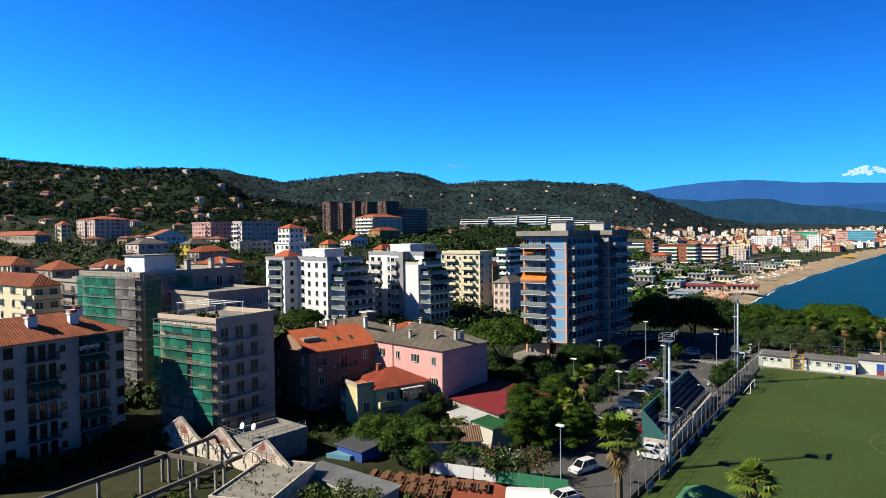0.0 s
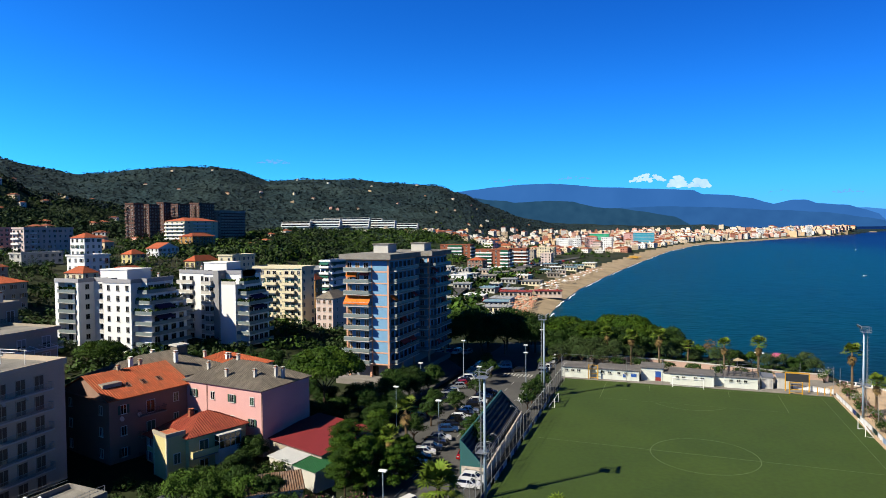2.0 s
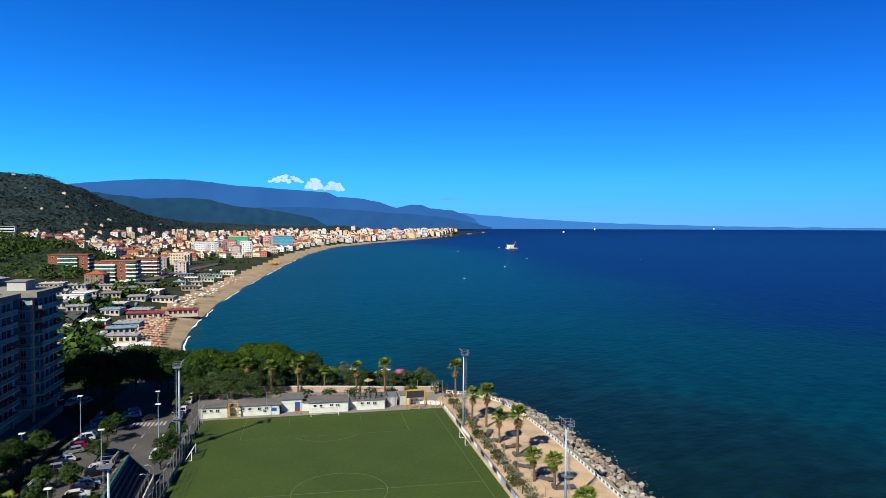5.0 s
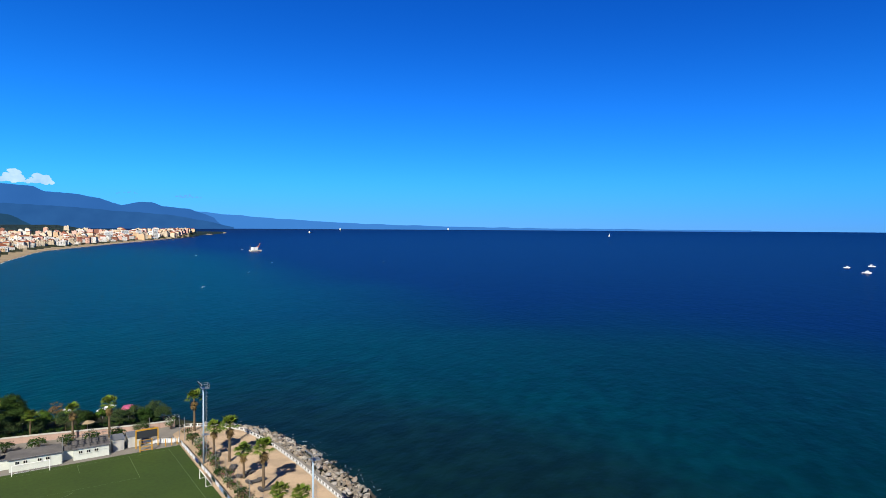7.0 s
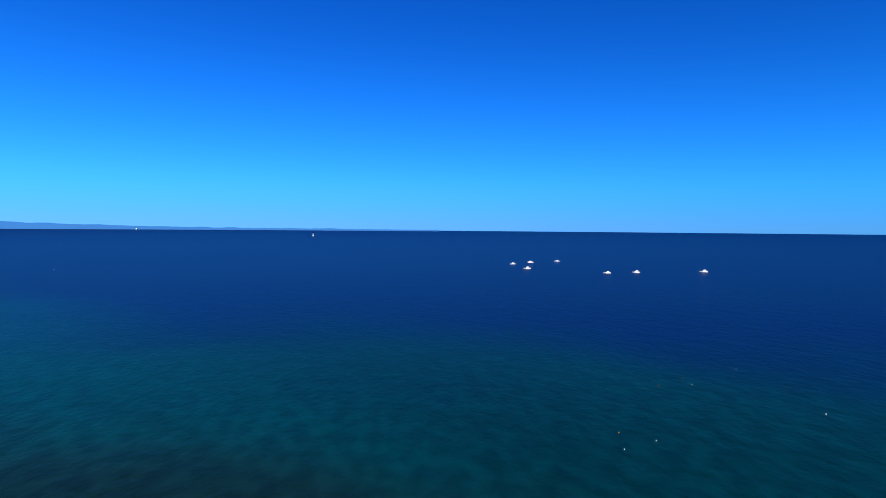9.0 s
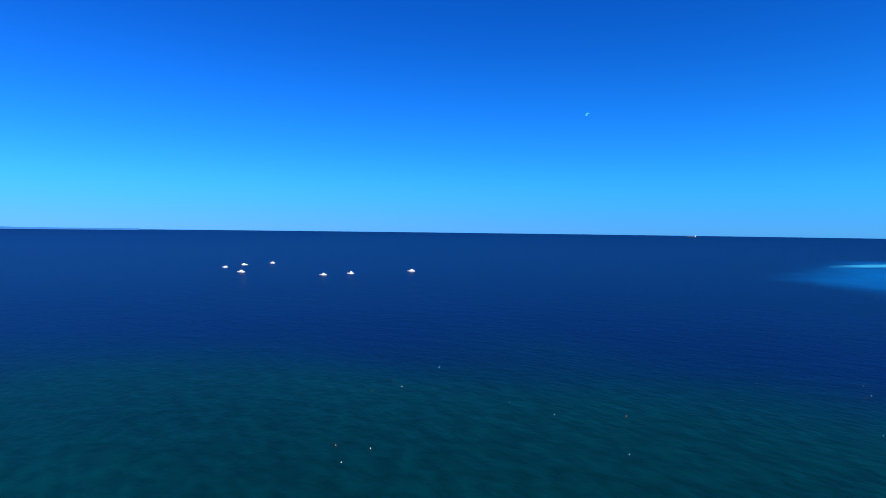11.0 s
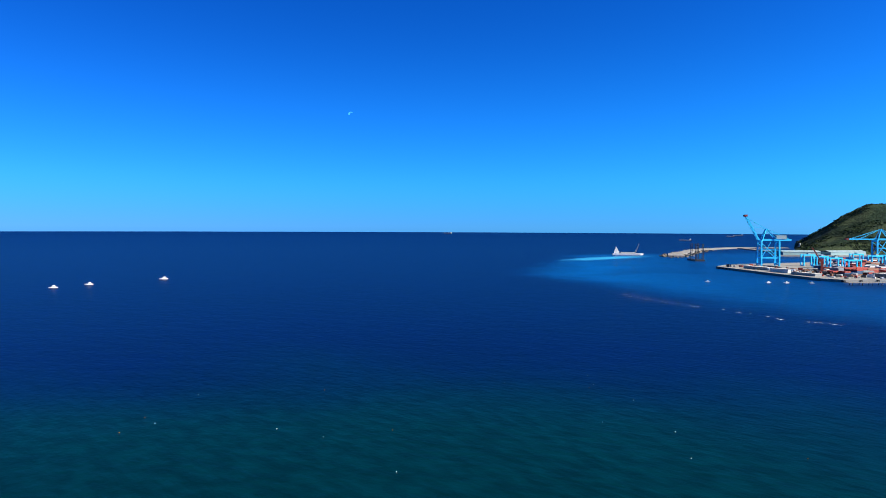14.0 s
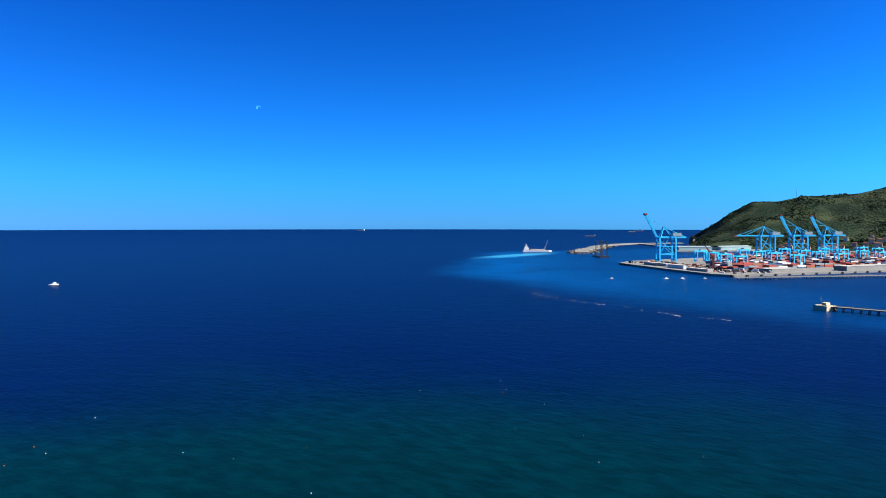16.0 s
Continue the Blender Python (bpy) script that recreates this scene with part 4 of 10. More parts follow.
# tall posts of the ball-stop fence
pst = Shape()
pst.tube((0, 0, 0), (0, 0, 6.5), 0.06, 0.05, seg=6)
pm = pst.mesh("fence_post", METAL)
root = thing("ball_stop_fence", "tall grey posts and wires of the ball-stop fence", "fence")
for x, y in ((-34, 52.6), (-27, 52.4), (-17, 52.4), (-8, 52.2), (4.6, 52.2), (14.8, 52.2), (24.6, 58.4), (31.6, 56.5), (32.4, 54), (33.0, 35), (33.4, 27), (33.5, 19), (33.6, 11), (33.7, 3), (33.8, -5), (33.9, -13), (33.9, -20), (-33.4, 48), (-33.6, 40), (-33.5, 32)):
    part("post", pm, None, root, at=(x, y, 0))
for z in (3.2, 6.4):
    w = Shape()
    for (ax, ay), (bx, by) in (((-34, 52.6), (14.8, 52.2)), ((33.0, 35), (33.9, -20)), ((-33.4, 52), (-33.5, 32))):
        w.beam((ax, ay, z), (bx, by, z), 0.03)
    part("wire", w, METAL, root)

# grandstand with its dark blue roof sheet
SEATBLUE = mat("dark_blue_stand_sheet", (0.02, 0.04, 0.07), rough=0.6, var=0.2, scale=0.4, bump=0)
TEAL = mat("teal_edge_trim", (0.03, 0.16, 0.16), rough=0.6, var=0.1, bump=0)
root = thing("grandstand", "small concrete stand with dark blue tiers and pale front wall", "grandstand", (-35.6, -22, 0.0), radians(3.2))
for i in range(6):
    q = Shape()
    q.box(-2.6 + i * 0.1, -2.2 + i * 0.62, 0, 33, 0, 5.2 - i * 0.72)
    part("tier", q, SEATBLUE, root)
q = Shape()
q.box(-2.9, -2.6, -0.2, 33.2, 0, 6.0, 0)
part("back_wall", q, TEAL, root, "teal edged back wall")
for y in (-0.3, 33):
    q = Shape()
    q.prism([(-2.6, y), (1.6, y), (1.6, y + 0.3), (-2.6, y + 0.3)], 0, 1.6)
    q.face([(-2.6, y, 1.6), (-2.6, y, 5.8), (1.4, y, 1.6)], 1)
    q.face([(-2.6, y + 0.3, 1.6), (1.4, y + 0.3, 1.6), (-2.6, y + 0.3, 5.8)], 1)
    q.face([(-2.6, y, 5.8), (-2.6, y + 0.3, 5.8), (1.4, y + 0.3, 1.6), (1.4, y, 1.6)], 1)
    part("end_wall", q, [OLDPLASTER, TEAL], root)
for a, b in ((-2, 12.5), (14, 31)):
    q = Shape()
    q.box(1.9, 2.15, a, b, 0, 2.2)
    q.box(1.85, 2.2, a, b, 2.2, 2.35)
    part("front_wall", q, OLDPLASTER, root, "pale weathered front wall")
q = Shape()
for z in (2.6, 3.1):
    q.beam((1.2, -2, z), (1.2, 32, z), 0.07)
for i in range(14):
    q.beam((1.2, -2 + i * 2.6, 1.0), (1.2, -2 + i * 2.6, 3.1), 0.06)
part("hand_rail", q, METAL, root)
for y in (2.0, 6.0, 24.0, 28.6):
    q = Shape()
    q.tube((2.4, y, 0), (2.4, y, 4.4), 0.05, seg=6)
    pts = [(2.4, 4.4), (2.1, 5.0), (1.5, 5.3), (0.9, 5.2)]
    for (ax, az), (bx, bz) in zip(pts, pts[1:]):
        q.tube((ax, y, az), (bx, y, bz), 0.05, seg=6)
    part("arched_post", q, METAL, root)

# floodlight masts
def flood_mast(x, y, h, rz, label):
    root = thing("floodlight_mast", label, "floodlight", (x, y, 0), rz, group="floodlights round the pitch")
    q = Shape()
    q.tube((0, 0, -0.5), (0, 0, h - 1.2), 0.26, 0.17, seg=12)
    part("pole", q, MASTGREY, root, smooth=True)
    q = Shape()
    for sx in (-0.22, 0.22):
        q.beam((0.62 + 0, sx, 0.5), (0.62, sx, h - 0.8), 0.05)
    k = int(h / 0.4)
    for i in range(2, k):
        q.beam((0.62, -0.22, i * 0.4), (0.62, 0.22, i * 0.4), 0.03)
    for i in range(1, int(h / 2)):
        q.beam((0.3, 0, i * 2.0), (0.62, 0, i * 2.0), 0.04)
    for i in range(3, int(h / 0.9)):
        q.beam((0.62, -0.22, i * 0.9), (0.95, -0.3, i * 0.9), 0.03)
        q.beam((0.62, 0.22, i * 0.9), (0.95, 0.3, i * 0.9), 0.03)
        q.beam((0.95, -0.3, i * 0.9), (0.95, 0.3, i * 0.9), 0.03)
    part("ladder", q, METAL, root)
    for z in (h * 0.36, h - 1.2):
        q = Shape()
        q.box(-0.5, 1.2, -0.9, 0.9, z, z + 0.06)
        part("platform", q, METAL, root)
        q = Shape()
        for a in ((-0.5, -0.9), (1.2, -0.9), (1.2, 0.9), (-0.5, 0.9)):
            q.beam((*a, z), (*a, z + 1.1), 0.05)
        for zz in (z + 0.55, z + 1.1):
            for a, b in (((-0.5, -0.9), (1.2, -0.9)), ((1.2, -0.9), (1.2, 0.9)), ((1.2, 0.9), (-0.5, 0.9)), ((-0.5, 0.9), (-0.5, -0.9))):
                q.beam((*a, zz), (*b, zz), 0.05)
        part("guard_rail", q, METAL, root)
    q = Shape()
    q.beam((-0.6, -1.5, h - 0.1), (-0.6, 1.5, h - 0.1), 0.1)
    part("cross_arm", q, METAL, root)
    for yy in (-1.3, -0.45, 0.45, 1.3):
        q = Shape()
        q.box(-0.95, -0.7, yy - 0.3, yy + 0.3, h - 0.25, h + 0.25, 0)
        q.box(-0.98, -0.95, yy - 0.26, yy + 0.26, h - 0.22, h + 0.22, 1)
        part("flood_lamp", q, [METAL, GLASS], root)
MASTGREY = mat("pale_blue_grey_mast_paint", (0.50, 0.64, 0.76), rough=0.5, var=0.1, bump=0.02)
flood_mast(-31.9, -30, 19.6, math.pi, "tall pale grey floodlight mast with ladder cage and platforms")
flood_mast(-34.5, 29.9, 20.0, math.pi, "tall pale grey floodlight mast with ladder cage and platforms")
flood_mast(32.6, 34.8, 19.4, 0.0, "tall pale grey floodlight mast with ladder beside the promenade")
flood_mast(39.6, -15.1, 16.2, 0.0, "pale grey floodlight mast with lamp cage beside the promenade")

def street_lamp(x, y, z, h):
    root = thing("street_lamp", "slim grey street lamp with flat white head", "street lamp", (x, y, z), group="street lamps")
    q = Shape()
    q.tube((0, 0, 0), (0, 0, h), 0.09, 0.05, seg=8)
    part("pole", q, MASTGREY, root)
    q = Shape()
    q.box(-0.55, 0.55, -0.3, 0.3, h, h + 0.18)
    part("lamp_head", q, W_WHITE, root)
for x, y, h in ((-41.6, -45.3, 8.5), (-59, -2.3, 8.3), (-38.9, 29.6, 10.6), (-57.8, 38.7, 11), (-43, 47.9, 9), (-47.2, 18, 9), (-46.0, -12, 9), (-62.5, 20, 8.5), (-44, 75, 9)):
    street_lamp(x, y, 0.06, h)

# tall mesh between the street and the turf
root = thing("ball_net", "tall thin steel ball fence along the street side", "fence", (-32.6, -50, 0))
pst = Shape()
pst.tube((0, 0, 0), (0, 0, 4.6), 0.05, seg=6)
pst.tube((0, 0, 4.6), (0.5, 0, 5.0), 0.04, seg=6)
pm = pst.mesh("post", METAL)
for i in range(35):
    part("post", pm, None, root, at=(0, i * 2.9, 0))
q = Shape()
for z in (0.1, 1.2, 2.4, 3.5, 4.55):
    q.beam((0, 0, z), (0, 98.6, z), 0.03)
for i in range(164):
    q.beam((0, i * 0.6, 0.1), (0, i * 0.6, 4.55), 0.008)
tagged(part("mesh", q, DARKMETAL, root, "thin wire mesh"), kind="stuff")
# ---- houses near the pitch ----
def tower():
    root = thing("apartment_tower", "tall light-blue and salmon apartment tower with glazed balconies and orange awnings", "apartment tower", (-74.0, 27.0, 2.6))
    H, n = 30.6, 10
    sh = 3.0
    for q in ((-12.2, 0, 0, 18, 0.4 + sh, H), (-11.2, -3, 18, 22, 0.4, H - 0.4), (-12.2, 2.5, 22, 37, 0.4 + sh, H)):
        body = Shape()
        body.box(*q, 0)
        part("wall", body, W_BLUE, root)
    g = Shape()
    g.box(-11, -1.2, 1.4, 36, -3, 0.4 + sh, 0)
    for x, y in ((-11.8, 0.1), (-5.6, 0.1), (-0.6, 0.1), (-0.6, 9), (-0.6, 17), (1.9, 22.3), (1.9, 36)):
        g.box(x, x + 0.5, y, y + 0.5, -3, 0.4 + sh, 1)
    g.box(-13.7, 3.5, -3.5, 37.5, -3, -0.1, 2)
    part("ground_floor", g, [W_GREY, W_SALMON, PAVING], root, "recessed ground floor with entrance")
    for k in range(1, n + 1):
        z = 0.4 + k * sh
        t = Shape()
        t.box(-12.26, 0.06, -0.06, 18.06, z - 0.22, z + 0.12, 0)
        t.box(-12.26, 2.56, 21.94, 37.06, z - 0.22, z + 0.12, 0)
        part("floor_band", t, W_SALMON, root)
    q = Shape()
    for x in (-12.28, -0.42):
        q.box(x, x + 0.5, -0.1, 0.4, 0.4 + sh, H, 0)
    q.box(2.1, 2.6, 21.9, 22.4, 0.4 + sh, H, 0)
    q.box(-5.0, -4.6, -0.08, 0.3, 0.4 + sh, H, 0)
    part("corner_strip", q, W_SALMON, root, "salmon vertical corner strips")
    r = Shape()
    r.box(-13.5, 1.3, -1.6, 19, H, H + 1.3, 0)
    r.box(-12.7, -1, 19, 22, H, H + 0.9, 0)
    r.box(-13.5, 3.9, 21.2, 38, H, H + 1.3, 0)
    r.face([(-13.2, -1.3, H + 1.306), (1, -1.3, H + 1.306), (1, 18.7, H + 1.306), (-13.2, 18.7, H + 1.306)], 1)
    r.box(-8.6, -4.2, 9, 14.5, H + 1.3, H + 3.6, 2)
    r.box(-8.9, -3.9, 8.7, 14.8, H + 3.6, H + 3.8, 0)
    r.box(-4.6, -0.4, 26, 31.5, H + 1.3, H + 3.5, 2)
    r.box(-4.9, -0.1, 25.7, 31.8, H + 3.5, H + 3.7, 0)
    part("roof", r, [CONCRETE, FLATROOF, W_PALE], root, "overhanging concrete roof slab with two plant rooms")
    rng = random.Random(4)
    for k in range(1, n):
        z = 0.4 + k * sh + 0.12
        part("balcony", balcony_mesh(7.4, 1.9, "panel", W_PALE, BALGLASS), None, root, at=(-8.5, 0, z))
        for x in (-11.2, -8.9, -6.4):
            part("french_window", window_mesh(1.2, 2.2, rng.choice(("plain", "shut", "half")), SHUT_OCHRE), None, root, at=(x, 0, z + 1.1))
        part("balcony", balcony_mesh(15.2, 1.8, "panel", W_PALE, BALGLASS), None, root, at=(0, 8.6, z), rz=math.pi / 2)
        for y in (2, 4.8, 7.6, 10.4, 13.2, 15.6):
            part("french_window", window_mesh(1.4, 2.2, rng.choice(("plain", "half", "shut", "plain")), SHUT_BROWN, SHUT_BROWN), None, root, at=(0, y, z + 1.1), rz=math.pi / 2)
        part("balcony", balcony_mesh(13.5, 1.8, "panel", W_PALE, BALGLASS), None, root, at=(2.5, 29.6, z), rz=math.pi / 2)
        part("balcony", balcony_mesh(4.6, 1.4, "panel", W_PALE, BALGLASS), None, root, at=(0.2, 22, z))
        part("french_window", window_mesh(1.2, 2.2, "half", SHUT_BROWN), None, root, at=(0.4, 22, z + 1.1))
        for y in (24.2, 27, 30, 33, 35.5):
            part("french_window", window_mesh(1.4, 2.2, rng.choice(("plain", "half", "shut", "plain")), SHUT_BROWN, SHUT_BROWN), None, root, at=(2.5, y, z + 1.1), rz=math.pi / 2)
    for k, x, cloth, w, out, drop in ((7, -10.4, ORANGE_CLOTH, 3.6, 2.0, 1.9), (7, -6.7, ORANGE_CLOTH, 3.6, 2.0, 1.9), (9, -10.4, ORANGE_CLOTH, 3.0, 1.0, 0.8), (9, -6.7, RED_CLOTH, 2.8, 0.8, 0.5)):
        part("awning", awning_mesh(w, out, drop, cloth), None, root, at=(x, 0, 0.4 + (k) * sh - 0.2))
    for k, y, cloth, w in ((7, 1.6, ORANGE_CLOTH, 2.4), (5, 7.5, RED_CLOTH, 3.0), (3, 8, RED_CLOTH, 5.0), (3, 13, RED_CLOTH, 3.5), (7, 15, RED_CLOTH, 2.0)):
        part("awning", awning_mesh(w, 1.5, 1.1, cloth), None, root, at=(0, y, 0.4 + k * sh - 0.2), rz=math.pi / 2)
    for k, y in ((9, 25), (8, 25), (8, 35), (6, 31), (2, 27)):
        part("awning", awning_mesh(2.6, 1.5, 1.1, RED_CLOTH), None, root, at=(2.5, y, 0.4 + k * sh - 0.2), rz=math.pi / 2)
    door = Shape()
    door.box(-6.2, -3.8, 1.3, 1.4, -0.1, 2.5, 0)
    part("entrance_door", door, GLASS, root)
    step = Shape()
    for i in range(6):
        step.box(-3.2, 1.0, -4.2 - i * 0.32, -3.5 - i * 0.32, -3, -0.1 - (i + 1) * 0.17, 0)
    part("entrance_stair", step, PAVING, root)
    return root

W_TAUPE = mat("taupe_render", (0.90, 0.72, 0.59), var=0.12, scale=0.3, rough=0.9, spec=0.2)
FOOT.append((-72, 26, 16, 40, 0.0))
W_DRAB = mat("drab_beige_render", (0.84, 0.68, 0.52), var=0.12, scale=0.3, rough=0.9, spec=0.2)
BALGLASS = mat("grey_balcony_panel", (0.30, 0.36, 0.36), rough=0.25, var=0.12, scale=1.0, bump=0)
SHUT_OCHRE = mat("ochre_shutter", (0.40, 0.20, 0.06), var=0.15, rough=0.6, bump=0)
tower()

def pink_house():
    root = house("pink_house", "pink rendered house with green shutters and grey tiled hip roof", "house", -72.8, -28.4, 1.3, 19.5, 12.5, -8, 11.6, W_PINK, ("hip", 3.3), R_GREY, storeys=3, S="wwww", E="", ribs=0.42, shutter=SHUT_GREEN, win=(0.85, 1.35), style="mix", seed=8)
    for x, y, z in ((-16.5, 3, 13.4), (-12, 6.2, 14.6), (-10.5, 1.8, 12.8), (-4.2, 2.6, 13.2), (-1.9, 5.5, 13.4), (-1.2, 6.6, 13.0)):
        chimney(root, x, y, z, 0.9, W_PALE, 0.5)
    s = Shape()
    s.tube((-0.1, -0.12, -1), (-0.1, -0.12, 11.3), 0.06, seg=6)
    s.tube((-13.6, -0.12, -1), (-13.6, -0.12, 11.3), 0.06, seg=6)
    part("downpipe", s, W_BROWN, root)
pink_house()

def brown_house():
    root = house("brown_house", "brown rendered house with orange tiled gable roof and skylights", "house", -95.2, -40.2, 1, 15.5, 15, -14, 11.2, W_BROWN, ("gable", 3.4), R_ORANGE, storeys=3, S="w.w", E="wbw", ribs=0.42, axis="y", shutter=SHUT_GREEN, win=(0.9, 1.5), over=0.6, seed=5)
    for y in (4.5, 7.5, 10.5):
        s = Shape()
        a, b = Vector((-3.4, y, 12.86)), Vector((-2.2, y, 12.36))
        for p, q in ((a, b),):
            s.face([p, q, q + Vector((0, 0.9, 0)), p + Vector((0, 0.9, 0))], 1)
        s.beam(a, b, 0.12, 0.12, 0)
        s.beam(a + Vector((0, 0.9, 0)), b + Vector((0, 0.9, 0)), 0.12, 0.12, 0)
        s.beam(a, a + Vector((0, 0.9, 0)), 0.12, 0.12, 0)
        s.beam(b, b + Vector((0, 0.9, 0)), 0.12, 0.12, 0)
        part("skylight", s, [W_BROWN, GLASS], root)
    s = Shape()
    s.box(-5.8, -3.0, 0.6, 4.0, 12.0, 13.3, 0)
    s.face([(-5.6, 0.8, 13.306), (-3.2, 0.8, 13.306), (-3.2, 3.8, 13.306), (-5.6, 3.8, 13.306)], 1)
    part("roof_terrace", s, [W_BEIGE, FLATROOF], root)
    for x, y in ((-7.7, 6), (-9, 11)):
        chimney(root, x, y, 14.2, 0.9, W_BEIGE, 0.55)
    for y in (2.0, 5.2):
        s = Shape()
        s.tube((0.25, y, 7.6), (0.42, y + 0.05, 7.68), 0.4, 0.45, 12)
        part("satellite_dish", s, W_PALE, root)
brown_house()

def yellow_house():
    root = house("yellow_house", "yellow rendered house with quoined corner bay and red tiled roof", "house", -79.0, -39.6, 1, 9.0, 10.5, -20, 6.4, W_YELLOW, ("hip", 2.4), R_RED, storeys=2, S="", E="b.", ribs=0.42, shutter=SHUT_GREEN, win=(1.0, 1.5), over=0.5, bal="solid", rail=W_YELLOW, seed=12)
    s = Shape()
    s.box(-5.4, -1.0, -3.2, 0, -2, 6.9, 0)
    s.box(-5.5, -0.9, -3.3, -3.0, 6.9, 7.5, 1)
    s.box(-1.2, -0.9, -3.0, 0, 6.9, 7.5, 1)
    s.face([(-5.3, -3.0, 6.91), (-1.2, -3.0, 6.91), (-1.2, 0, 6.91), (-5.3, 0, 6.91)], 2)
    part("front_bay", s, [W_YELLOW, W_BEIGE, R_TERRA], root, "projecting yellow bay with roof terrace")
    s = Shape()
    for i in range(17):
        l = 0.45 if i % 2 else 0.28
        s.box(-1.0 - l, -0.97, -3.23, -3.0, i * 0.41, i * 0.41 + 0.36, 0)
        s.box(-5.43, -5.4 + l, -3.23, -3.0, i * 0.41, i * 0.41 + 0.36, 0)
    part("quoins", s, W_CREAM, root, "pale alternating corner stones")
    part("window", window_mesh(1.0, 1.6, "shut", SHUT_GREEN), None, root, at=(-1.0, -1.5, 3.2), rz=math.pi / 2)
    s = Shape()
    s.box(-12.5, -5.4, -1.0, 7, -2, 4.8, 0)
    slope(s, (-13, -1.5, 4.8), (-5.4, -1.5, 4.8), (-13, 7, 6.6), (-5.4, 7, 6.6), 1, 0.42)
    part("side_wing", s, [W_YELLOW, R_RED], root, "lower wing with tiled roof")
    for x in (-11.3, -8.0):
        for z in (1.2, 3.7):
            part("window", window_mesh(1.0, 1.5, "open", SHUT_GREY), None, root, at=(x, -1.0, z))
    chimney(root, -5.4, 3.4, 8.2, 0.8, R_TERRA, 0.7)
    s = Shape()
    s.box(0, 1.4, 4.6, 8.6, -1.5, 3.0, 0)
    s.box(0, 1.4, 4.6, 8.6, 3.6, 5.8, 2)
    for i in range(5):
        s.box(1.35, 1.43, 4.6 + i * 0.98, 4.68 + i * 0.98, 3.6, 5.8, 1)
    s.box(0, 1.44, 4.56, 8.64, 4.8, 4.88, 1)
    s.box(0, 1.6, 4.4, 8.8, 5.8, 5.95, 0)
    s.box(0, 1.5, 4.5, 8.7, 3.0, 3.6, 0)
    part("glazed_veranda", s, [W_PALE, FRAME, GLASS], root, "white glazed veranda bay")
yellow_house()

def grey_hip_house():
    root = house("grey_roofed_house", "white house under broad grey-brown hip roof", "house", -106, -27, 1, 17, 24, -14, 9.4, W_WHITE, ("hip", 4.2), R_GREY, storeys=3, S="", E="www", ribs=0.42, shutter=SHUT_GREEN, over=0.7, seed=14)
    for x, y in ((-6, 5), (-9.5, 12), (-4, 14)):
        chimney(root, x, y, 12.4, 1.2, W_WHITE, 0.7)
    s = Shape()
    s.box(-9, -6.5, 16, 18.5, 11, 14.4, 0)
    s.box(-9.3, -6.2, 15.7, 18.8, 14.4, 14.7, 1)
    part("dormer", s, [R_GREY, W_PALE], root)
grey_hip_house()

house("orange_roofed_house", "house under low orange tiled hip roof", "house", -99, -4, 1, 16, 13, -10, 8.2, W_CREAM, ("hip", 2.8), R_ORANGE, storeys=2, S="www", E="ww", ribs=0.42, shutter=SHUT_GREEN, chimneys=3, seed=15)
house("red_roofed_shed", "low shed with dark red sheet roof", "shed", -59.3, -31.4, 0.6, 15, 12, -19, 3.6, W_BEIGE, ("shed", 1.3), R_DARKRED, storeys=1, ribs=0.0, over=0.5, seed=3)

def terracotta_block():
    root = house("apartment_block", "shaded pale grey apartment block with terracotta roof and green awnings", "apartment building", -109.6, -100, 1, 13, 33, 2, 17.9, W_TAUPE, ("hip", 3.2), R_TERRA, storeys=6, S="", E=".w.bbbs.b.w.bbbs.bbb.w", axis="y", ribs=0.42, over=0.7, shutter=SHUT_BROWN, bal="rail", depth=1.3, awn=[GREEN_CLOTH], awn_p=0.45, sill=0.9, style="plain", frame_m=DARKMETAL, seed=21)
    for x, y in ((-3.6, 20.5), (-3.2, 26.5), (-8, 29.5)):
        s = Shape()
        s.box(x - 0.5, x + 0.5, y - 0.7, y + 0.7, 18.5, 21.0, 0)
        s.box(x - 0.65, x + 0.65, y - 0.85, y + 0.85, 21.0, 21.2, 0)
        s.box(x - 0.35, x + 0.35, y - 0.5, y + 0.5, 21.2, 21.6, 1)
        part("chimney", s, [W_WHITE, R_TERRA], root, "white rendered chimney stack")
    s = Shape()
    for i in range(9):
        s.box(1.25, 1.29, 25.2 + i * 0.36, 25.48 + i * 0.36, 15.6 + (i % 3) * 0.1, 16.3, 0)
    part("hanging_laundry", s, WHITE_CLOTH, root, "white laundry on a balcony line")
terracotta_block()

# scaffold netting: thin cloth that lets some light through
def netmat(name, color):
    m = mat(name, color, rough=0.9, var=0.35, scale=0.6, fine=3.0, spec=0.1, bump=0.3, island=0.45)
    nt = m.node_tree
    b = nt.nodes["Principled BSDF"]
    b.inputs["Alpha"].default_value = 0.62
    return m
NET_GREEN, NET_GREY = netmat("green_scaffold_net", (0.02, 0.34, 0.23)), netmat("grey_scaffold_net", (0.36, 0.34, 0.33))

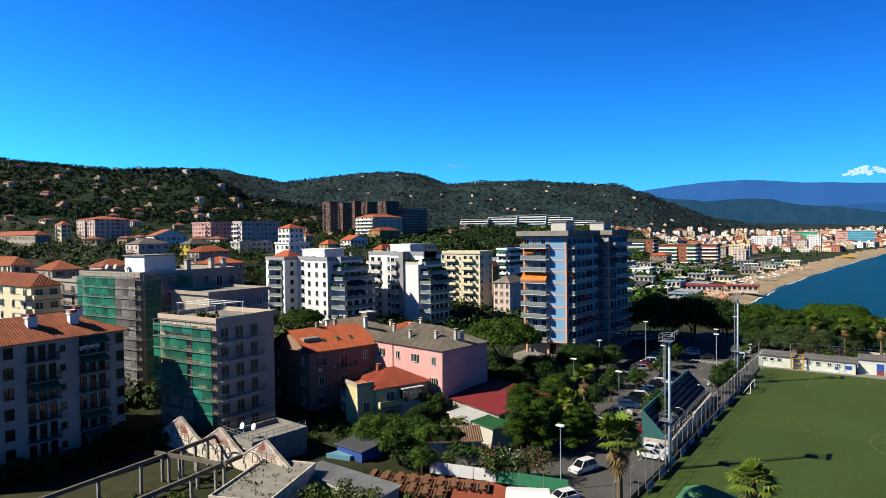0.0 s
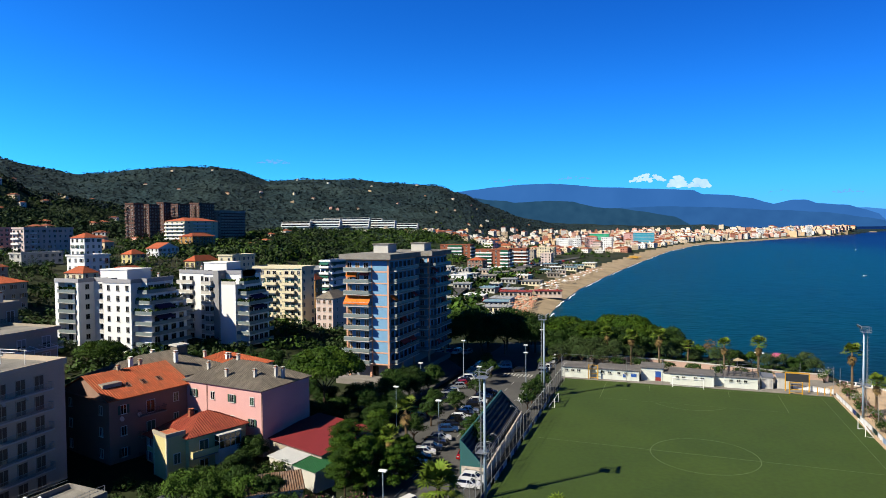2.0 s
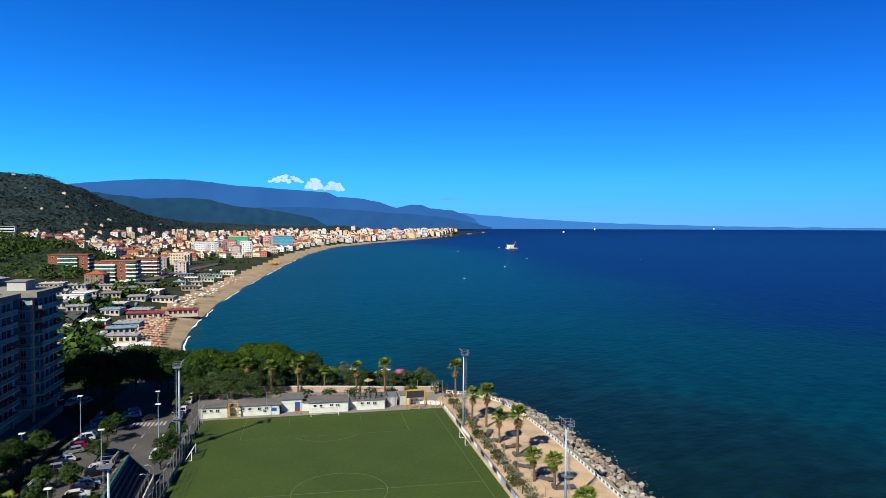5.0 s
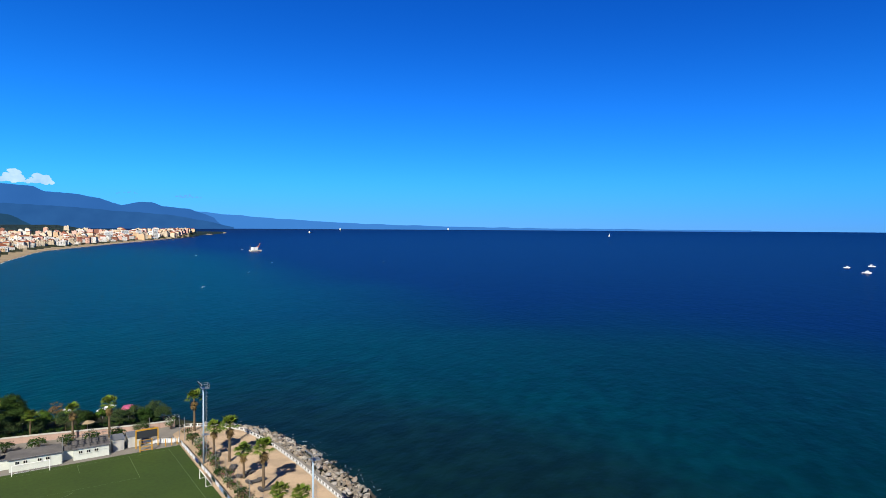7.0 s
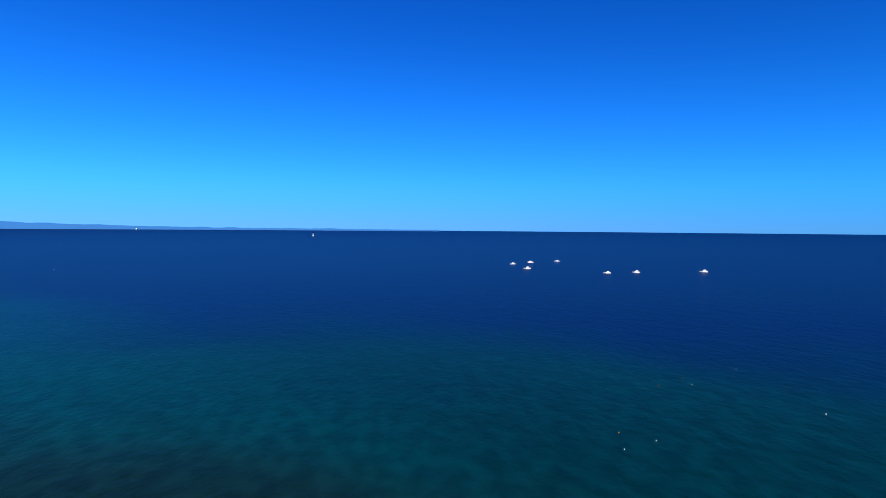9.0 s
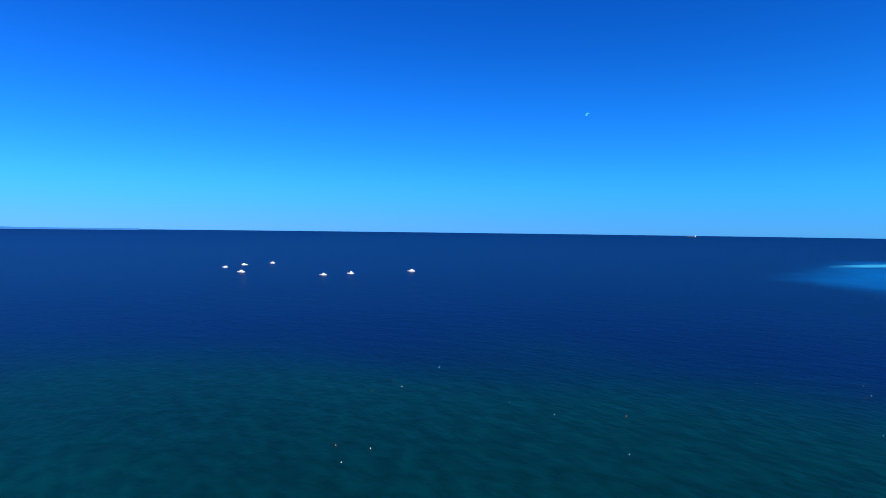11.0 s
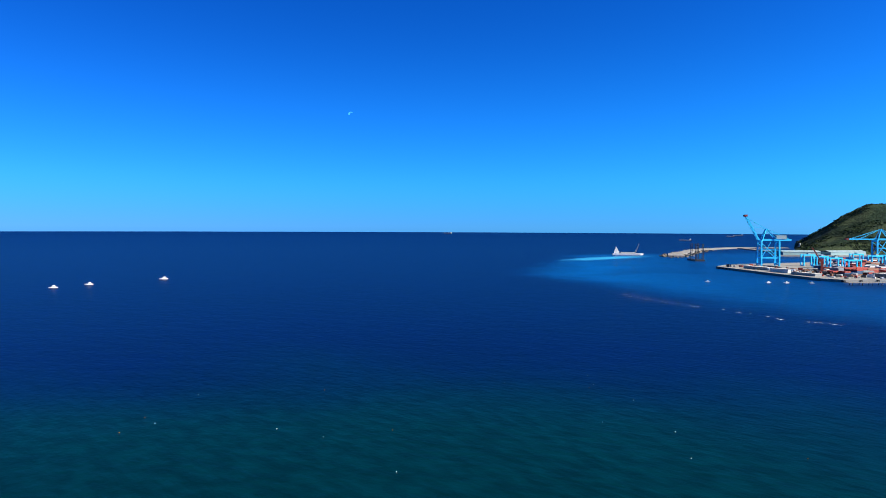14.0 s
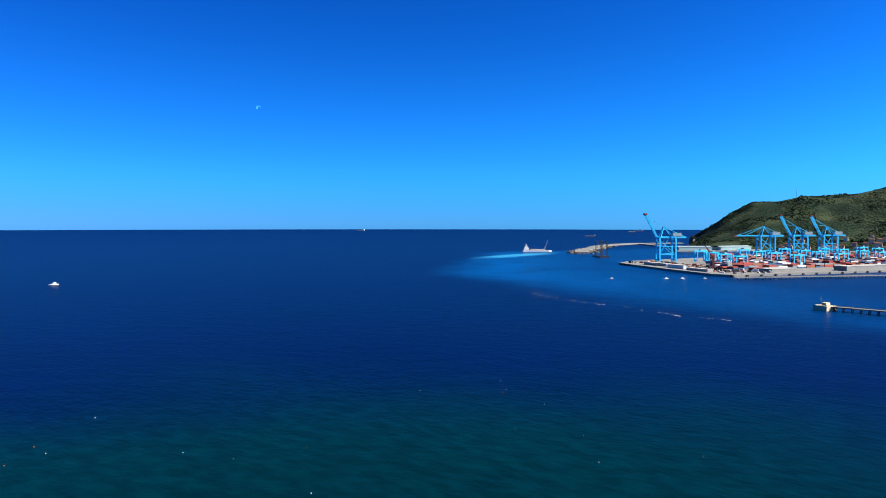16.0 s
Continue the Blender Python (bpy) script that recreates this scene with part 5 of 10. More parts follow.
def scaffold(root, x0, x1, y0, y1, z1, nets, side):
    """Tubes, plank decks and netting before one face."""
    ln = (x1 - x0) if side == "S" else (y1 - y0)
    k = max(2, round(ln / 2.4))
    t = Shape()
    levels = int(z1 / 2.0)
    for dep in (0.3, 1.2):
        for i in range(k + 1):
            u = ln * i / k
            p = (x0 + u, y0 - dep) if side == "S" else (x0 + dep, y0 + u)
            t.beam((*p, -1), (*p, z1 + 1), 0.06)
        for j in range(levels + 1):
            z = j * 2.0 + 1.0
            a = (x0, y0 - dep, z) if side == "S" else (x0 + dep, y0, z)
            b = (x1, y0 - dep, z) if side == "S" else (x0 + dep, y1, z)
            t.beam(a, b, 0.05)
    for j in range(levels + 1):
        z = j * 2.0 + 0.1
        a = (x0, y0 - 1.5, z) if side == "S" else (x0 + 1.5, y0, z)
        b = (x1, y0 - 1.5, z) if side == "S" else (x0 + 1.5, y1, z)
        t.beam(a, b, 0.09)
    part("scaffold_frame", t, METAL, root, "steel scaffold tubes and decks")
    d = Shape()
    for j in range(levels + 1):
        z = j * 2.0
        if side == "S":
            d.box(x0, x1, y0 - 1.15, y0 - 0.35, z - 0.05, z, 0)
            d.box(x0, x1, y0 - 1.24, y0 - 1.21, z, z + 0.2, 0)
        else:
            d.box(x0 + 0.35, x0 + 1.15, y0, y1, z - 0.05, z, 0)
            d.box(x0 + 1.21, x0 + 1.24, y0, y1, z, z + 0.2, 0)
    part("scaffold_deck", d, PLANK, root, "weathered scaffold boards")
    rng = random.Random(int(ln * 10))
    for a, b, za, zb, m in nets:
        s = Shape()
        nu, nv = max(1, round((b - a) / 2.4)), max(1, round((zb - za) / 2.0))
        for i in range(nu):
            for j in range(nv):
                u0, u1, z0, z2 = a + (b - a) * i / nu, a + (b - a) * (i + 1) / nu, za + (zb - za) * j / nv, za + (zb - za) * (j + 1) / nv
                bag, gap = rng.uniform(0.0, 0.16), rng.choice((0.0, 0.0, 0.05, 0.14))
                n = len(s.v)
                for q in range(4):
                    for r in range(4):
                        u, z = u0 + (u1 - u0) * (q / 3), z0 + gap + (z2 - z0 - gap) * r / 3
                        w = 1.28 + bag * math.sin(math.pi * q / 3) * math.sin(math.pi * r / 3)
                        s.v.append((x0 + u, y0 - w, z) if side == "S" else (x0 + w, y0 + u, z))
                for q in range(3):
                    for r in range(3):
                        s.f.append((n + q * 4 + r, n + q * 4 + 4 + r, n + q * 4 + 5 + r, n + q * 4 + 1 + r))
                        s.m.append(0)
        part("scaffold_net", s, m, root, "draped scaffold netting")
PLANK = mat("weathered_planks", (0.32, 0.25, 0.18), var=0.3, scale=1.0, rough=0.95, spec=0.1)

def scaffolded_front():
    root = house("scaffolded_building", "beige apartment building half wrapped in green scaffold netting", "apartment building", -96.3, -59.2, 1, 15, 12.5, 4, 18.8, W_DRAB, ("flat", 1.0), storeys=6, S="wwww", E="bbb.", bal="rail", depth=1.2, slab=W_PALE, rail=METAL, shutter=SHUT_BROWN, style="shut", frame_m=W_DRAB, over=0.25, seed=31)
    scaffold(root, -15, 0, 0, 0, 18, [(0.0, 9.0, 6.2, 16.4, NET_GREEN), (10.4, 15.2, 0.5, 18.2, NET_GREEN), (0.0, 10.4, 17.0, 18.4, NET_GREEN)], "S")
    rng = random.Random(2)
    for i in range(9):
        s = Shape()
        x, y = rng.uniform(-14, -0.8), rng.choice((0.6, rng.uniform(1, 11.5)))
        w = rng.uniform(0.3, 0.6)
        s.box(x - w, x + w, y - 0.25, y + 0.25, 19.02, 19.5, 0)
        for q in range(14):
            a = rng.uniform(0, 6.28)
            p = Vector((x + rng.uniform(-w, w), y, 19.5))
            e = p + Vector((math.cos(a) * 0.4, math.sin(a) * 0.4, rng.uniform(0.2, 0.9)))
            n = Vector((-math.sin(a), math.cos(a), 0)) * 0.12
            s.face([p - n, p + n, e + n, e - n], 1)
        part("planter", s, [rng.choice((R_TERRA, ORANGE_CLOTH, W_PALE)), LEAF_MID], root)
    s = Shape()
    for x in (-14, -9, -4):
        for y in (3, 9):
            s.tube((x, y, 19), (x, y, 21.4), 0.05, seg=6)
    for y in (3, 5, 7, 9):
        s.tube((-14.4, y, 21.4), (-3.6, y, 21.4), 0.05, seg=6)
    part("pergola", s, W_WHITE, root, "white tubular roof pergola")
    for y in (1.6, 5.4):
        s = Shape()
        s.tube((0.25, y, 15.0), (0.4, y + 0.06, 15.1), 0.38, 0.42, 12)
        part("satellite_dish", s, W_PALE, root)
scaffolded_front()

def scaffolded_back():
    root = house("scaffolded_building", "long apartment building in grey and green scaffold netting", "apartment building", -127, -55, 2, 21, 24, 4, 24.2, W_BEIGE, ("flat", 1.1), storeys=8, S="wwwwww", E="....wbb", bal="rail", shutter=SHUT_BROWN, over=0.3, seed=33, slab=CONCRETE)
    scaffold(root, -21, 0, 0, 0, 24, [(0.5, 14.2, 0.5, 24.4, NET_GREEN), (14.4, 21.2, 0.5, 24.6, NET_GREY)], "S")
    scaffold(root, 0, 0, 0, 11.5, 24, [(0.2, 3.4, 4, 23.6, NET_GREEN), (3.6, 7.4, 1, 24, NET_GREY), (7.6, 11.2, 6, 24.2, NET_GREEN)], "E")
    s = Shape()
    s.box(-7.5, -0.8, 1.5, 8.5, 24.4, 28.4, 0)
    s.box(-7.8, -0.5, 1.2, 8.8, 28.4, 28.65, 1)
    part("stair_head", s, [W_WHITE, CONCRETE], root, "white stair head with dish")
    for x, y in ((-6.2, 0.9), (-15, 2), (-13, 2.6)):
        s = Shape()
        s.tube((x, y + 0.3, 26.0), (x, y + 0.05, 26.1), 0.4, 0.55, 14)
        s.tube((x, y + 0.3, 24.4), (x, y + 0.3, 26.0), 0.05, seg=6)
        part("satellite_dish", s, W_PALE, root)
    for x, y in ((-3, 13), (-4, 20), (-2.5, 22), (-12, 10), (-17, 16)):
        chimney(root, x, y, 25.4, 1.4, W_PALE, 1.0)
scaffolded_back()

def white_flats(label, cx, cy, z0, h, d, runs, seed, cloth):
    """White flats in plan runs (x from, x to, front y, kind) from the rear west corner to the stepped terraces."""
    root = thing("white_apartment_building", label, "apartment building", (cx, cy, z0))
    FOOT.append((cx, cy, -runs[0][0], d, 0.0))
    rng = random.Random(seed)
    n = 7
    sh = h / n
    plants = Shape()
    def green(x0, x1, y0, y1, z, k):
        for _ in range(k):
            p = Vector((rng.uniform(x0, x1), rng.uniform(y0, y1), z + rng.uniform(-0.3, 0.5)))
            a = rng.uniform(0, 6.28)
            q, u = Vector((math.cos(a), math.sin(a), 0)) * 0.22, Vector((rng.uniform(-0.25, 0.25), rng.uniform(-0.25, 0.25), rng.uniform(0.2, 0.5)))
            plants.face([p - q, p + q, p + q + u, p - q + u])
    for x0, x1, y0, kind in runs:
        bits = []
        if kind == "loggia":
            bits = [(x0, x0 + 1.5, y0, d, -3, h), (x1 - 1.0, x1, y0, d, -3, h), (x0 + 1.5, x1 - 1.0, y0 + 2.2, d, -3, h)]
        elif kind == "terrace":
            for k in range(n):
                back = 1.5 * max(0, k - 4)
                bits.append((x0, x1 - back, y0 + back * 0.5, d - back, -3 if k == 0 else k * sh, (k + 1) * sh))
        elif kind == "panel":
            bits = [(x0, x1, y0, d, -3, h - sh), (x0, x1, y0 + 3.0, d, h - sh, h)]
        else:
            bits = [(x0, x1, y0, d, -3, h + (1.2 if kind == "stair" else 0))]
        for q in bits:
            s = Shape()
            s.box(*q, 0)
            part("wall", s, W_GREY if kind == "stair" else W_WHITE, root, "grey stair tower" if kind == "stair" else "")
        if kind == "stair":
            continue
        top = Shape()
        b = 3.0 if kind == "terrace" else 0
        yy = y0 + (3.0 if kind == "panel" else 1.5 if kind == "terrace" else 0)
        top.box(x0 - 0.02, x1 - b + 0.15, yy - 0.15, d - b + 0.1, h, h + 0.25, 1)
        for e in ((x0 - 0.02, x1 - b + 0.15, yy - 0.15, yy + 0.1), (x1 - b - 0.1, x1 - b + 0.15, yy + 0.1, d - b + 0.1)):
            top.box(*e, h + 0.25, h + 1.2, 1)
        top.face([(x0, yy, h + 0.256), (x1 - b, yy, h + 0.256), (x1 - b, d - b, h + 0.256), (x0, d - b, h + 0.256)], 0)
        part("roof", top, [FLATROOF, W_COPING], root, "flat roof with grey parapet")
        w = x1 - x0
        for k in range(n):
            z = k * sh
            if kind == "loggia":
                part("balcony", balcony_mesh(w - 2.5, 2.6, "solid", W_PALE, BALGLASS), None, root, at=((x0 + x1 + 0.5) / 2, y0 + 2.2, z))
                for q in (0.3, 0.7):
                    part("french_window", window_mesh(1.6, 2.1, "plain", None, SHUT_GREY), None, root, at=(x0 + 1.5 + (w - 2.5) * q, y0 + 2.2, z + 1.1))
                for yw in (y0 + 3.0, y0 + 6.5):
                    part("window", window_mesh(1.2, 1.4, "plain", None, SHUT_GREY), None, root, at=(x1, yw, z + 1.6), rz=math.pi / 2)
            elif kind == "stack":
                part("balcony", balcony_mesh(w - 0.6, 1.7, "solid", W_WHITE, W_PALE), None, root, at=((x0 + x1) / 2, y0, z))
                for q in (0.28, 0.72):
                    part("french_window", window_mesh(1.3, 2.1, rng.choice(("plain", "half")), SHUT_GREY, SHUT_GREY), None, root, at=(x0 + w * q, y0, z + 1.1))
            elif kind == "plain":
                for i in range(int(w / 3.2)):
                    part("window", window_mesh(0.9, 1.4, "plain", None, SHUT_GREY), None, root, at=(x0 + (i + 0.6) * w / int(w / 3.2), y0, z + 1.6))
            elif kind == "terrace":
                back = 1.5 * max(0, k - 4)
                q = Shape()
                xa, ya, yb = x1 - back, y0 + back * 0.5, d - back
                q.box(x0, xa + 1.8, ya - 1.8, ya, z - 0.2, z, 0)
                q.box(xa, xa + 1.8, ya, yb, z - 0.2, z, 0)
                q.box(x0, xa + 1.8, ya - 1.8, ya - 1.7, z, z + 1.0, 1)
                q.box(xa + 1.7, xa + 1.8, ya - 1.7, yb, z, z + 1.0, 1)
                part("balcony", q, [W_PALE, BALGLASS], root)
                for i in range(4):
                    part("french_window", window_mesh(1.7, 2.1, "plain", None, SHUT_GREY), None, root, at=(xa, ya + (i + 0.6) * (yb - ya) / 4.3, z + 1.1), rz=math.pi / 2)
                if k in (3, 4):
                    part("awning", awning_mesh(min(6.5, d * 0.5), 2.0, 0.9, cloth), None, root, at=(xa, ya + 4.0, z + sh - 0.3), rz=math.pi / 2)
                if k > 3:
                    green(x0, xa + 1.6, ya - 1.6, ya - 1.2, z + 1.0, 90)
                    green(xa + 1.2, xa + 1.6, ya, yb, z + 1.0, 110)
        if kind == "panel":
            q = Shape()
            q.box(x0, x1, y0, y0 + 0.12, h - sh, h - sh + 1.0, 0)
            part("parapet", q, W_PALE, root)
            green(x0 + 0.3, x1 - 0.3, y0 + 0.1, y0 + 0.7, h - sh + 1.0, 110)
        if kind == "loggia":
            green(x0 + 1.6, x1 - 1.0, y0 - 0.4, y0, h - sh + 1.0, 120)
    w = -runs[0][0]
    s = Shape()
    s.box(-w * 0.66, -w * 0.34, d * 0.35, d * 0.85, h + 0.2, h + 3.4, 0)
    s.box(-w * 0.67, -w * 0.33, d * 0.34, d * 0.86, h + 3.4, h + 3.7, 1)
    part("penthouse", s, [W_WHITE, W_WHITE], root, "white rooftop plant room")
    for i in range(5):
        chimney(root, -w * rng.uniform(0.1, 0.9), d * rng.uniform(0.4, 0.9), h + 0.9, 0.9, W_PALE, 0.6)
    tagged(part("terrace_planting", plants, LEAF_MID, root, "green terrace planting"), kind="stuff")
    return root
W_COPING = mat("grey_coping", (0.50, 0.50, 0.53), var=0.1, scale=0.3, rough=0.9, spec=0.2)
white_flats("white apartment building with deep loggias and planted terraces", -147, 18, 5, 21.0, 18, [(-33, -23.5, 0.0, "loggia"), (-23.5, -19, 5.5, "plain"), (-19, -15.5, 4.5, "stack"), (-15.5, -5, 1.5, "plain"), (-5, 0, 4.0, "terrace")], 41, PURPLE_CLOTH)
white_flats("white stepped apartment building with grey stair tower and violet awnings", -132.5, 44, 5, 22.0, 14, [(-28, -21, 4.0, "stack"), (-21, -15.5, 3.0, "plain"), (-15.5, -11, 1.0, "stack"), (-11, -9, 0.2, "stair"), (-9, -3, 0.8, "panel"), (-3, 0, 3.0, "terrace")], 42, PURPLE_CLOTH)
house("cream_apartment_building", "cream apartment building with green shutters and glazed stair strip", "apartment building", -140, 90, 4, 22, 9, 0, 22, W_CREAM, ("flat", 1.0), storeys=7, S="wwbbsbbw", E="w.w", shutter=SHUT_GREEN, bal="solid", rail=W_CREAM, style="mix", seed=51)

# beige flats with a top-floor veranda between the scaffolded buildings
beige = house("beige_apartment_building", "beige apartment building with shaded veranda and roof parapet", "apartment building", -112.5, -49.5, 1.5, 13, 14, 0, 21.4, W_BEIGE, ("flat", 0.7), storeys=7, S="", E="wbb", bal="rail", rail=METAL, slab=W_PALE, depth=1.6, shutter=SHUT_GREY, style="half", seed=61)
s = Shape()
for y in (3.2, 7.6, 12.0):
    s.tube((2.4, y, 16.4), (2.4, y, 18.8), 0.06, seg=6)
for i in range(6):
    s.beam((0, 3.2 + i * 1.76, 19.2), (2.6, 3.2 + i * 1.76, 18.8), 0.09)
s.beam((2.4, 3.0, 18.85), (2.4, 12.2, 18.85), 0.1)
part("veranda_frame", s, W_WHITE, beige, "white tubular veranda frame")
# ---- houses of the town ----
house('apartment_building', 'cream apartment building with stacked balconies and tiled roof', 'apartment building', -158.9, -62.0, 6.2, 38.0, 6.0, 0, 17.6, W_CREAM, ('hip', 2.6), R_TERRA, 6, 'wwbwwb', 'bb', seed=55, shutter=SHUT_GREEN, bal='solid', rail=W_CREAM, ribs=0.6)
house('apartment_building', 'brown apartment building with dark balconies', 'apartment building', -192.0, -37.4, 9.0, 17.2, 6.0, 0, 12.9, W_BEIGE, ('flat', 0.8), FLATROOF, 4, 'bbb', 'ww', seed=137, shutter=SHUT_BROWN)
house('house', 'long brown building with terracotta roof', 'house', -404.9, 36.5, 29.7, 60.0, 7.7, 0, 6.8, W_BEIGE, ('hip', 2.6), R_TERRA, 2, 'wwwwwwwwwwwwwwwww', 'ww', seed=62, shutter=SHUT_BROWN)
house('apartment_building', 'beige apartment block with terracotta hip roof', 'apartment building', -434.5, 83.7, 31.4, 24.9, 23.7, 0, 15.4, W_PALEPINK, ('hip', 2.6), R_ORANGE, 6, 'wwwbwww', 'wwwbwbw', seed=167, shutter=SHUT_BROWN, bal='solid', rail=W_PALEPINK)
house('house', 'narrow yellow house with red roof', 'house', -436.8, 64.2, 31.7, 8.6, 6.0, 0, 11.3, W_CREAM, ('hip', 2.6), R_TERRA, 4, 'bw', 'ww', seed=108, shutter=SHUT_GREEN)
house('house', 'low pink house with orange hip roof', 'house', -240.6, -6.9, 17.1, 9.3, 11.7, 0, 6.8, W_PALEPINK, ('hip', 2.6), R_TERRA, 2, 'www', 'www', seed=180, shutter=SHUT_GREEN, ribs=0.7)
house('house', 'pale house with brown hip roof', 'house', -294.7, 36.5, 24.6, 11.7, 15.6, 0, 6.7, W_PALEPINK, ('hip', 2.6), R_GREY, 2, 'www', 'wwww', seed=245, shutter=SHUT_BROWN)
house('house', 'white gabled house with red dormer roof', 'house', -369.6, 87.0, 28.1, 8.2, 22.0, 0, 7.0, W_WHITE, ('gable', 4.0), R_TERRA, 2, 'ww', 'wwwwww', seed=272, shutter=SHUT_BROWN)
house('house', 'bright yellow house with brown roof', 'house', -295.9, 63.8, 24.7, 9.0, 12.6, 0, 6.0, W_LEMON, ('hip', 2.6), R_GREY, 2, 'ww', 'wwww', seed=336, shutter=SHUT_BROWN)
house('house', 'beige house with orange hip roof', 'house', -256.0, 42.6, 19.7, 9.5, 15.7, 0, 7.9, W_BEIGE, ('hip', 2.6), R_ORANGE, 3, 'bwb', 'wwww', seed=352, shutter=SHUT_BROWN, ribs=0.7)
house('apartment_building', 'pink apartment building with flat roof', 'apartment building', -402.2, 147.9, 29.6, 22.0, 23.7, 0, 14.3, W_PINK, ('flat', 0.8), FLATROOF, 5, 'wwwwbw', 'wbwbwwb', seed=372, shutter=SHUT_BROWN, bal='solid', rail=W_PINK)
house('house', 'low house with wide red tiled roof', 'house', -221.1, 26.5, 13.9, 13.1, 13.6, 0, 9.8, W_BEIGE, ('hip', 2.6), R_ORANGE, 3, 'wwwb', 'wwww', seed=380, shutter=SHUT_BROWN, ribs=0.7)
house('house', 'low house with terracotta roof and skylights', 'house', -225.9, -41.2, 14.6, 27.0, 6.0, 0, 11.6, W_CREAM, ('hip', 2.6), R_TERRA, 4, 'wwwbwwww', 'wb', seed=20, shutter=SHUT_BROWN, ribs=0.7)
house('house', 'low house with dark terracotta roof', 'house', -212.8, -35.2, 12.5, 11.7, 8.8, 0, 12.3, W_BEIGE, ('hip', 2.6), R_TERRA, 4, 'bbw', 'wb', seed=92, shutter=SHUT_BROWN, ribs=0.7)
house('apartment_building', 'blue-grey apartment building with blue shutters', 'apartment building', -302.5, 98.4, 25.0, 8.1, 22.6, 0, 5.6, W_PALE, ('flat', 0.8), FLATROOF, 2, 'ww', 'wwwwww', seed=424, shutter=SHUT_GREY, bal='solid', rail=W_PALE)
house('apartment_building', 'beige apartment building with white balconies', 'apartment building', -361.8, 144.3, 27.7, 9.7, 32.3, 0, 15.7, W_PALEPINK, ('flat', 0.8), FLATROOF, 5, 'bbw', 'wbwwwwwww', seed=428, shutter=SHUT_BROWN, bal='solid', rail=W_WHITE)
house('house', 'white house with red hip roof', 'house', -275.9, 110.9, 23.0, 9.3, 10.1, 0, 15.3, W_WHITE, ('hip', 2.6), R_ORANGE, 5, 'www', 'www', seed=512, shutter=SHUT_GREEN)
house('house', 'low white house with roof terrace', 'house', -255.5, 93.2, 19.6, 10.8, 13.6, 0, 10.4, W_WHITE, ('flat', 0.8), FLATROOF, 3, 'www', 'wwwb', seed=512, shutter=SHUT_GREY)
house('house', 'white house with red cross-gabled roof', 'house', -304.1, 187.3, 25.0, 9.5, 17.2, 0, 5.7, W_WHITE, ('gable', 3.5), R_ORANGE, 2, 'www', 'wwwww', seed=620, shutter=SHUT_BROWN)
house('apartment_building', 'cream apartment building with long balconies and red roof', 'apartment building', -380.0, 294.3, 28.6, 20.2, 40.0, 0, 21.1, W_CREAM, ('hip', 3), R_ORANGE, 7, 'bbbb', 'wbbw', seed=660, shutter=SHUT_GREEN, bal='solid', rail=W_WHITE)
house('house', 'orange rendered house with red roof', 'house', -336.0, 253.1, 26.5, 11.9, 24.9, 0, 10.9, W_OCHRE, ('hip', 2.6), R_ORANGE, 4, 'www', 'wwwbbww', seed=672, shutter=SHUT_BROWN)
house('apartment_tower', 'dark red brick apartment tower', 'apartment tower', -442.6, 303.3, 32.7, 9.1, 11.1, 0, 32.1, W_DARKBRICK, ('flat', 1.2), FLATROOF, 10, 'bww', 'bww', seed=583, shutter=SHUT_BROWN, bal='solid', rail=W_DARKBRICK)
house('apartment_tower', 'dark red brick apartment tower', 'apartment tower', -455.2, 333.2, 34.6, 7.8, 12.8, 0, 30.4, W_DARKBRICK, ('flat', 1.2), FLATROOF, 10, 'bw', 'wbwb', seed=606, shutter=SHUT_BROWN, bal='solid', rail=W_DARKBRICK)
house('apartment_tower', 'dark red brick apartment tower', 'apartment tower', -467.1, 363.4, 35.8, 8.1, 12.0, 0, 32.4, W_DARKBRICK, ('flat', 1.2), FLATROOF, 10, 'ww', 'wbw', seed=628, shutter=SHUT_BROWN, bal='solid', rail=W_DARKBRICK)
house('apartment_tower', 'dark red brick apartment tower', 'apartment tower', -444.3, 357.4, 32.5, 7.8, 15.4, 0, 33.5, W_DARKBRICK, ('flat', 1.2), FLATROOF, 11, 'bw', 'wbww', seed=650, shutter=SHUT_BROWN, bal='solid', rail=W_DARKBRICK)
house('apartment_tower', 'dark red brick apartment tower', 'apartment tower', -450.3, 392.3, 31.6, 11.2, 22.5, 0, 36.8, W_DARKBRICK, ('flat', 1.2), FLATROOF, 12, 'wbw', 'bbwwww', seed=682, shutter=SHUT_BROWN, bal='solid', rail=W_DARKBRICK)
house('apartment_building', 'long dark grey apartment slab', 'apartment building', -447.4, 420.8, 29.0, 8.0, 40.0, 0, 32.9, W_GREY, ('flat', 0.8), FLATROOF, 11, 'ww', 'bbbbbbbbbb', seed=716, shutter=SHUT_BROWN, bal='solid', rail=W_DARKBRICK)
house('house', 'yellow house with terracotta hip roof', 'house', -222.7, 126.3, 14.1, 6.2, 16.5, 0, 12.5, W_YELLOW, ('hip', 2.6), R_ORANGE, 4, 'bb', 'wwbbw', seed=676, shutter=SHUT_BROWN)
house('house', 'low cream building with flat roof', 'house', -212.6, 141.2, 12.4, 8.8, 18.0, 0, 15.9, W_CREAM, ('flat', 0.8), FLATROOF, 5, 'ww', 'wwwww', seed=735, shutter=SHUT_GREEN)
house('house', 'low house with orange roof', 'house', -217.9, 60.2, 13.3, 9.6, 6.9, 0, 12.0, W_CREAM, ('hip', 2.6), R_ORANGE, 4, 'wbw', 'ww', seed=510, shutter=SHUT_BROWN)
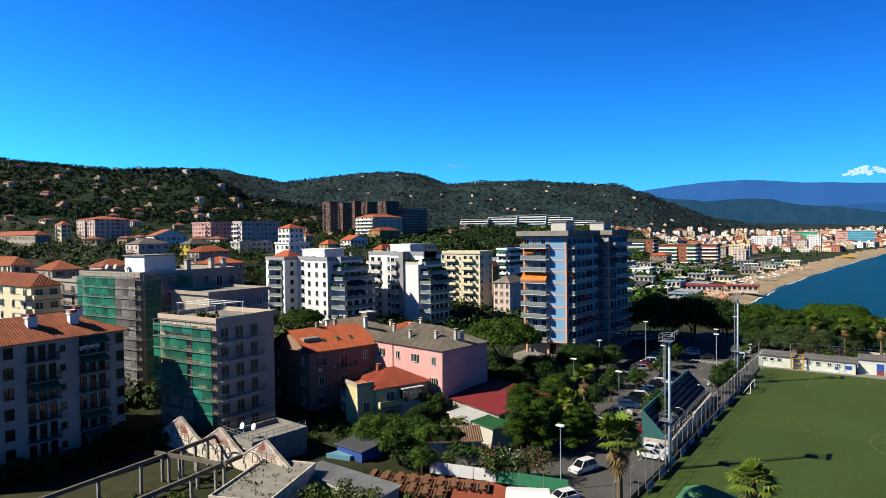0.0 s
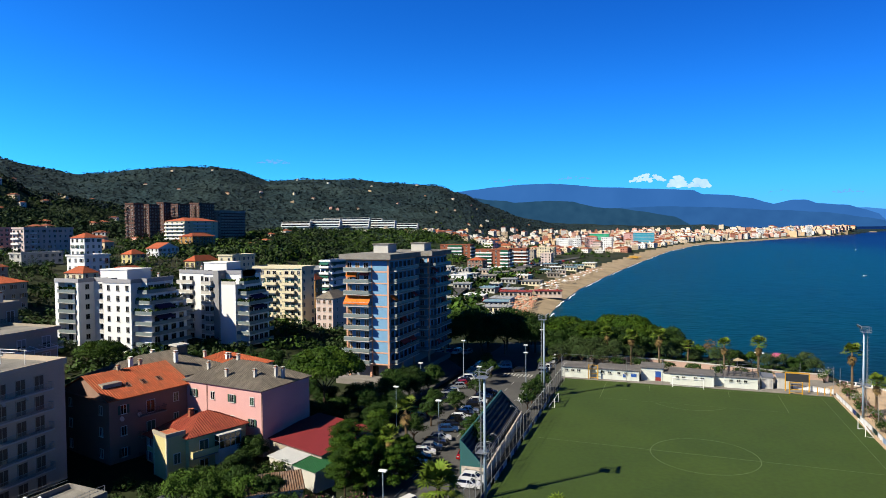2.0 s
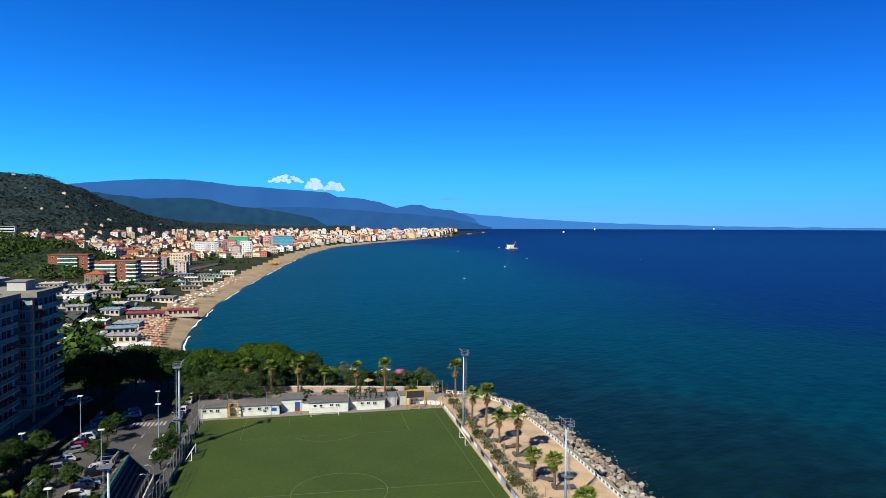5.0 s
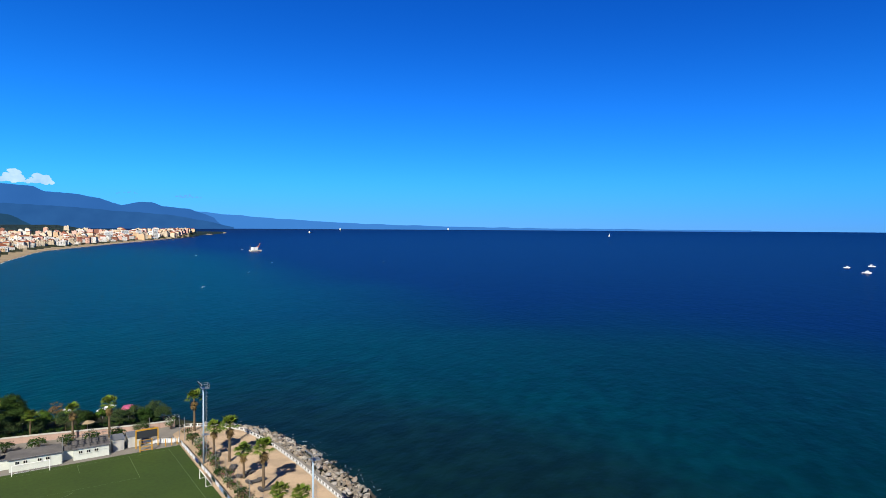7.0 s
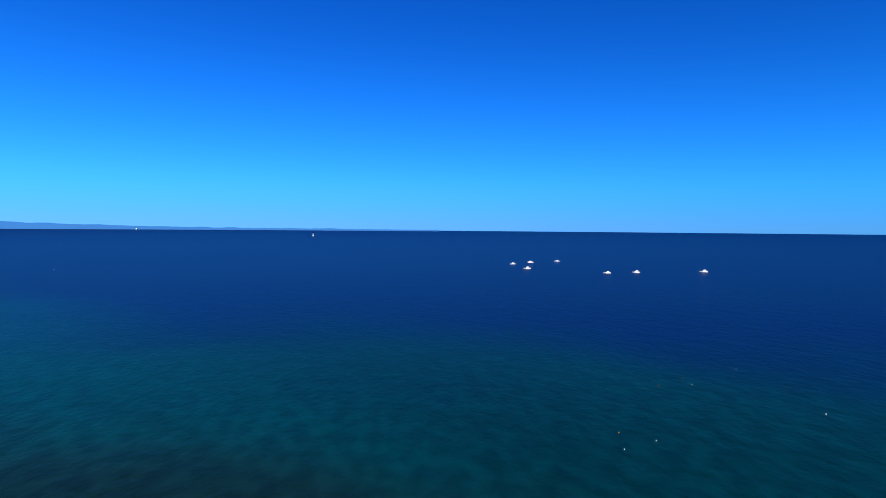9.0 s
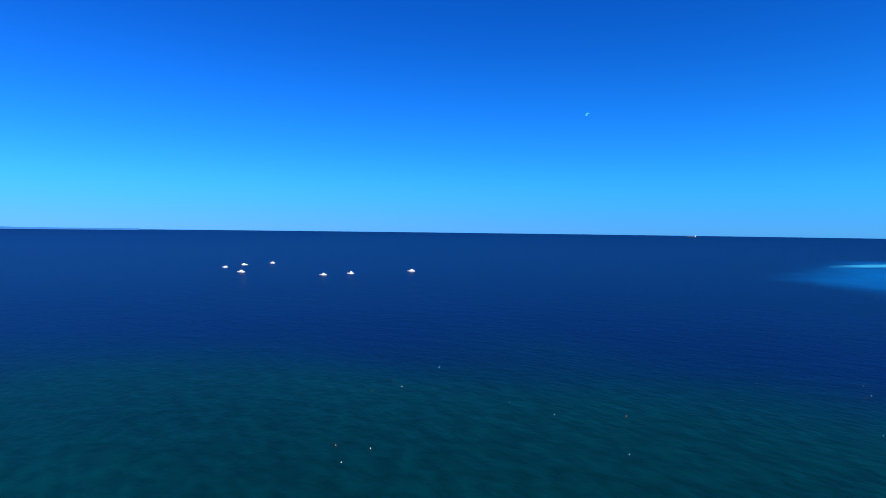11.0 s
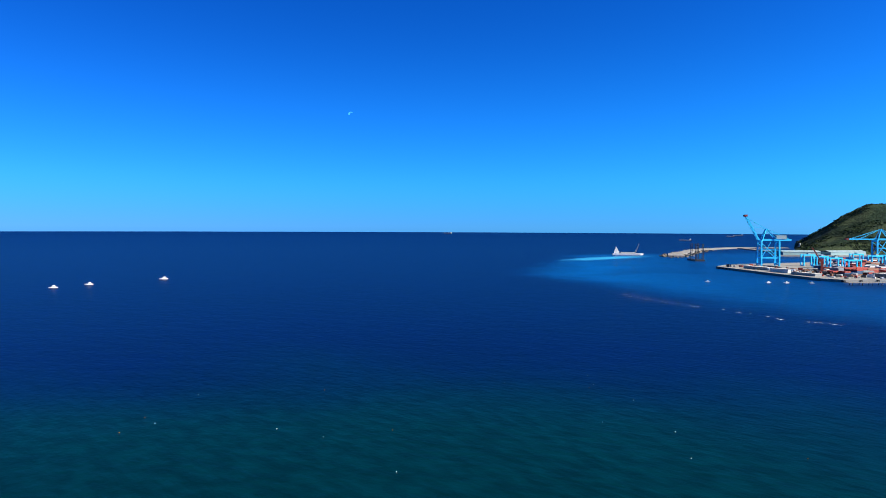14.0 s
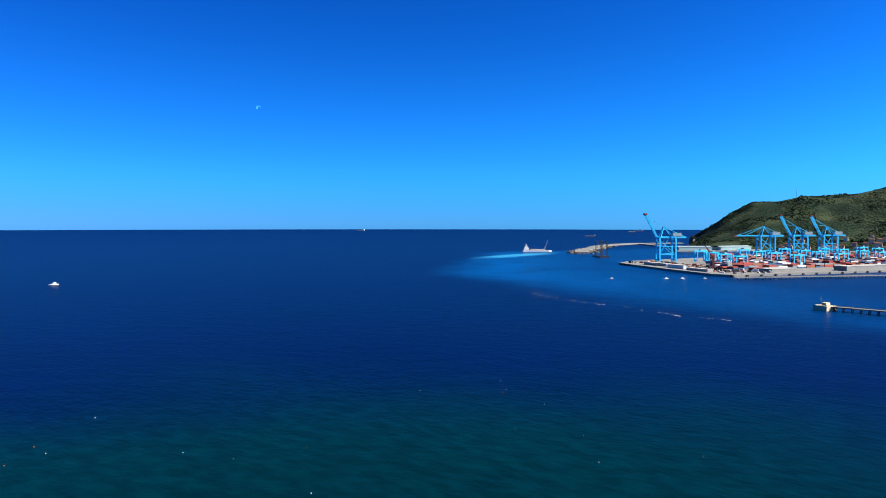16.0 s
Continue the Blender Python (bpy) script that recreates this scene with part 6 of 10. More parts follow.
house('house', 'low house with orange tiled roof', 'house', -213.7, 72.4, 12.6, 9.1, 17.5, 0, 11.8, W_CREAM, ('hip', 2.6), R_ORANGE, 4, 'www', 'bbwwb', seed=560, shutter=SHUT_BROWN)
house('house', 'ochre house with orange roof', 'house', -278.6, 142.0, 23.4, 7.1, 9.3, 0, 5.6, W_YELLOW, ('hip', 2.6), R_ORANGE, 2, 'ww', 'www', seed=580, shutter=SHUT_BROWN)
house('apartment_building', 'white apartment building with green awnings', 'apartment building', -155.4, 137.9, 5.9, 5.2, 18.2, 0, 20.3, W_WHITE, ('flat', 0.8), FLATROOF, 7, 'bb', 'bb', seed=897, shutter=SHUT_GREEN, bal='solid', rail=W_WHITE, awn=[GREEN_CLOTH], awn_p=0.8)
house('house', 'pale pink house with beige hip roof', 'house', -126.0, 89.0, 3.2, 7.3, 13.5, 0, 11.9, W_PALEPINK, ('hip', 2.6), R_GREY, 4, 'www', 'ww', seed=902, shutter=SHUT_BROWN, style='shut')
house('house', 'narrow orange rendered house with tiled roof', 'house', -156.0, 125.9, 6.0, 5.0, 6.0, 0, 12.9, W_OCHRE, ('hip', 2.6), R_ORANGE, 4, 'w', 'ww', seed=872, shutter=SHUT_GREEN)
house('apartment_building', 'red brick and white apartment block', 'apartment building', -192.0, 469.4, 12.4, 30.8, 14.0, 0, 12.8, W_REDBRICK, ('flat', 0.8), FLATROOF, 4, 'wbbw', 'bbbb', seed=1155, shutter=SHUT_GREEN, bal='solid', rail=W_WHITE, awn=[GREEN_CLOTH], awn_p=0.5)
house('apartment_building', 'red brick and white apartment block', 'apartment building', -141.7, 421.3, 4.3, 30.0, 14.0, 0, 17.8, W_REDBRICK, ('flat', 0.8), FLATROOF, 6, 'bbwb', 'bbbb', seed=1231, shutter=SHUT_GREEN, bal='solid', rail=W_WHITE, awn=[GREEN_CLOTH], awn_p=0.5)
house('apartment_building', 'red brick and white apartment block', 'apartment building', -146.2, 512.7, 3.3, 18.3, 14.0, 0, 16.7, W_REDBRICK, ('flat', 0.8), FLATROOF, 5, 'bb', 'bb', seed=1268, shutter=SHUT_GREEN, bal='solid', rail=W_WHITE)
house('house', 'red house with tiled hip roof', 'house', -155.2, 386.5, 5.6, 13.1, 14.0, 0, 9.2, W_BROWN, ('hip', 2.6), R_ORANGE, 3, 'wwww', 'wwww', seed=1179, shutter=SHUT_GREEN)
house('house', 'white two-storey house with roof terrace', 'house', -136.2, 285.6, 4.4, 11.4, 14.0, 0, 5.2, W_WHITE, ('flat', 0.8), FLATROOF, 2, 'ww', 'ww', seed=1149, shutter=SHUT_GREEN)
house('hotel', 'white hotel with balcony grid', 'hotel', -161.4, 1017.5, 1.9, 43.2, 14.0, 0, 20.4, W_WHITE, ('flat', 0.8), FLATROOF, 6, 'bwwwwwbbwwbw', 'bbbbbbbb', seed=1382, shutter=SHUT_GREY, bal='solid', rail=W_WHITE)
house('apartment_building', 'pink apartment building with terracotta hip roof', 'apartment building', -139.1, 1070.7, 1.7, 21.6, 14.0, 0, 22.5, W_PINK, ('hip', 2.6), R_TERRA, 7, 'bbwwww', 'wwww', seed=1418, shutter=SHUT_GREEN)
house('apartment_building', 'white apartment building with dark windows', 'apartment building', -104.7, 993.8, 1.4, 18.4, 14.0, 0, 22.4, W_WHITE, ('flat', 0.8), FLATROOF, 7, 'wwwww', 'wwww', seed=1452, shutter=SHUT_GREY)
house('house', 'pink seafront house with red roof', 'house', -118.7, 952.2, 1.5, 13.2, 14.0, 0, 17.0, W_PALEPINK, ('hip', 2.6), R_TERRA, 5, 'wwww', 'wbbw', seed=1428, shutter=SHUT_GREEN)
house('apartment_building', 'long pink seafront building', 'apartment building', -68.3, 1436.9, 1.6, 50.1, 14.0, 0, 25.4, W_PINK, ('hip', 2.6), R_TERRA, 5, 'wwwwbwwwbbwwwb', 'wwbw', seed=1528, shutter=SHUT_GREEN)
house('house', 'long cream low building', 'house', -155.4, 725.0, 1.6, 23.6, 14.0, 0, 13.6, W_CREAM, ('flat', 0.8), FLATROOF, 4, 'wwwwwbb', 'wwww', seed=1326, shutter=SHUT_GREY)
house('house', 'low cream building with flat roof', 'house', -157.0, 602.4, 2.3, 14.9, 14.0, 0, 13.3, W_BEIGE, ('flat', 0.8), FLATROOF, 4, 'bwww', 'wbww', seed=1284, shutter=SHUT_GREY)
house('house', 'low cream seafront building beside the road', 'house', -130.8, 566.8, 2.1, 11.5, 14.0, 0, 11.1, W_PALEPINK, ('flat', 0.8), FLATROOF, 4, 'www', 'wbww', seed=1320, shutter=SHUT_GREY)

# ---- trees and shrubs ----
def leafball(s, rng, c, rx, rz, n, size, mi=0, flat=0.0):
    """A clump of leaf blades over a lumpy ball."""
    for _ in range(n):
        while True:
            d = Vector((rng.gauss(0, 1), rng.gauss(0, 1), rng.gauss(0, 1)))
            if d.length > 0.1:
                d.normalize()
                break
        if d.z < -0.35:
            d.z *= -0.6
        k = rng.uniform(0.72, 1.08)
        p = Vector((c[0] + d.x * rx * k, c[1] + d.y * rx * k, c[2] + d.z * rz * k))
        nr = (Vector((d.x, d.y, d.z * (1.0 + flat))) + Vector((rng.uniform(-0.6, 0.6), rng.uniform(-0.6, 0.6), rng.uniform(-0.3, 0.7)))).normalized()
        t = nr.cross(Vector((rng.uniform(-1, 1), rng.uniform(-1, 1), rng.uniform(-1, 1)))).normalized()
        b = nr.cross(t)
        w = size * rng.uniform(0.6, 1.3)
        s.face([p - t * w, p - b * w * 0.6, p + t * w, p + b * w * 0.6], mi)

def trunk(s, rng, h, r, limbs, spread, top, lean=0.0):
    p = Vector((0, 0, -0.5))
    q = Vector((lean, lean * 0.5, h))
    s.tube(p, q, r, r * 0.6, seg=7)
    for i in range(limbs):
        a = 6.283 * i / limbs + rng.uniform(-0.4, 0.4)
        m = q + Vector((math.cos(a), math.sin(a), 0)) * spread * rng.uniform(0.35, 0.7) + Vector((0, 0, (top - h) * rng.uniform(0.35, 0.7)))
        s.tube(q - Vector((0, 0, rng.uniform(0, h * 0.3))), m, r * 0.45, r * 0.12, seg=5)

def tree_kind(name, label, seed, h, r, leaf, leaves, clump, dense, kind):
    """A standing pattern tree: its trunk and crown."""
    rng = random.Random(seed)
    root = thing(name, label, "tree")
    t, c = Shape(), Shape()
    if kind == "umbrella":
        trunk(t, rng, h * 0.42, 0.32, 7, r, h * 0.8)
        for i in range(clump):
            a, k = rng.uniform(0, 6.28), math.sqrt(rng.random())
            x, y = math.cos(a) * r * k * 0.86, math.sin(a) * r * k * 0.86
            top = math.sqrt(max(0, 1 - k * k))
            z = h * 0.66 + h * 0.25 * top * rng.uniform(0.2, 1.0)
            leafball(c, rng, (x, y, z), r * 0.22, r * 0.17, dense, leaves, 0, 0.3)
    elif kind == "pine":
        trunk(t, rng, h * 0.4, 0.25, 8, r, h * 0.8)
        for i in range(clump):
            k = rng.random()
            z = h * (0.22 + 0.74 * k)
            rr = r * (1.05 - 0.75 * k) * rng.uniform(0.35, 1.05)
            a = rng.uniform(0, 6.28)
            leafball(c, rng, (math.cos(a) * rr, math.sin(a) * rr, z), r * rng.uniform(0.18, 0.3), r * 0.16, dense, leaves, 0, 0.4)
    elif kind == "cypress":
        t.tube((0, 0, -0.5), (0, 0, h * 0.5), 0.2, 0.1, seg=6)
        for i in range(clump):
            k = i / clump
            rr = r * math.sin(math.pi * min(0.97, 0.12 + 0.88 * k)) ** 0.6
            a = i * 2.4
            leafball(c, rng, (math.cos(a) * rr * 0.4, math.sin(a) * rr * 0.4, h * (0.04 + 0.92 * k)), rr * 0.62, h * 0.06, dense, leaves)
    else:
        trunk(t, rng, h * 0.32, 0.22, 6, r, h * 0.7)
        for i in range(clump):
            a, e = rng.uniform(0, 6.28), rng.uniform(-0.55, 1.0)
            k = rng.uniform(0.45, 0.92)
            f = math.sqrt(max(0.05, 1 - e * e))
            leafball(c, rng, (math.cos(a) * r * f * k, math.sin(a) * r * f * k, h * 0.56 + h * 0.38 * e * k), r * rng.uniform(0.24, 0.4), r * rng.uniform(0.2, 0.34), dense, leaves)
    part("trunk", t, BARK, root)
    part("crown", c, leaf, root)
    root.location = (0, 0, -60)
    return root

def palm_kind(name, label, seed, h, skirt=True):
    """Fan palm: trunk, skirt of dry leaves, head of folded fans."""
    rng = random.Random(seed)
    root = thing(name, label, "palm tree")
    t = Shape()
    lean = rng.uniform(-0.3, 0.3)
    pts = [Vector((lean * (i / 7) ** 2, 0, -0.4 + (h + 0.4) * i / 7)) for i in range(8)]
    for i, (a, b) in enumerate(zip(pts, pts[1:])):
        t.tube(a, b, 0.34 - i * 0.022, 0.30 - i * 0.018, seg=8, cap=i == 6)
    part("trunk", t, PALMBARK, root)
    def frond(s, base, a, e, ln, fan, mi=0):
        d = Vector((math.cos(a) * math.cos(e), math.sin(a) * math.cos(e), math.sin(e)))
        side = Vector((-math.sin(a), math.cos(a), 0))
        up = side.cross(d) * -1
        m = base + d * ln * 0.5
        s.beam(base, m, 0.05, 0.04, mi)
        for j in range(fan):
            f = (j / (fan - 1) - 0.5) * 2.5
            dd = (d * math.cos(f) + side * math.sin(f)).normalized()
            droop = Vector((0, 0, -0.16 * ln * (0.5 + abs(f) * 0.4)))
            mid = m + dd * ln * 0.32
            tip = m + dd * ln * 0.58 + droop
            wv = (side * math.cos(f) - d * math.sin(f)) * (0.075 * ln / 1.6)
            s.face([m - wv * 0.3, mid - wv, mid + wv, m + wv * 0.3], mi)
            s.face([mid - wv, tip, mid + wv], mi)
    head = pts[-1]
    c = Shape()
    for i in range(34):
        frond(c, head + Vector((0, 0, rng.uniform(-0.2, 0.3))), i * 2.4 + rng.uniform(-0.2, 0.2), rng.uniform(-0.35, 1.35), rng.uniform(2.0, 2.75), 9)
    part("crown", c, LEAF_PALM, root, "green fan fronds")
    if skirt:
        c = Shape()
        for i in range(26):
            frond(c, head + Vector((0, 0, rng.uniform(-1.6, -0.1))), rng.uniform(0, 6.28), rng.uniform(-1.45, -0.7), rng.uniform(1.3, 1.8), 7)
        part("dry_skirt", c, DRYFROND, root, "hanging dry brown fronds")
    root.location = (0, 0, -60)
    return root

def shrub_kind(name, label, seed, r, h, leaf, flower=None, n=10, dense=26, size=0.16):
    rng = random.Random(seed)
    root = thing(name, label, "shrub")
    s = Shape()
    for i in range(5):
        a = rng.uniform(0, 6.28)
        s.tube((0, 0, -0.3), (math.cos(a) * r * 0.4, math.sin(a) * r * 0.4, h * 0.6), 0.06, 0.03, seg=5)
    part("stem", s, BARK, root)
    s = Shape()
    f = Shape()
    for i in range(n):
        a, k = rng.uniform(0, 6.28), math.sqrt(rng.random()) * 0.75
        c = (math.cos(a) * r * k, math.sin(a) * r * k, h * rng.uniform(0.35, 0.78))
        leafball(s, rng, c, r * 0.42, h * 0.26, dense, size)
        if flower:
            leafball(f, rng, (c[0], c[1], c[2] + h * 0.05), r * 0.44, h * 0.27, dense // 2, size * 0.8)
    part("crown", s, leaf, root)
    if flower:
        part("flowers", f, flower, root, "clusters of blossom")
    root.location = (0, 0, -60)
    return root

def plant(kind, x, y, z=None, k=1.0, turn=None, label="", group=""):
    z = ground(x, y, False) if z is None else z
    rng = random.Random(int(x * 31 + y * 17))
    m = pose(x, y, z, 0, 0, rng.uniform(0, 360) if turn is None else turn)
    ob = copy_thing(kind, m)
    ob.scale = (k, k, k * rng.uniform(0.92, 1.08))
    return tagged(ob, label, "", group)

def dismiss(kinds):
    for root in kinds:
        for o in (*root.children_recursive, root):
            bpy.data.objects.remove(o)

UMBRELLA = tree_kind("umbrella_pine", "umbrella pine with broad dense green crown", 1, 13, 7.8, LEAF_PINE, 0.24, 190, 170, "umbrella")
PINE_A = tree_kind("pine_tree", "shaggy green pine tree with clumped branches", 2, 10.5, 4.6, LEAF_PINE, 0.15, 62, 240, "pine")
PINE_B = tree_kind("pine_tree", "shaggy green pine tree with clumped branches", 3, 9.6, 4.2, LEAF_PINE, 0.15, 58, 240, "pine")
OAK_A = tree_kind("evergreen_tree", "dark evergreen tree with dense rounded crown", 4, 10, 4.8, LEAF_DARK, 0.18, 76, 190, "round")
OAK_B = tree_kind("evergreen_tree", "dark evergreen tree with dense rounded crown", 5, 9, 4.2, LEAF_DARK, 0.18, 68, 190, "round")
BROAD_A = tree_kind("leafy_tree", "mid-green leafy tree with uneven crown", 6, 8, 3.6, LEAF_MID, 0.17, 56, 100, "round")
BROAD_B = tree_kind("leafy_tree", "mid-green leafy tree with uneven crown", 7, 6, 2.6, LEAF_MID, 0.15, 44, 90, "round")
STREET = tree_kind("street_tree", "small dark street tree in the car park", 8, 5.2, 2.3, LEAF_DARK, 0.14, 40, 80, "round")
ROUNDPINE = tree_kind("umbrella_pine", "stone pine with domed bright green crown", 9, 10.5, 5.2, LEAF_PINE, 0.20, 120, 150, "umbrella")
TAMARISK = tree_kind("tamarisk", "feathery grey-green tamarisk tree", 10, 6.5, 3.4, LEAF_OLIVE, 0.13, 60, 90, "round")
RUSTY = tree_kind("dry_tree", "thin tree with rusty brown crown", 11, 8, 2.4, DRYFROND, 0.2, 30, 30, "round")
CYPRESS = tree_kind("cypress", "tall narrow dark cypress tree", 12, 13, 1.6, LEAF_DARK, 0.3, 26, 34, "cypress")
PALM_A = palm_kind("fan_palm", "tall fan palm with green head and dry skirt", 13, 8.2)
PALM_B = palm_kind("fan_palm", "fan palm with green head and dry skirt", 14, 6.6)
PALM_C = palm_kind("fan_palm", "slender fan palm with green head", 15, 7.2, False)
OLE_PINK = shrub_kind("oleander", "oleander shrub with dusty pink flowers", 16, 1.9, 3.6, LEAF_MID, FLOWER_PINK, 14)
OLE_WHITE = shrub_kind("oleander", "oleander shrub with white flowers", 17, 1.8, 3.4, LEAF_MID, FLOWER_WHITE, 14)
BUSH = shrub_kind("bush", "dense dark green rounded bush", 18, 2.2, 2.8, LEAF_DARK, None, 16, 30, 0.2)
BUSH_L = shrub_kind("bush", "bright yellow-green leafy bush", 19, 2.2, 2.6, LEAF_LIGHT, None, 16, 34, 0.18)
KINDS = [UMBRELLA, PINE_A, PINE_B, OAK_A, OAK_B, BROAD_A, BROAD_B, STREET, ROUNDPINE, TAMARISK, RUSTY, CYPRESS, PALM_A, PALM_B, PALM_C, OLE_PINK, OLE_WHITE, BUSH, BUSH_L]

# between the pink house, the tower and the street
plant(UMBRELLA, -75.8, -2.5, 1.0, 1.1)
plant(UMBRELLA, -140, -2, 4.0, 0.8)
for x, y, k in ((-76, -8.5, 0.75), (-70, -7, 0.9), (-66, -1.5, 1.0), (-63.5, 15, 0.95), (-65, 6, 0.9), (-84, 4, 0.8), (-61.8, 23, 0.8), (-62, -9, 0.7), (-88, -6, 0.7), (-66, 12, 1.0), (-72, -12, 0.8), (-68.5, -12, 0.75), (-78, 2, 0.8), (-70, 2, 0.95), (-60.5, 1, 0.8), (-61.5, -5, 0.8), (-63, 30, 0.8), (-65, 19, 0.95), (-82, -10, 0.7), (-92, 2, 0.8), (-96, 10, 0.8), (-104, 14, 0.9), (-110, 28, 0.9)):
    plant(OAK_A if (x + y) % 2 < 1 else OAK_B, x, y, 0.6, k * 0.78)
for x, y, k in ((-54, -33.5, 0.85), (-50, -33, 0.95), (-46.5, -31, 0.8), (-58, -24, 0.75), (-52, -25.5, 0.9), (-48, -24, 0.7), (-55.5, -18, 0.8), (-57, -29, 0.8), (-46, -27, 0.75), (-52, -37, 0.75)):
    plant(PINE_A if x < -51 else PINE_B, x, y, 0.3, k * 0.95)
plant(PALM_A, -50.2, -17.5, 0.2, 1.05)
plant(PALM_A, -48.6, -28, 0.2, 0.8)
plant(PALM_A, -30.4, -53.8, 0.1, 1.3)
plant(PALM_B, -17.6, -48.2, 0.0, 1.15)
for x, y, kd in ((-51, -47.5, OLE_PINK), (-48.2, -46.2, OLE_WHITE), (-44.8, -44.6, OLE_PINK), (-46.4, -45.2, OLE_PINK), (-49.8, -46.8, BUSH)):
    plant(kd, x, y, 0.3, 1.25)
for x, y, kd, k in ((-72, -49, BROAD_A, 0.75), (-68.5, -47.5, BROAD_B, 0.9), (-66, -46, BROAD_B, 0.8), (-73, -31, OAK_B, 0.6), (-75, -46.5, BROAD_B, 0.8), (-64.5, -43, BUSH, 1.1), (-67.5, -28.5, BUSH, 0.9), (-66, -35, BUSH_L, 1.3), (-63, -38.5, BUSH_L, 1.2),
                     (-69.5, -42, BROAD_B, 0.7), (-85, -47, BUSH, 0.9), (-61, -49.5, BUSH, 1.1), (-63, -47.5, BUSH, 0.9), (-58.6, -46.8, BUSH_L, 0.8), (-60, -67, BUSH_L, 1.5), (-63.2, -68.5, BUSH_L, 1.3), (-56.8, -66.4, BUSH_L, 1.3), (-52.5, -63, BUSH_L, 1.0), (-50, -62, BUSH_L, 0.9),
                     (-82, -80, BUSH_L, 0.8), (-79, -77, BUSH_L, 0.7), (-85, -83, BUSH, 0.7), (-76, -72.5, BUSH_L, 0.6), (-73.5, -77, BUSH_L, 0.6),
                     (-72.5, -44.5, OAK_B, 0.62), (-69.5, -45.5, BROAD_A, 0.72), (-66.5, -44, OAK_B, 0.6), (-63.5, -45.5, BROAD_A, 0.66), (-61, -43, OAK_B, 0.55), (-66.5, -50, BROAD_B, 0.9), (-63.5, -51, BUSH, 1.2), (-60, -51.5, BROAD_B, 0.75), (-70.5, -38.5, OAK_B, 0.6), (-67.5, -37.5, BUSH, 1.3), (-64.5, -32, BUSH, 1.2), (-76, -49, BUSH, 1.1), (-79.5, -47.5, BUSH, 0.9), (-82, -52, BUSH, 0.9), (-90, -50, BUSH, 1.0), (-74, -40, BUSH, 1.2), (-57, -44, BUSH, 1.2)):
    plant(kd, x, y, 0.2, k)
# bushes added to darken the yard strip that lies in deep shade
yard = random.Random(77)
for i in range(44):
    plant((BUSH, BUSH, OAK_B)[i % 3], yard.uniform(-107, -99.5), -98 + i * 0.85, 0.2, (0.9, 0.7, 0.4)[i % 3] * yard.uniform(0.7, 1.2))
# car park
for x, y, k in ((-52.3, 46, 1.0), (-50, 25, 1.0), (-50.3, 10, 1.1), (-40.4, 3.6, 1.0), (-56, 11.5, 1.0), (-52.4, 0.5, 1.1), (-41.4, -5, 1.0), (-38.4, -14, 1.25), (-55.5, 54, 1.0), (-51.5, -11, 1.1), (-36.2, 23.7, 1.1), (-36.4, 28.5, 1.0), (-36, 18, 0.9), (-52, 38, 1.1), (-35.8, 36, 0.9), (-40.6, 10, 0.8)):
    plant(STREET, x, y, 0.06, k, label="small dark street tree in the car park", group="car park trees")
# trees screening the beach
for x, y, kd, k in ((-64, 84, OAK_A, 1.2), (-58, 86, OAK_A, 1.2), (-51, 88, OAK_A, 1.15), (-70, 80, OAK_A, 1.25), (-76, 78, OAK_A, 1.2), (-82, 74, OAK_B, 1.2), (-60, 95, BROAD_A, 1.3), (-52, 97, BROAD_A, 1.25), (-45, 93, OAK_B, 1.1), (-39, 92, ROUNDPINE, 0.95), (-33, 96, BROAD_A, 1.1), (-28, 90, OAK_B, 0.8),
                     (-24, 96, ROUNDPINE, 1.0), (-18, 93, ROUNDPINE, 1.05), (-12, 96, OAK_B, 0.9), (-9, 91, RUSTY, 1.05), (-7, 93, OAK_A, 0.85), (-15.5, 97, RUSTY, 1.2), (-3, 90, OAK_B, 0.55), (2, 89, BROAD_B, 0.8), (5, 90, RUSTY, 0.75), (10, 84, TAMARISK, 0.7), (16, 82, BROAD_B, 0.7), (24, 80, TAMARISK, 0.75), (29, 77, TAMARISK, 0.85), (31, 75, TAMARISK, 0.7),
                     (-34, 76, TAMARISK, 1.2), (-28, 75, TAMARISK, 1.25), (-22, 74, TAMARISK, 1.1), (-16, 76, TAMARISK, 0.9), (-31, 70, TAMARISK, 0.9), (-25, 70, TAMARISK, 0.9),
                     (-48, 84, OAK_A, 1.0), (-42, 86, ROUNDPINE, 0.9), (-36, 88, OAK_A, 0.9), (-30, 87, ROUNDPINE, 0.95), (-26, 85, OAK_A, 0.85), (-20, 87, OAK_A, 0.9), (-14, 88, ROUNDPINE, 0.9), (-9, 85, OAK_B, 0.85), (-4, 84, OAK_B, 0.7), (2, 83, BROAD_A, 0.6), (7, 82, TAMARISK, 0.8), (12, 80, OAK_B, 0.55), (20, 78, TAMARISK, 0.8), (26, 75, OAK_B, 0.5),
                     (-40, 79, OAK_B, 0.85), (-35, 82, OAK_B, 0.8), (-29, 81, BROAD_A, 0.8), (-19, 81, OAK_B, 0.75), (-12, 82, OAK_B, 0.7), (-6, 80, TAMARISK, 0.9), (0, 79, TAMARISK, 0.8), (-38, 71, TAMARISK, 0.9), (-21, 69, BUSH, 1.2), (-14, 70, BUSH, 1.2), (-7, 69, BUSH, 1.1), (0, 68, BUSH, 1.1), (6, 67, BUSH, 1.0), (12, 67, BUSH, 1.0), (18, 66, BUSH, 1.0), (24, 66, TAMARISK, 0.6), (-57, 79, OAK_A, 1.1), (-50, 80, OAK_A, 1.0), (-64, 76, OAK_B, 1.1)):
    plant(kd, x, y, 0.0, k * (1.18 if x < -2 and y > 78 else 1.05))
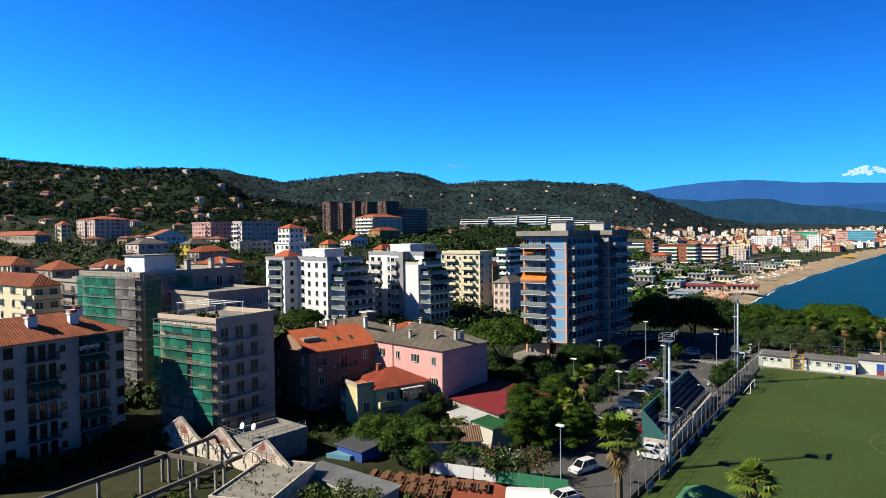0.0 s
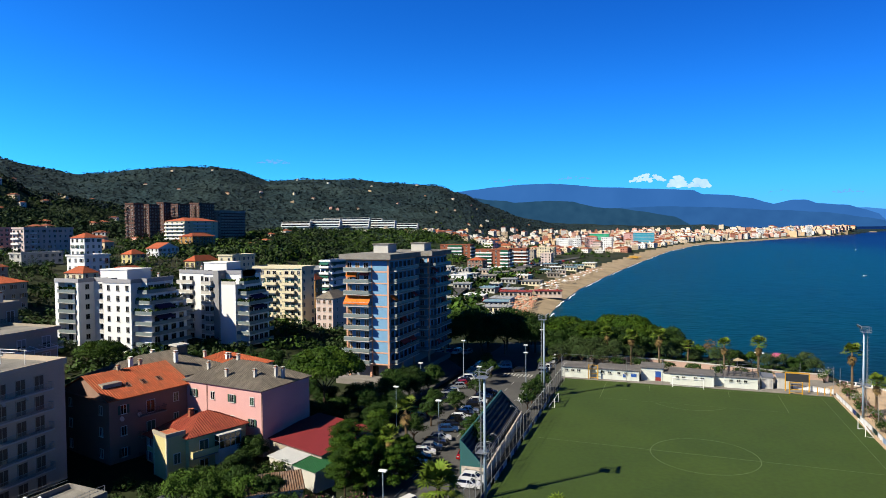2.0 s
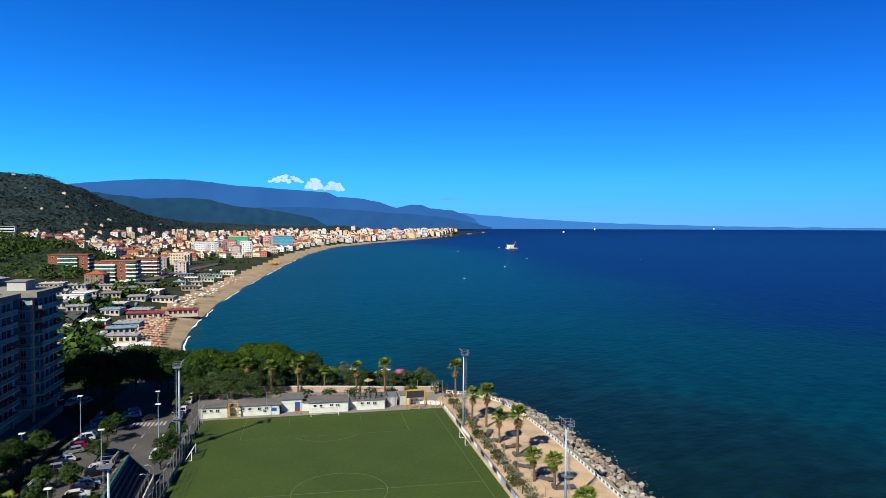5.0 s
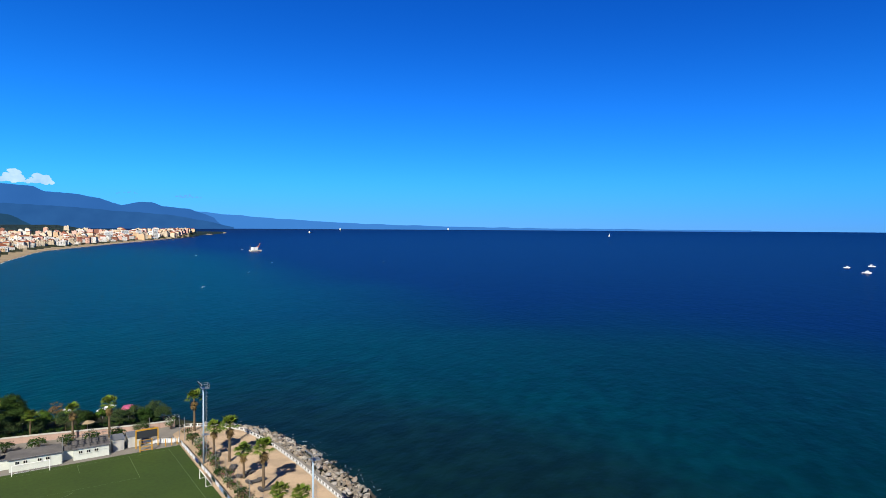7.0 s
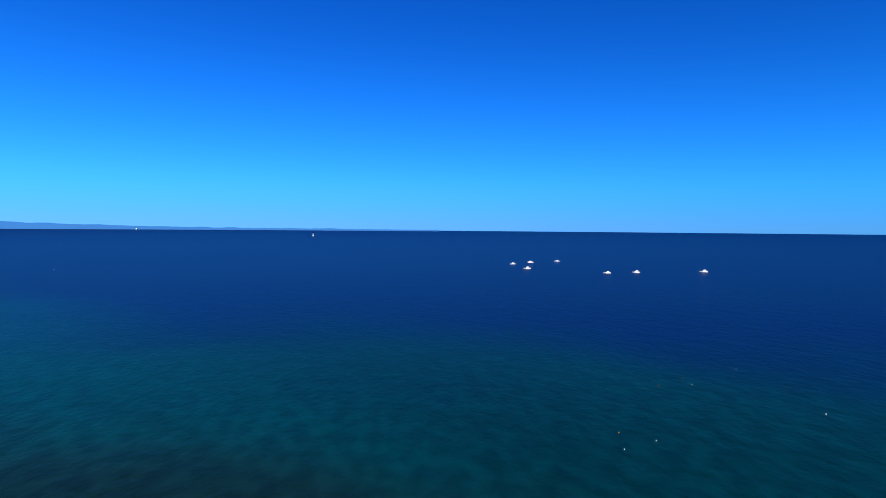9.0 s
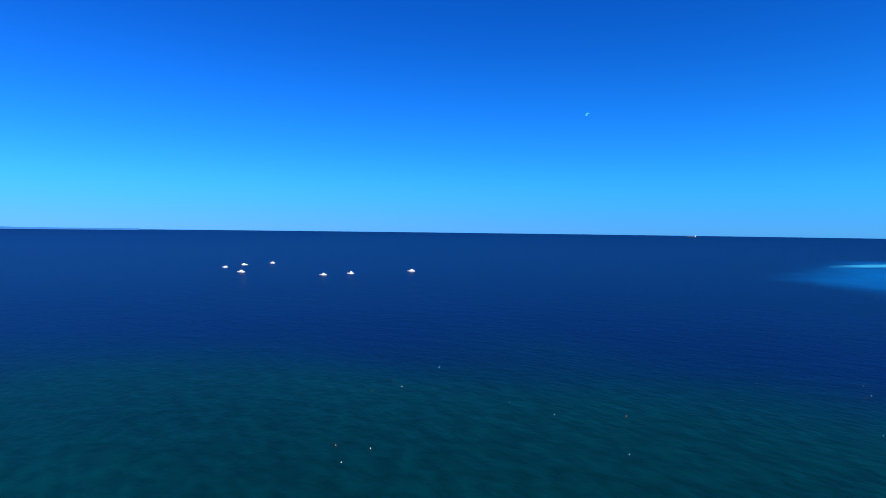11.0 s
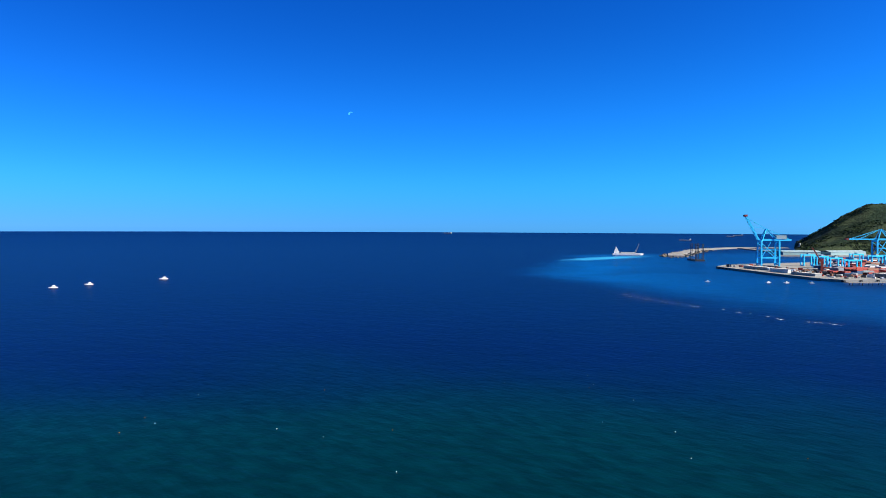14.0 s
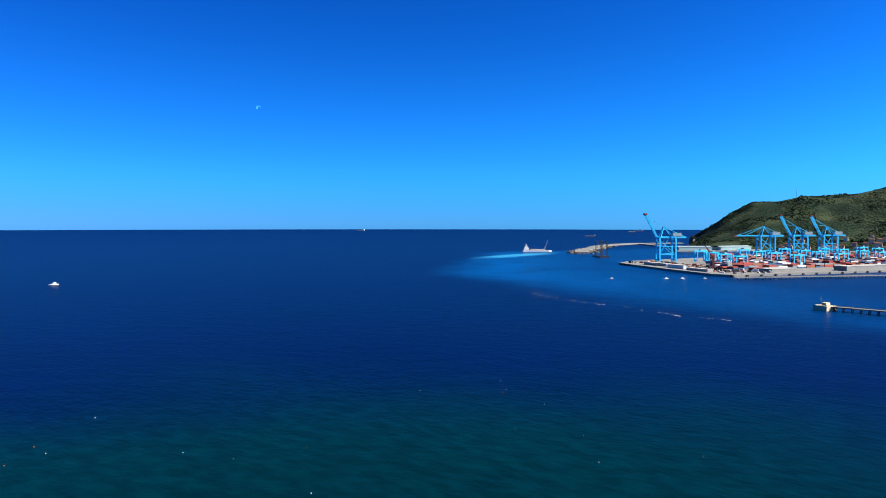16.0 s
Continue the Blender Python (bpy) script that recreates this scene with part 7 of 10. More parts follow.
for x, y, k in ((-37.5, 88, 1.0), (-24.5, 79.5, 0.95), (-17.2, 74.5, 1.0), (-9.3, 75.5, 1.1), (-1.4, 77, 0.85), (8, 71.6, 0.95), (16.3, 68.2, 1.05)):
    plant(PALM_A if k > 0.9 else PALM_C, x, y, 0.0, k, group="palms behind the pitch")
for i in range(15):
    plant(BUSH, -12 + i * 2.9, 80.5 - i * 0.42, 0.2, 0.75)
for i in range(8):
    plant(BUSH_L, -42 + i * 0.9, 66 + i * 2.2, 0.0, 0.85)
# promenade palms and oleanders
for x, y, k in ((36.4, 40.5, 0.95), (38.1, 32.8, 1.1), (37.9, 20.6, 0.9), (39.5, 12.0, 1.1), (38.1, -2.6, 0.85), (41.0, -6.3, 0.85), (36.6, 61.5, 1.1), (39.5, -24, 0.95), (40, -36, 0.95), (39, -48, 0.95)):
    plant(PALM_A if k > 1 else PALM_B, x, y, 0.03, k, group="palms along the promenade")
for i in range(22):
    y = 57 - i * 3.6
    plant((OLE_PINK, OLE_WHITE, OLE_PINK, BUSH)[(i * 7) % 4], 33.8 + 0.5 * math.sin(i * 2.1), y, 0.03, 0.85)
plant(OLE_WHITE, 31.5, 66.5, 0.0, 1.1)

# ---- woods of the plain and the hillsides ----
def inside(x, y, pad):
    for cx, cy, w, d, a in FOOT:
        u, v = x - cx, y - cy
        k, q = math.cos(-a), math.sin(-a)
        u, v = u * k - v * q, u * q + v * k
        if -w - pad < u < pad and -pad < v < d + pad:
            return True
    return False

def woods(name, label, seed, count, r0, r1, a0, a1, size, blades, leaf, mats, keep, sink=0.25):
    rng = random.Random(seed)
    s = Shape()
    for _ in range(count):
        k = rng.random()
        r = math.exp(math.log(r0) + (math.log(r1) - math.log(r0)) * k)
        a = rng.uniform(a0, a1)
        x, y = EX - r * math.sin(radians(a)), EY + r * math.cos(radians(a))
        if not keep(x, y, r, a) or inside(x, y, size * 0.7):
            continue
        z = ground(x, y) - size * sink
        g = size * rng.uniform(0.55, 1.35)
        mi = rng.randrange(len(mats))
        for _q in range(3):
            leafball(s, rng, (x + rng.uniform(-g, g) * 0.5, y + rng.uniform(-g, g) * 0.5, z + g * rng.uniform(0.2, 0.75)), g * 0.6, g * 0.55, blades // 3, leaf * rng.uniform(0.7, 1.3), mi)
    tagged(part(name, s, mats), label, "woodland", kind="stuff")

def plain(x, y, r, a):
    s = coast(y) - x
    return (x < -108 or y > 100) and s > 110 + 40 * (y < 400) and noise.noise(Vector((x / 70, y / 70, 0))) > -0.5
woods("town_trees", "dark green trees and scrub among the town houses", 5, 3600, 130, 800, 12, 76, 4.4, 66, 0.62, [LEAF_DARK, LEAF_DARK, LEAF_MID, LEAF_OLIVE], plain)
woods("rise_wood", "dense evergreen scrub on the rise below the flats", 15, 4200, 430, 1300, 8, 46, 6.0, 27, 1.3, [LEAF_DARK, LEAF_MID, LEAF_MID, LEAF_OLIVE], lambda x, y, r, a: coast(y) - x > 190 and noise.noise(Vector((x / 90, y / 90, 4))) > -0.45)
woods("hill_wood", "evergreen woodland on the near hillside", 6, 12000, 480, 1700, 28, 78, 5.0, 24, 1.3, [FOREST, FOREST, FOREST, LEAF_DARK, LEAF_OLIVE], lambda x, y, r, a: (r > 620 or a < 46) and noise.noise(Vector((x / 120, y / 120, 2))) > -0.42)
woods("far_wood", "evergreen woodland on the middle hills", 7, 15000, 1000, 3300, -4, 62, 5.5, 9, 2.4, [FOREST_HAZED], lambda x, y, r, a: ground(x, y, False) - rise(r) > 26 and coast(y) - x > 400)
def bayside(x, y, r, a):
    q = coast(y) - x
    return y > 125 and x < -72 and beach(y) + 22 < q < 900 and noise.noise(Vector((x / 55, y / 55, 9))) > 0.05
woods("bay_trees", "dark green trees between the houses round the bay", 21, 4200, 255, 3000, -14, 22, 5.6, 24, 1.5, [LEAF_DARK, LEAF_DARK, LEAF_MID], bayside)

# ---- cars ----
TYRE = mat("tyre_rubber", (0.02, 0.02, 0.02), var=0.1, rough=0.9, bump=0)
CHROME = mat("wheel_rim_alloy", (0.5, 0.5, 0.52), rough=0.35, metal=0.8, var=0.05, bump=0)
HEADLAMP = mat("headlamp_glass", (0.6, 0.62, 0.65), rough=0.2, var=0.05, bump=0)
TAIL = mat("tail_lamp_red", (0.35, 0.01, 0.01), rough=0.3, var=0.05, bump=0)
def paint(name, c):
    return mat(name, c, rough=0.25, metal=0.1, var=0.05, bump=0, spec=0.6)
PAINTS = {"white": paint("white_car_paint", (1.2, 1.2, 1.22)), "silver": paint("silver_car_paint", (0.40, 0.42, 0.44)), "black": paint("black_car_paint", (0.02, 0.02, 0.025)), "red": paint("red_car_paint", (0.45, 0.01, 0.015)), "blue": paint("blue_car_paint", (0.03, 0.10, 0.28))}

def car_kind(tone, tall):
    """A parked car: shell, glasshouse, wheels and lamps."""
    root = thing("car", "parked %s hatchback car" % tone if not tall else "parked %s van-like car" % tone, "car")
    L, W, H = (4.2, 1.76, 1.48) if not tall else (4.5, 1.82, 1.75)
    prof = [(-L / 2, 0.30), (-L / 2 + 0.05, 0.72), (-L / 2 + 0.55, 0.88), (-L / 2 + 1.15, 0.95), (L / 2 - 0.25, 1.0), (L / 2 - 0.02, 0.85), (L / 2, 0.35)]
    s = Shape()
    def ring(y, k):
        return [(x * k, y, z if z < 0.5 else z - (1 - k) * 0.6) for x, z in prof]
    rows_ = [ring(-W / 2, 0.97), ring(-W / 2 + 0.12, 1.0), ring(W / 2 - 0.12, 1.0), ring(W / 2, 0.97)]
    for a, b in zip(rows_, rows_[1:]):
        for i in range(len(prof) - 1):
            s.face([a[i], a[i + 1], b[i + 1], b[i]])
        s.face([a[-1], a[0], b[0], b[-1]])
    s.face(rows_[0][::-1])
    s.face(rows_[-1])
    part("body", s, PAINTS[tone], root)
    base = [(-L / 2 + 1.0, 0.94), (-L / 2 + 1.75, H - 0.06), (L / 2 - 0.75, H - 0.06), (L / 2 - 0.22, 0.98)]
    g = Shape()
    yb, yt = W / 2 - 0.08, W / 2 - 0.26
    lo = [(base[0][0], -yb, base[0][1]), (base[3][0], -yb, base[3][1]), (base[3][0], yb, base[3][1]), (base[0][0], yb, base[0][1])]
    hi = [(base[1][0], -yt, base[1][1]), (base[2][0], -yt, base[2][1]), (base[2][0], yt, base[2][1]), (base[1][0], yt, base[1][1])]
    for i in range(4):
        j = (i + 1) % 4
        g.face([lo[i], lo[j], hi[j], hi[i]])
    part("glasshouse", g, GLASS, root, "dark car glass")
    r = Shape()
    x0, x1 = base[1][0] - 0.06, base[2][0] + 0.08
    r.box(x0, x1, -yt - 0.02, yt + 0.02, H - 0.06, H)
    for sy in (-1, 1):
        r.beam((base[0][0], sy * yb, base[0][1]), (base[1][0], sy * yt, base[1][1]), 0.09)
        r.beam((base[3][0], sy * yb, base[3][1]), (base[2][0], sy * yt, base[2][1]), 0.14)
        r.beam((0.1, sy * yb, 0.95), (0.1, sy * (yt + 0.01), H - 0.05), 0.09)
    part("roof", r, PAINTS[tone], root)
    t = Shape()
    t.tube((0, -0.11, 0), (0, 0.11, 0), 0.32, seg=14)
    tm = t.mesh("tyre", TYRE)
    q = Shape()
    q.tube((0, -0.118, 0), (0, 0.118, 0), 0.2, seg=12)
    qm = q.mesh("rim", CHROME)
    for x in (-L / 2 + 0.8, L / 2 - 0.78):
        for y in (-W / 2 + 0.1, W / 2 - 0.1):
            w = part("tyre", tm, None, root, at=(x, y, 0.32))
            part("rim", qm, None, w)
    for x, m, n in ((-L / 2 + 0.02, HEADLAMP, "headlight"), (L / 2 - 0.04, TAIL, "tail_light")):
        for y in (-W / 2 + 0.3, W / 2 - 0.3):
            h = Shape()
            h.box(x - 0.04, x + 0.04, y - 0.18, y + 0.18, 0.66, 0.8)
            part(n, h, m, root)
    root.location = (0, 0, -60)
    return root
CARS = [car_kind("white", False), car_kind("white", True), car_kind("black", False), car_kind("black", False), car_kind("silver", False), car_kind("white", False), car_kind("silver", True), car_kind("red", False), car_kind("blue", False), car_kind("black", True)]
def park(i, x, y, rz, z=0.06):
    return tagged(copy_thing(CARS[i % 10], pose(x, y, z, 0, 0, rz)), group="parked cars")
rng = random.Random(77)
for i in range(19):
    y = -21 + i * 2.75
    if i not in (6, 13):
        park((0, 2, 0, 4, 2, 5, 3, 8, 2, 9)[i % 10], -47.6 - 0.02 * y + rng.uniform(-0.3, 0.3), y, 200 + rng.uniform(-3, 3))
for i in range(22):
    y = 4 + i * 2.8
    if i not in (4, 9, 15):
        park((4, 7, 2, 1, 8, 3, 6, 2, 0, 4)[i % 10], -57.2 - 0.05 * max(0, y - 30) + rng.uniform(-0.3, 0.3), y, 20 + rng.uniform(-3, 3))
for i in range(14):
    y = 26 + i * 4.9
    if i not in (3, 8, 11):
        park((0, 1, 0, 5, 2, 4, 8)[i % 7], -38.2 - 0.02 * y, y, 90 + rng.uniform(-3, 3))
for i, x, y, rz in ((1, -41.8, -37.5, 70), (4, -35.8, -21.5, 185), (0, -35.6, -24.3, 182), (0, -35.5, -27, 184), (6, -52.5, 61, 20), (7, -40.4, -14.5, 95), (0, -51.5, 58, 15), (2, -47, 55, 25), (2, -41, 60, 90), (9, -52, -20, 60), (0, -39.8, -48.5, 60), (7, -69.5, 12.5, 10), (7, -73, 10, 15), (4, -70, 5, 30), (0, -108, 60, 40)):
    park(i, x, y, rz, 0.06 if x > -60 else 1.1)
for i in range(9):
    park(i * 3, -92 + i * 3.1, 66 + i * 0.6, 75 + rng.uniform(-4, 4), 1.05)

# ---- ruined workshop and yards in the foreground ----
REDPEEL = mat("peeling_red_paint_wall", (0.62, 0.55, 0.50), var=0.2, scale=1.0, rough=0.95, spec=0.1, tint=(0.42, 0.10, 0.06), tintscale=0.55, tintamt=0.95)
GREEN_MESH = mat("green_fence_mesh", (0.03, 0.30, 0.13), rough=0.8, var=0.15)
RUST = mat("rusted_sheet", (0.28, 0.16, 0.10), var=0.3, scale=1.2, rough=0.9, spec=0.2, tint=(0.42, 0.36, 0.30), tintscale=0.4)
CORR = mat("pale_corrugated_sheet", (0.56, 0.58, 0.60), var=0.15, scale=0.8, rough=0.6, spec=0.3, tint=(0.40, 0.36, 0.32), tintscale=0.6)
OLDBEAM = mat("weathered_concrete_beam", (0.24, 0.20, 0.16), var=0.35, scale=1.2, fine=6, rough=0.95, spec=0.1, tint=(0.36, 0.31, 0.26), tintscale=0.8)
root = thing("workshop_ruin", "roofless workshop with sawtooth gables in peeling red and white plaster", "ruin", (-98, -66, 0.6))
for i in range(3):
    x0 = i * 10.2 - 3.0
    s = Shape()
    y0, y1 = -0.3, 0.0
    for y, rev in ((y0, False), (y1, True)):
        p = [(x0, y, 0), (x0 + 10.2, y, 0), (x0 + 10.2, y, 2.6), (x0 + 5.1, y, 5.6), (x0, y, 2.6)]
        s.face(p[::-1] if rev else p, 0)
    for a, b in (((x0 + 10.2, 2.6), (x0 + 5.1, 5.6)), ((x0 + 5.1, 5.6), (x0, 2.6))):
        s.face([(a[0], y0, a[1]), (a[0], y1, a[1]), (b[0], y1, b[1]), (b[0], y0, b[1])], 0)
    part("gable_wall", s, OLDPLASTER, root)
    s = Shape()
    s.face([(x0 + 2.9, -0.305, 3.3), (x0 + 7.3, -0.305, 3.3), (x0 + 6.6, -0.305, 4.6), (x0 + 5.1, -0.305, 5.3), (x0 + 3.6, -0.305, 4.6)], 0)
    part("red_patch", s, REDPEEL, root, "red brick showing through plaster")
    s = Shape()
    for q in range(6):
        s.beam((x0 + 2.4 + q, -0.33, 2.0), (x0 + 2.4 + q, -0.33, 4.2 if q in (2, 3) else 3.4), 0.05)
    for z in (2.3, 3.1, 3.9):
        s.beam((x0 + 2.4, -0.34, z), (x0 + 7.4, -0.34, z), 0.05)
    part("window_grille", s, RUST, root, "rusted window grille")
    s = Shape()
    s.beam((x0 - 0.1, -0.15, 2.65), (x0 + 5.1, -0.15, 5.7), 0.5, 0.15)
    s.beam((x0 + 5.1, -0.15, 5.7), (x0 + 10.3, -0.15, 2.65), 0.5, 0.15)
    part("coping", s, OLDPLASTER, root)
for i, (ax, ay, bx, by, z) in enumerate(((15.4, -32, 12.7, -9.2, 4.3), (24.6, -24, 21.6, -3.4, 4.3), (10.6, -9.2, 22.8, -6.6, 4.3), (12.8, -9.4, 11.2, -0.4, 4.3))):
    s = Shape()
    s.beam((ax, ay, z), (bx, by, z), 0.35, 0.5)
    part("beam", s, OLDBEAM, root, "weathered brown concrete beam")
    for k in range(4):
        t = (k + 0.4) / 4
        s = Shape()
        px, py = ax + (bx - ax) * t, ay + (by - ay) * t
        s.box(px - 0.17, px + 0.17, py - 0.17, py + 0.17, -1.2, z - 0.2)
        part("column", s, CONCRETE, root)
for i in range(3):
    s = Shape()
    x = 8.6 + i * 6.4
    prev = None
    for k in range(9):
        a = math.pi * k / 8
        p = Vector((x + 2.0 * math.cos(a), -1.6, 2.3 + 1.9 * math.sin(a)))
        if prev:
            s.beam(prev, p, 0.14)
        prev = p
    part("arched_rib", s, CONCRETE, root)
s = Shape()
s.prism([(-14, -26), (27, -26), (27, -0.4), (-14, -0.4)], -1.4, -0.55)
part("yard_floor", s, mat("dark_yard_soil", (0.075, 0.062, 0.045), var=0.4, scale=0.5, fine=4, rough=1.0, spec=0.1, tint=(0.045, 0.055, 0.025), tintscale=0.4), root, "dark overgrown yard soil")
rr = random.Random(9)
s = Shape()
for _ in range(5200):
    x, y = rr.uniform(-6, 27), rr.uniform(-25, -1)
    if noise.noise(Vector((x / 3, y / 3, 1))) < 0.05:
        continue
    a, h = rr.uniform(0, 6.28), rr.uniform(0.2, 0.75)
    n = Vector((math.cos(a), math.sin(a), 0)) * 0.12
    p = Vector((x, y, -0.55))
    s.face([p - n, p + n, p + Vector((rr.uniform(-0.3, 0.3), rr.uniform(-0.3, 0.3), h))])
w = tagged(part("weeds", s, [LEAF_LIGHT]), "rough dry weeds among the ruin", "weeds", kind="stuff")
w.location = (-98, -66, 0.6)

def flatbox(name, label, cat, x, y, z0, w, d, h, rz, wall, top, lip=0.35):
    root = thing(name, label, cat, (x, y, z0), radians(rz))
    s = Shape()
    s.box(-w, 0, 0, d, -1, h, 0)
    part("wall", s, wall, root)
    s = Shape()
    s.box(-w - 0.15, 0.15, -0.15, d + 0.15, h, h + 0.15, 1)
    s.face([(-w, 0, h + 0.155), (0, 0, h + 0.155), (0, d, h + 0.155), (-w, d, h + 0.155)], 0)
    for a in ((-w - 0.15, 0.15, -0.15, 0.05), (-w - 0.15, 0.15, d - 0.05, d + 0.15), (-w - 0.15, -w + 0.05, 0.05, d - 0.05), (-0.05, 0.15, 0.05, d - 0.05)):
        s.box(*a, h + 0.15, h + 0.15 + lip, 1)
    part("roof", s, [top, wall], root)
    return root
b = flatbox("terrace_building", "low building with parapet roof terrace below the flats", "house", -79.4, -65.4, 0.8, 7.5, 9.5, 3.4, -4, CONCRETE, FLATROOF, 0.7)
for x in (-5.5, -2.0):
    part("window", window_mesh(1.0, 1.4, "plain"), None, b, at=(x, 0, 2.2))
for x, y in ((-4.5, 1.2), (-2.8, 2.0)):
    s = Shape()
    s.tube((x, y + 0.3, 5.4), (x, y + 0.05, 5.5), 0.4, 0.5, 14)
    s.tube((x, y + 0.3, 4.3), (x, y + 0.3, 5.4), 0.05, seg=6)
    part("satellite_dish", s, W_WHITE, b)
s = Shape()
for z in (4.75, 5.2):
    for a, c in (((-7.5, 0.0), (0.0, 0.0)), ((0.0, 0.0), (0.0, 9.4)), ((-7.5, 0.0), (-7.5, 9.4))):
        s.beam((*a, z), (*c, z), 0.05)
for i in range(9):
    for p_ in ((-7.5 + i * 0.94, 0.0), (0.0, i * 1.17)):
        s.beam((*p_, 4.2), (*p_, 5.2), 0.05)
part("railing", s, METAL, b, "thin steel terrace railing")
ob_ = flatbox("outbuilding", "weedy flat concrete roof of an old outbuilding", "shed", -64.2, -75, 0.3, 7.5, 12.5, 3.0, 22, OLDPLASTER, CONCRETE, 0.25)
BLUEWALL = mat("blue_tarpaulin_wall", (0.02, 0.10, 0.42), var=0.15, rough=0.7)
s = Shape()
for _ in range(420):
    x, y = rr.uniform(-7.2, -0.2), rr.uniform(0.3, 12.2)
    if noise.noise(Vector((x / 1.3, y / 1.3, 5))) < 0.12 and -x < 6.4:
        continue
    a, h = rr.uniform(0, 6.28), rr.uniform(0.1, 0.6)
    n = Vector((math.cos(a), math.sin(a), 0)) * 0.09
    p = Vector((x, y, 3.15))
    s.face([p - n, p + n, p + Vector((rr.uniform(-0.25, 0.25), rr.uniform(-0.25, 0.25), h))])
tagged(part("roof_weeds", s, LEAF_LIGHT, ob_, "tufts of weeds"), kind="stuff")
def sheet_roof(name, label, x, y, z, w, d, rz, h, m, fall=0.5, wall=None):
    root = thing(name, label, "shed", (x, y, z), radians(rz))
    s = Shape()
    s.box(-w, 0, 0, d, -1, h, 0)
    part("wall", s, wall or W_PALE, root)
    s = Shape()
    slope(s, (-w - 0.3, -0.3, h), (0.3, -0.3, h), (-w - 0.3, d + 0.3, h + fall), (0.3, d + 0.3, h + fall), 0, 0.35, 0.06)
    part("roof", s, m, root)
    return root
sheet_roof("shed", "long low shed with pale corrugated sheet roof", -56.6, -64.4, 0.4, 14.5, 3.6, -2, 1.8, CORR, 0.3)
sheet_roof("shed", "blue-walled shed with grey corrugated roof", -68.6, -54.6, 0.4, 5.6, 4.2, -6, 2.3, METAL, 0.5, BLUEWALL)
sheet_roof("shed", "old shed with rusty patched roof", -56.2, -41.8, 0.4, 8, 5.5, 38, 2.6, RUST, 0.7)
sheet_roof("shed", "green sheet roofed lean-to", -58, -35.5, 0.3, 6, 4, -18, 2.6, mat("green_sheet", (0.05, 0.26, 0.10), rough=0.6, var=0.1), 0.5)
sheet_roof("shed", "white sheet roofed lean-to", -63.2, -34.0, 0.3, 6, 5, -18, 2.8, W_WHITE, 0.5)
# terrace with timber benches, fence and white marquee
TERRACOTTA = mat("terracotta_paving", (0.42, 0.10, 0.05), var=0.2, scale=0.8, rough=0.9, spec=0.2)
TIMBER = mat("weathered_brown_timber", (0.26, 0.13, 0.07), var=0.3, scale=1.5, rough=0.85, spec=0.2)
s = Shape()
s.prism([(-67, -59.8), (-45, -55.5), (-43.5, -50), (-50, -48.5), (-66, -54.5)], -0.6, 0.32)
tagged(part("terrace_floor", s, TERRACOTTA), "terracotta paved terrace", "terrace", kind="structure")
bench = thing("picnic_bench", "brown timber table bench on the terrace", "bench")
for nm, bx in (("tabletop", (-0.38, 0.38, -1.5, 1.5, 0.7, 0.76)), ("seat", (-0.85, -0.6, -1.5, 1.5, 0.42, 0.47)), ("seat", (0.6, 0.85, -1.5, 1.5, 0.42, 0.47)), ("leg", (-0.8, 0.8, -0.7, -0.6, 0.0, 0.42)), ("leg", (-0.8, 0.8, 0.6, 0.7, 0.0, 0.42)), ("leg", (-0.1, 0.1, -0.7, -0.6, 0.42, 0.7)), ("leg", (-0.1, 0.1, 0.6, 0.7, 0.42, 0.7))):
    s = Shape()
    s.box(*bx)
    part(nm, s, TIMBER, bench)
for i in range(9):
    tagged(copy_thing(bench, pose(-64.6 + i * 1.85, -56.6 + i * 0.62, 0.32, 0, 0, 28)), group="terrace benches")
for i in range(4):
    tagged(copy_thing(bench, pose(-59.0 + i * 1.9, -58.0 + i * 0.55, 0.32, 0, 0, 28)), group="terrace benches")
dismiss([bench])
root = thing("garden_fence", "green mesh fence with a white banner", "fence", (-59.5, -50.3, 0.1))
for i in range(6):
    s = Shape()
    a, b = Vector((i * 3.2, i * 0.75, 0)), Vector(((i + 1) * 3.2, (i + 1) * 0.75, 0))
    s.beam(a + Vector((0, 0, 0.9)), b + Vector((0, 0, 0.9)), 0.06, 1.7)
    part("panel", s, GREEN_MESH if i > 2 else WHITE_CLOTH, root)
    s = Shape()
    s.tube(a, a + Vector((0, 0, 2.0)), 0.05, seg=6)
    part("post", s, METAL, root)
root = thing("marquee", "white pitched marquee roof", "tent", (-41.2, -55.2, 0.2), radians(28))
s = Shape()
slope(s, (-2.6, -3, 2.4), (2.6, -3, 2.4), (-2.6, 0, 3.2), (2.6, 0, 3.2))
slope(s, (2.6, 3, 2.4), (-2.6, 3, 2.4), (2.6, 0, 3.2), (-2.6, 0, 3.2))
part("canopy", s, WHITE_CLOTH, root)
for x in (-2.4, 2.4):
    for y in (-2.8, 2.8):
        s = Shape()
        s.tube((x, y, -0.4), (x, y, 2.5), 0.06, seg=6)
        part("pole", s, METAL, root)
root = thing("marquee", "green pyramid canopy at the pitch end", "tent", (-23.6, -44.8, 0))
s = Shape()
for a, b in (((-3, -3), (3, -3)), ((3, -3), (3, 3)), ((3, 3), (-3, 3)), ((-3, 3), (-3, -3))):
    slope(s, (*a, 2.8), (*b, 2.8), (0, 0, 4.6), (0, 0, 4.6))
part("canopy", s, mat("green_canopy", (0.06, 0.24, 0.10), rough=0.8, var=0.1), root)
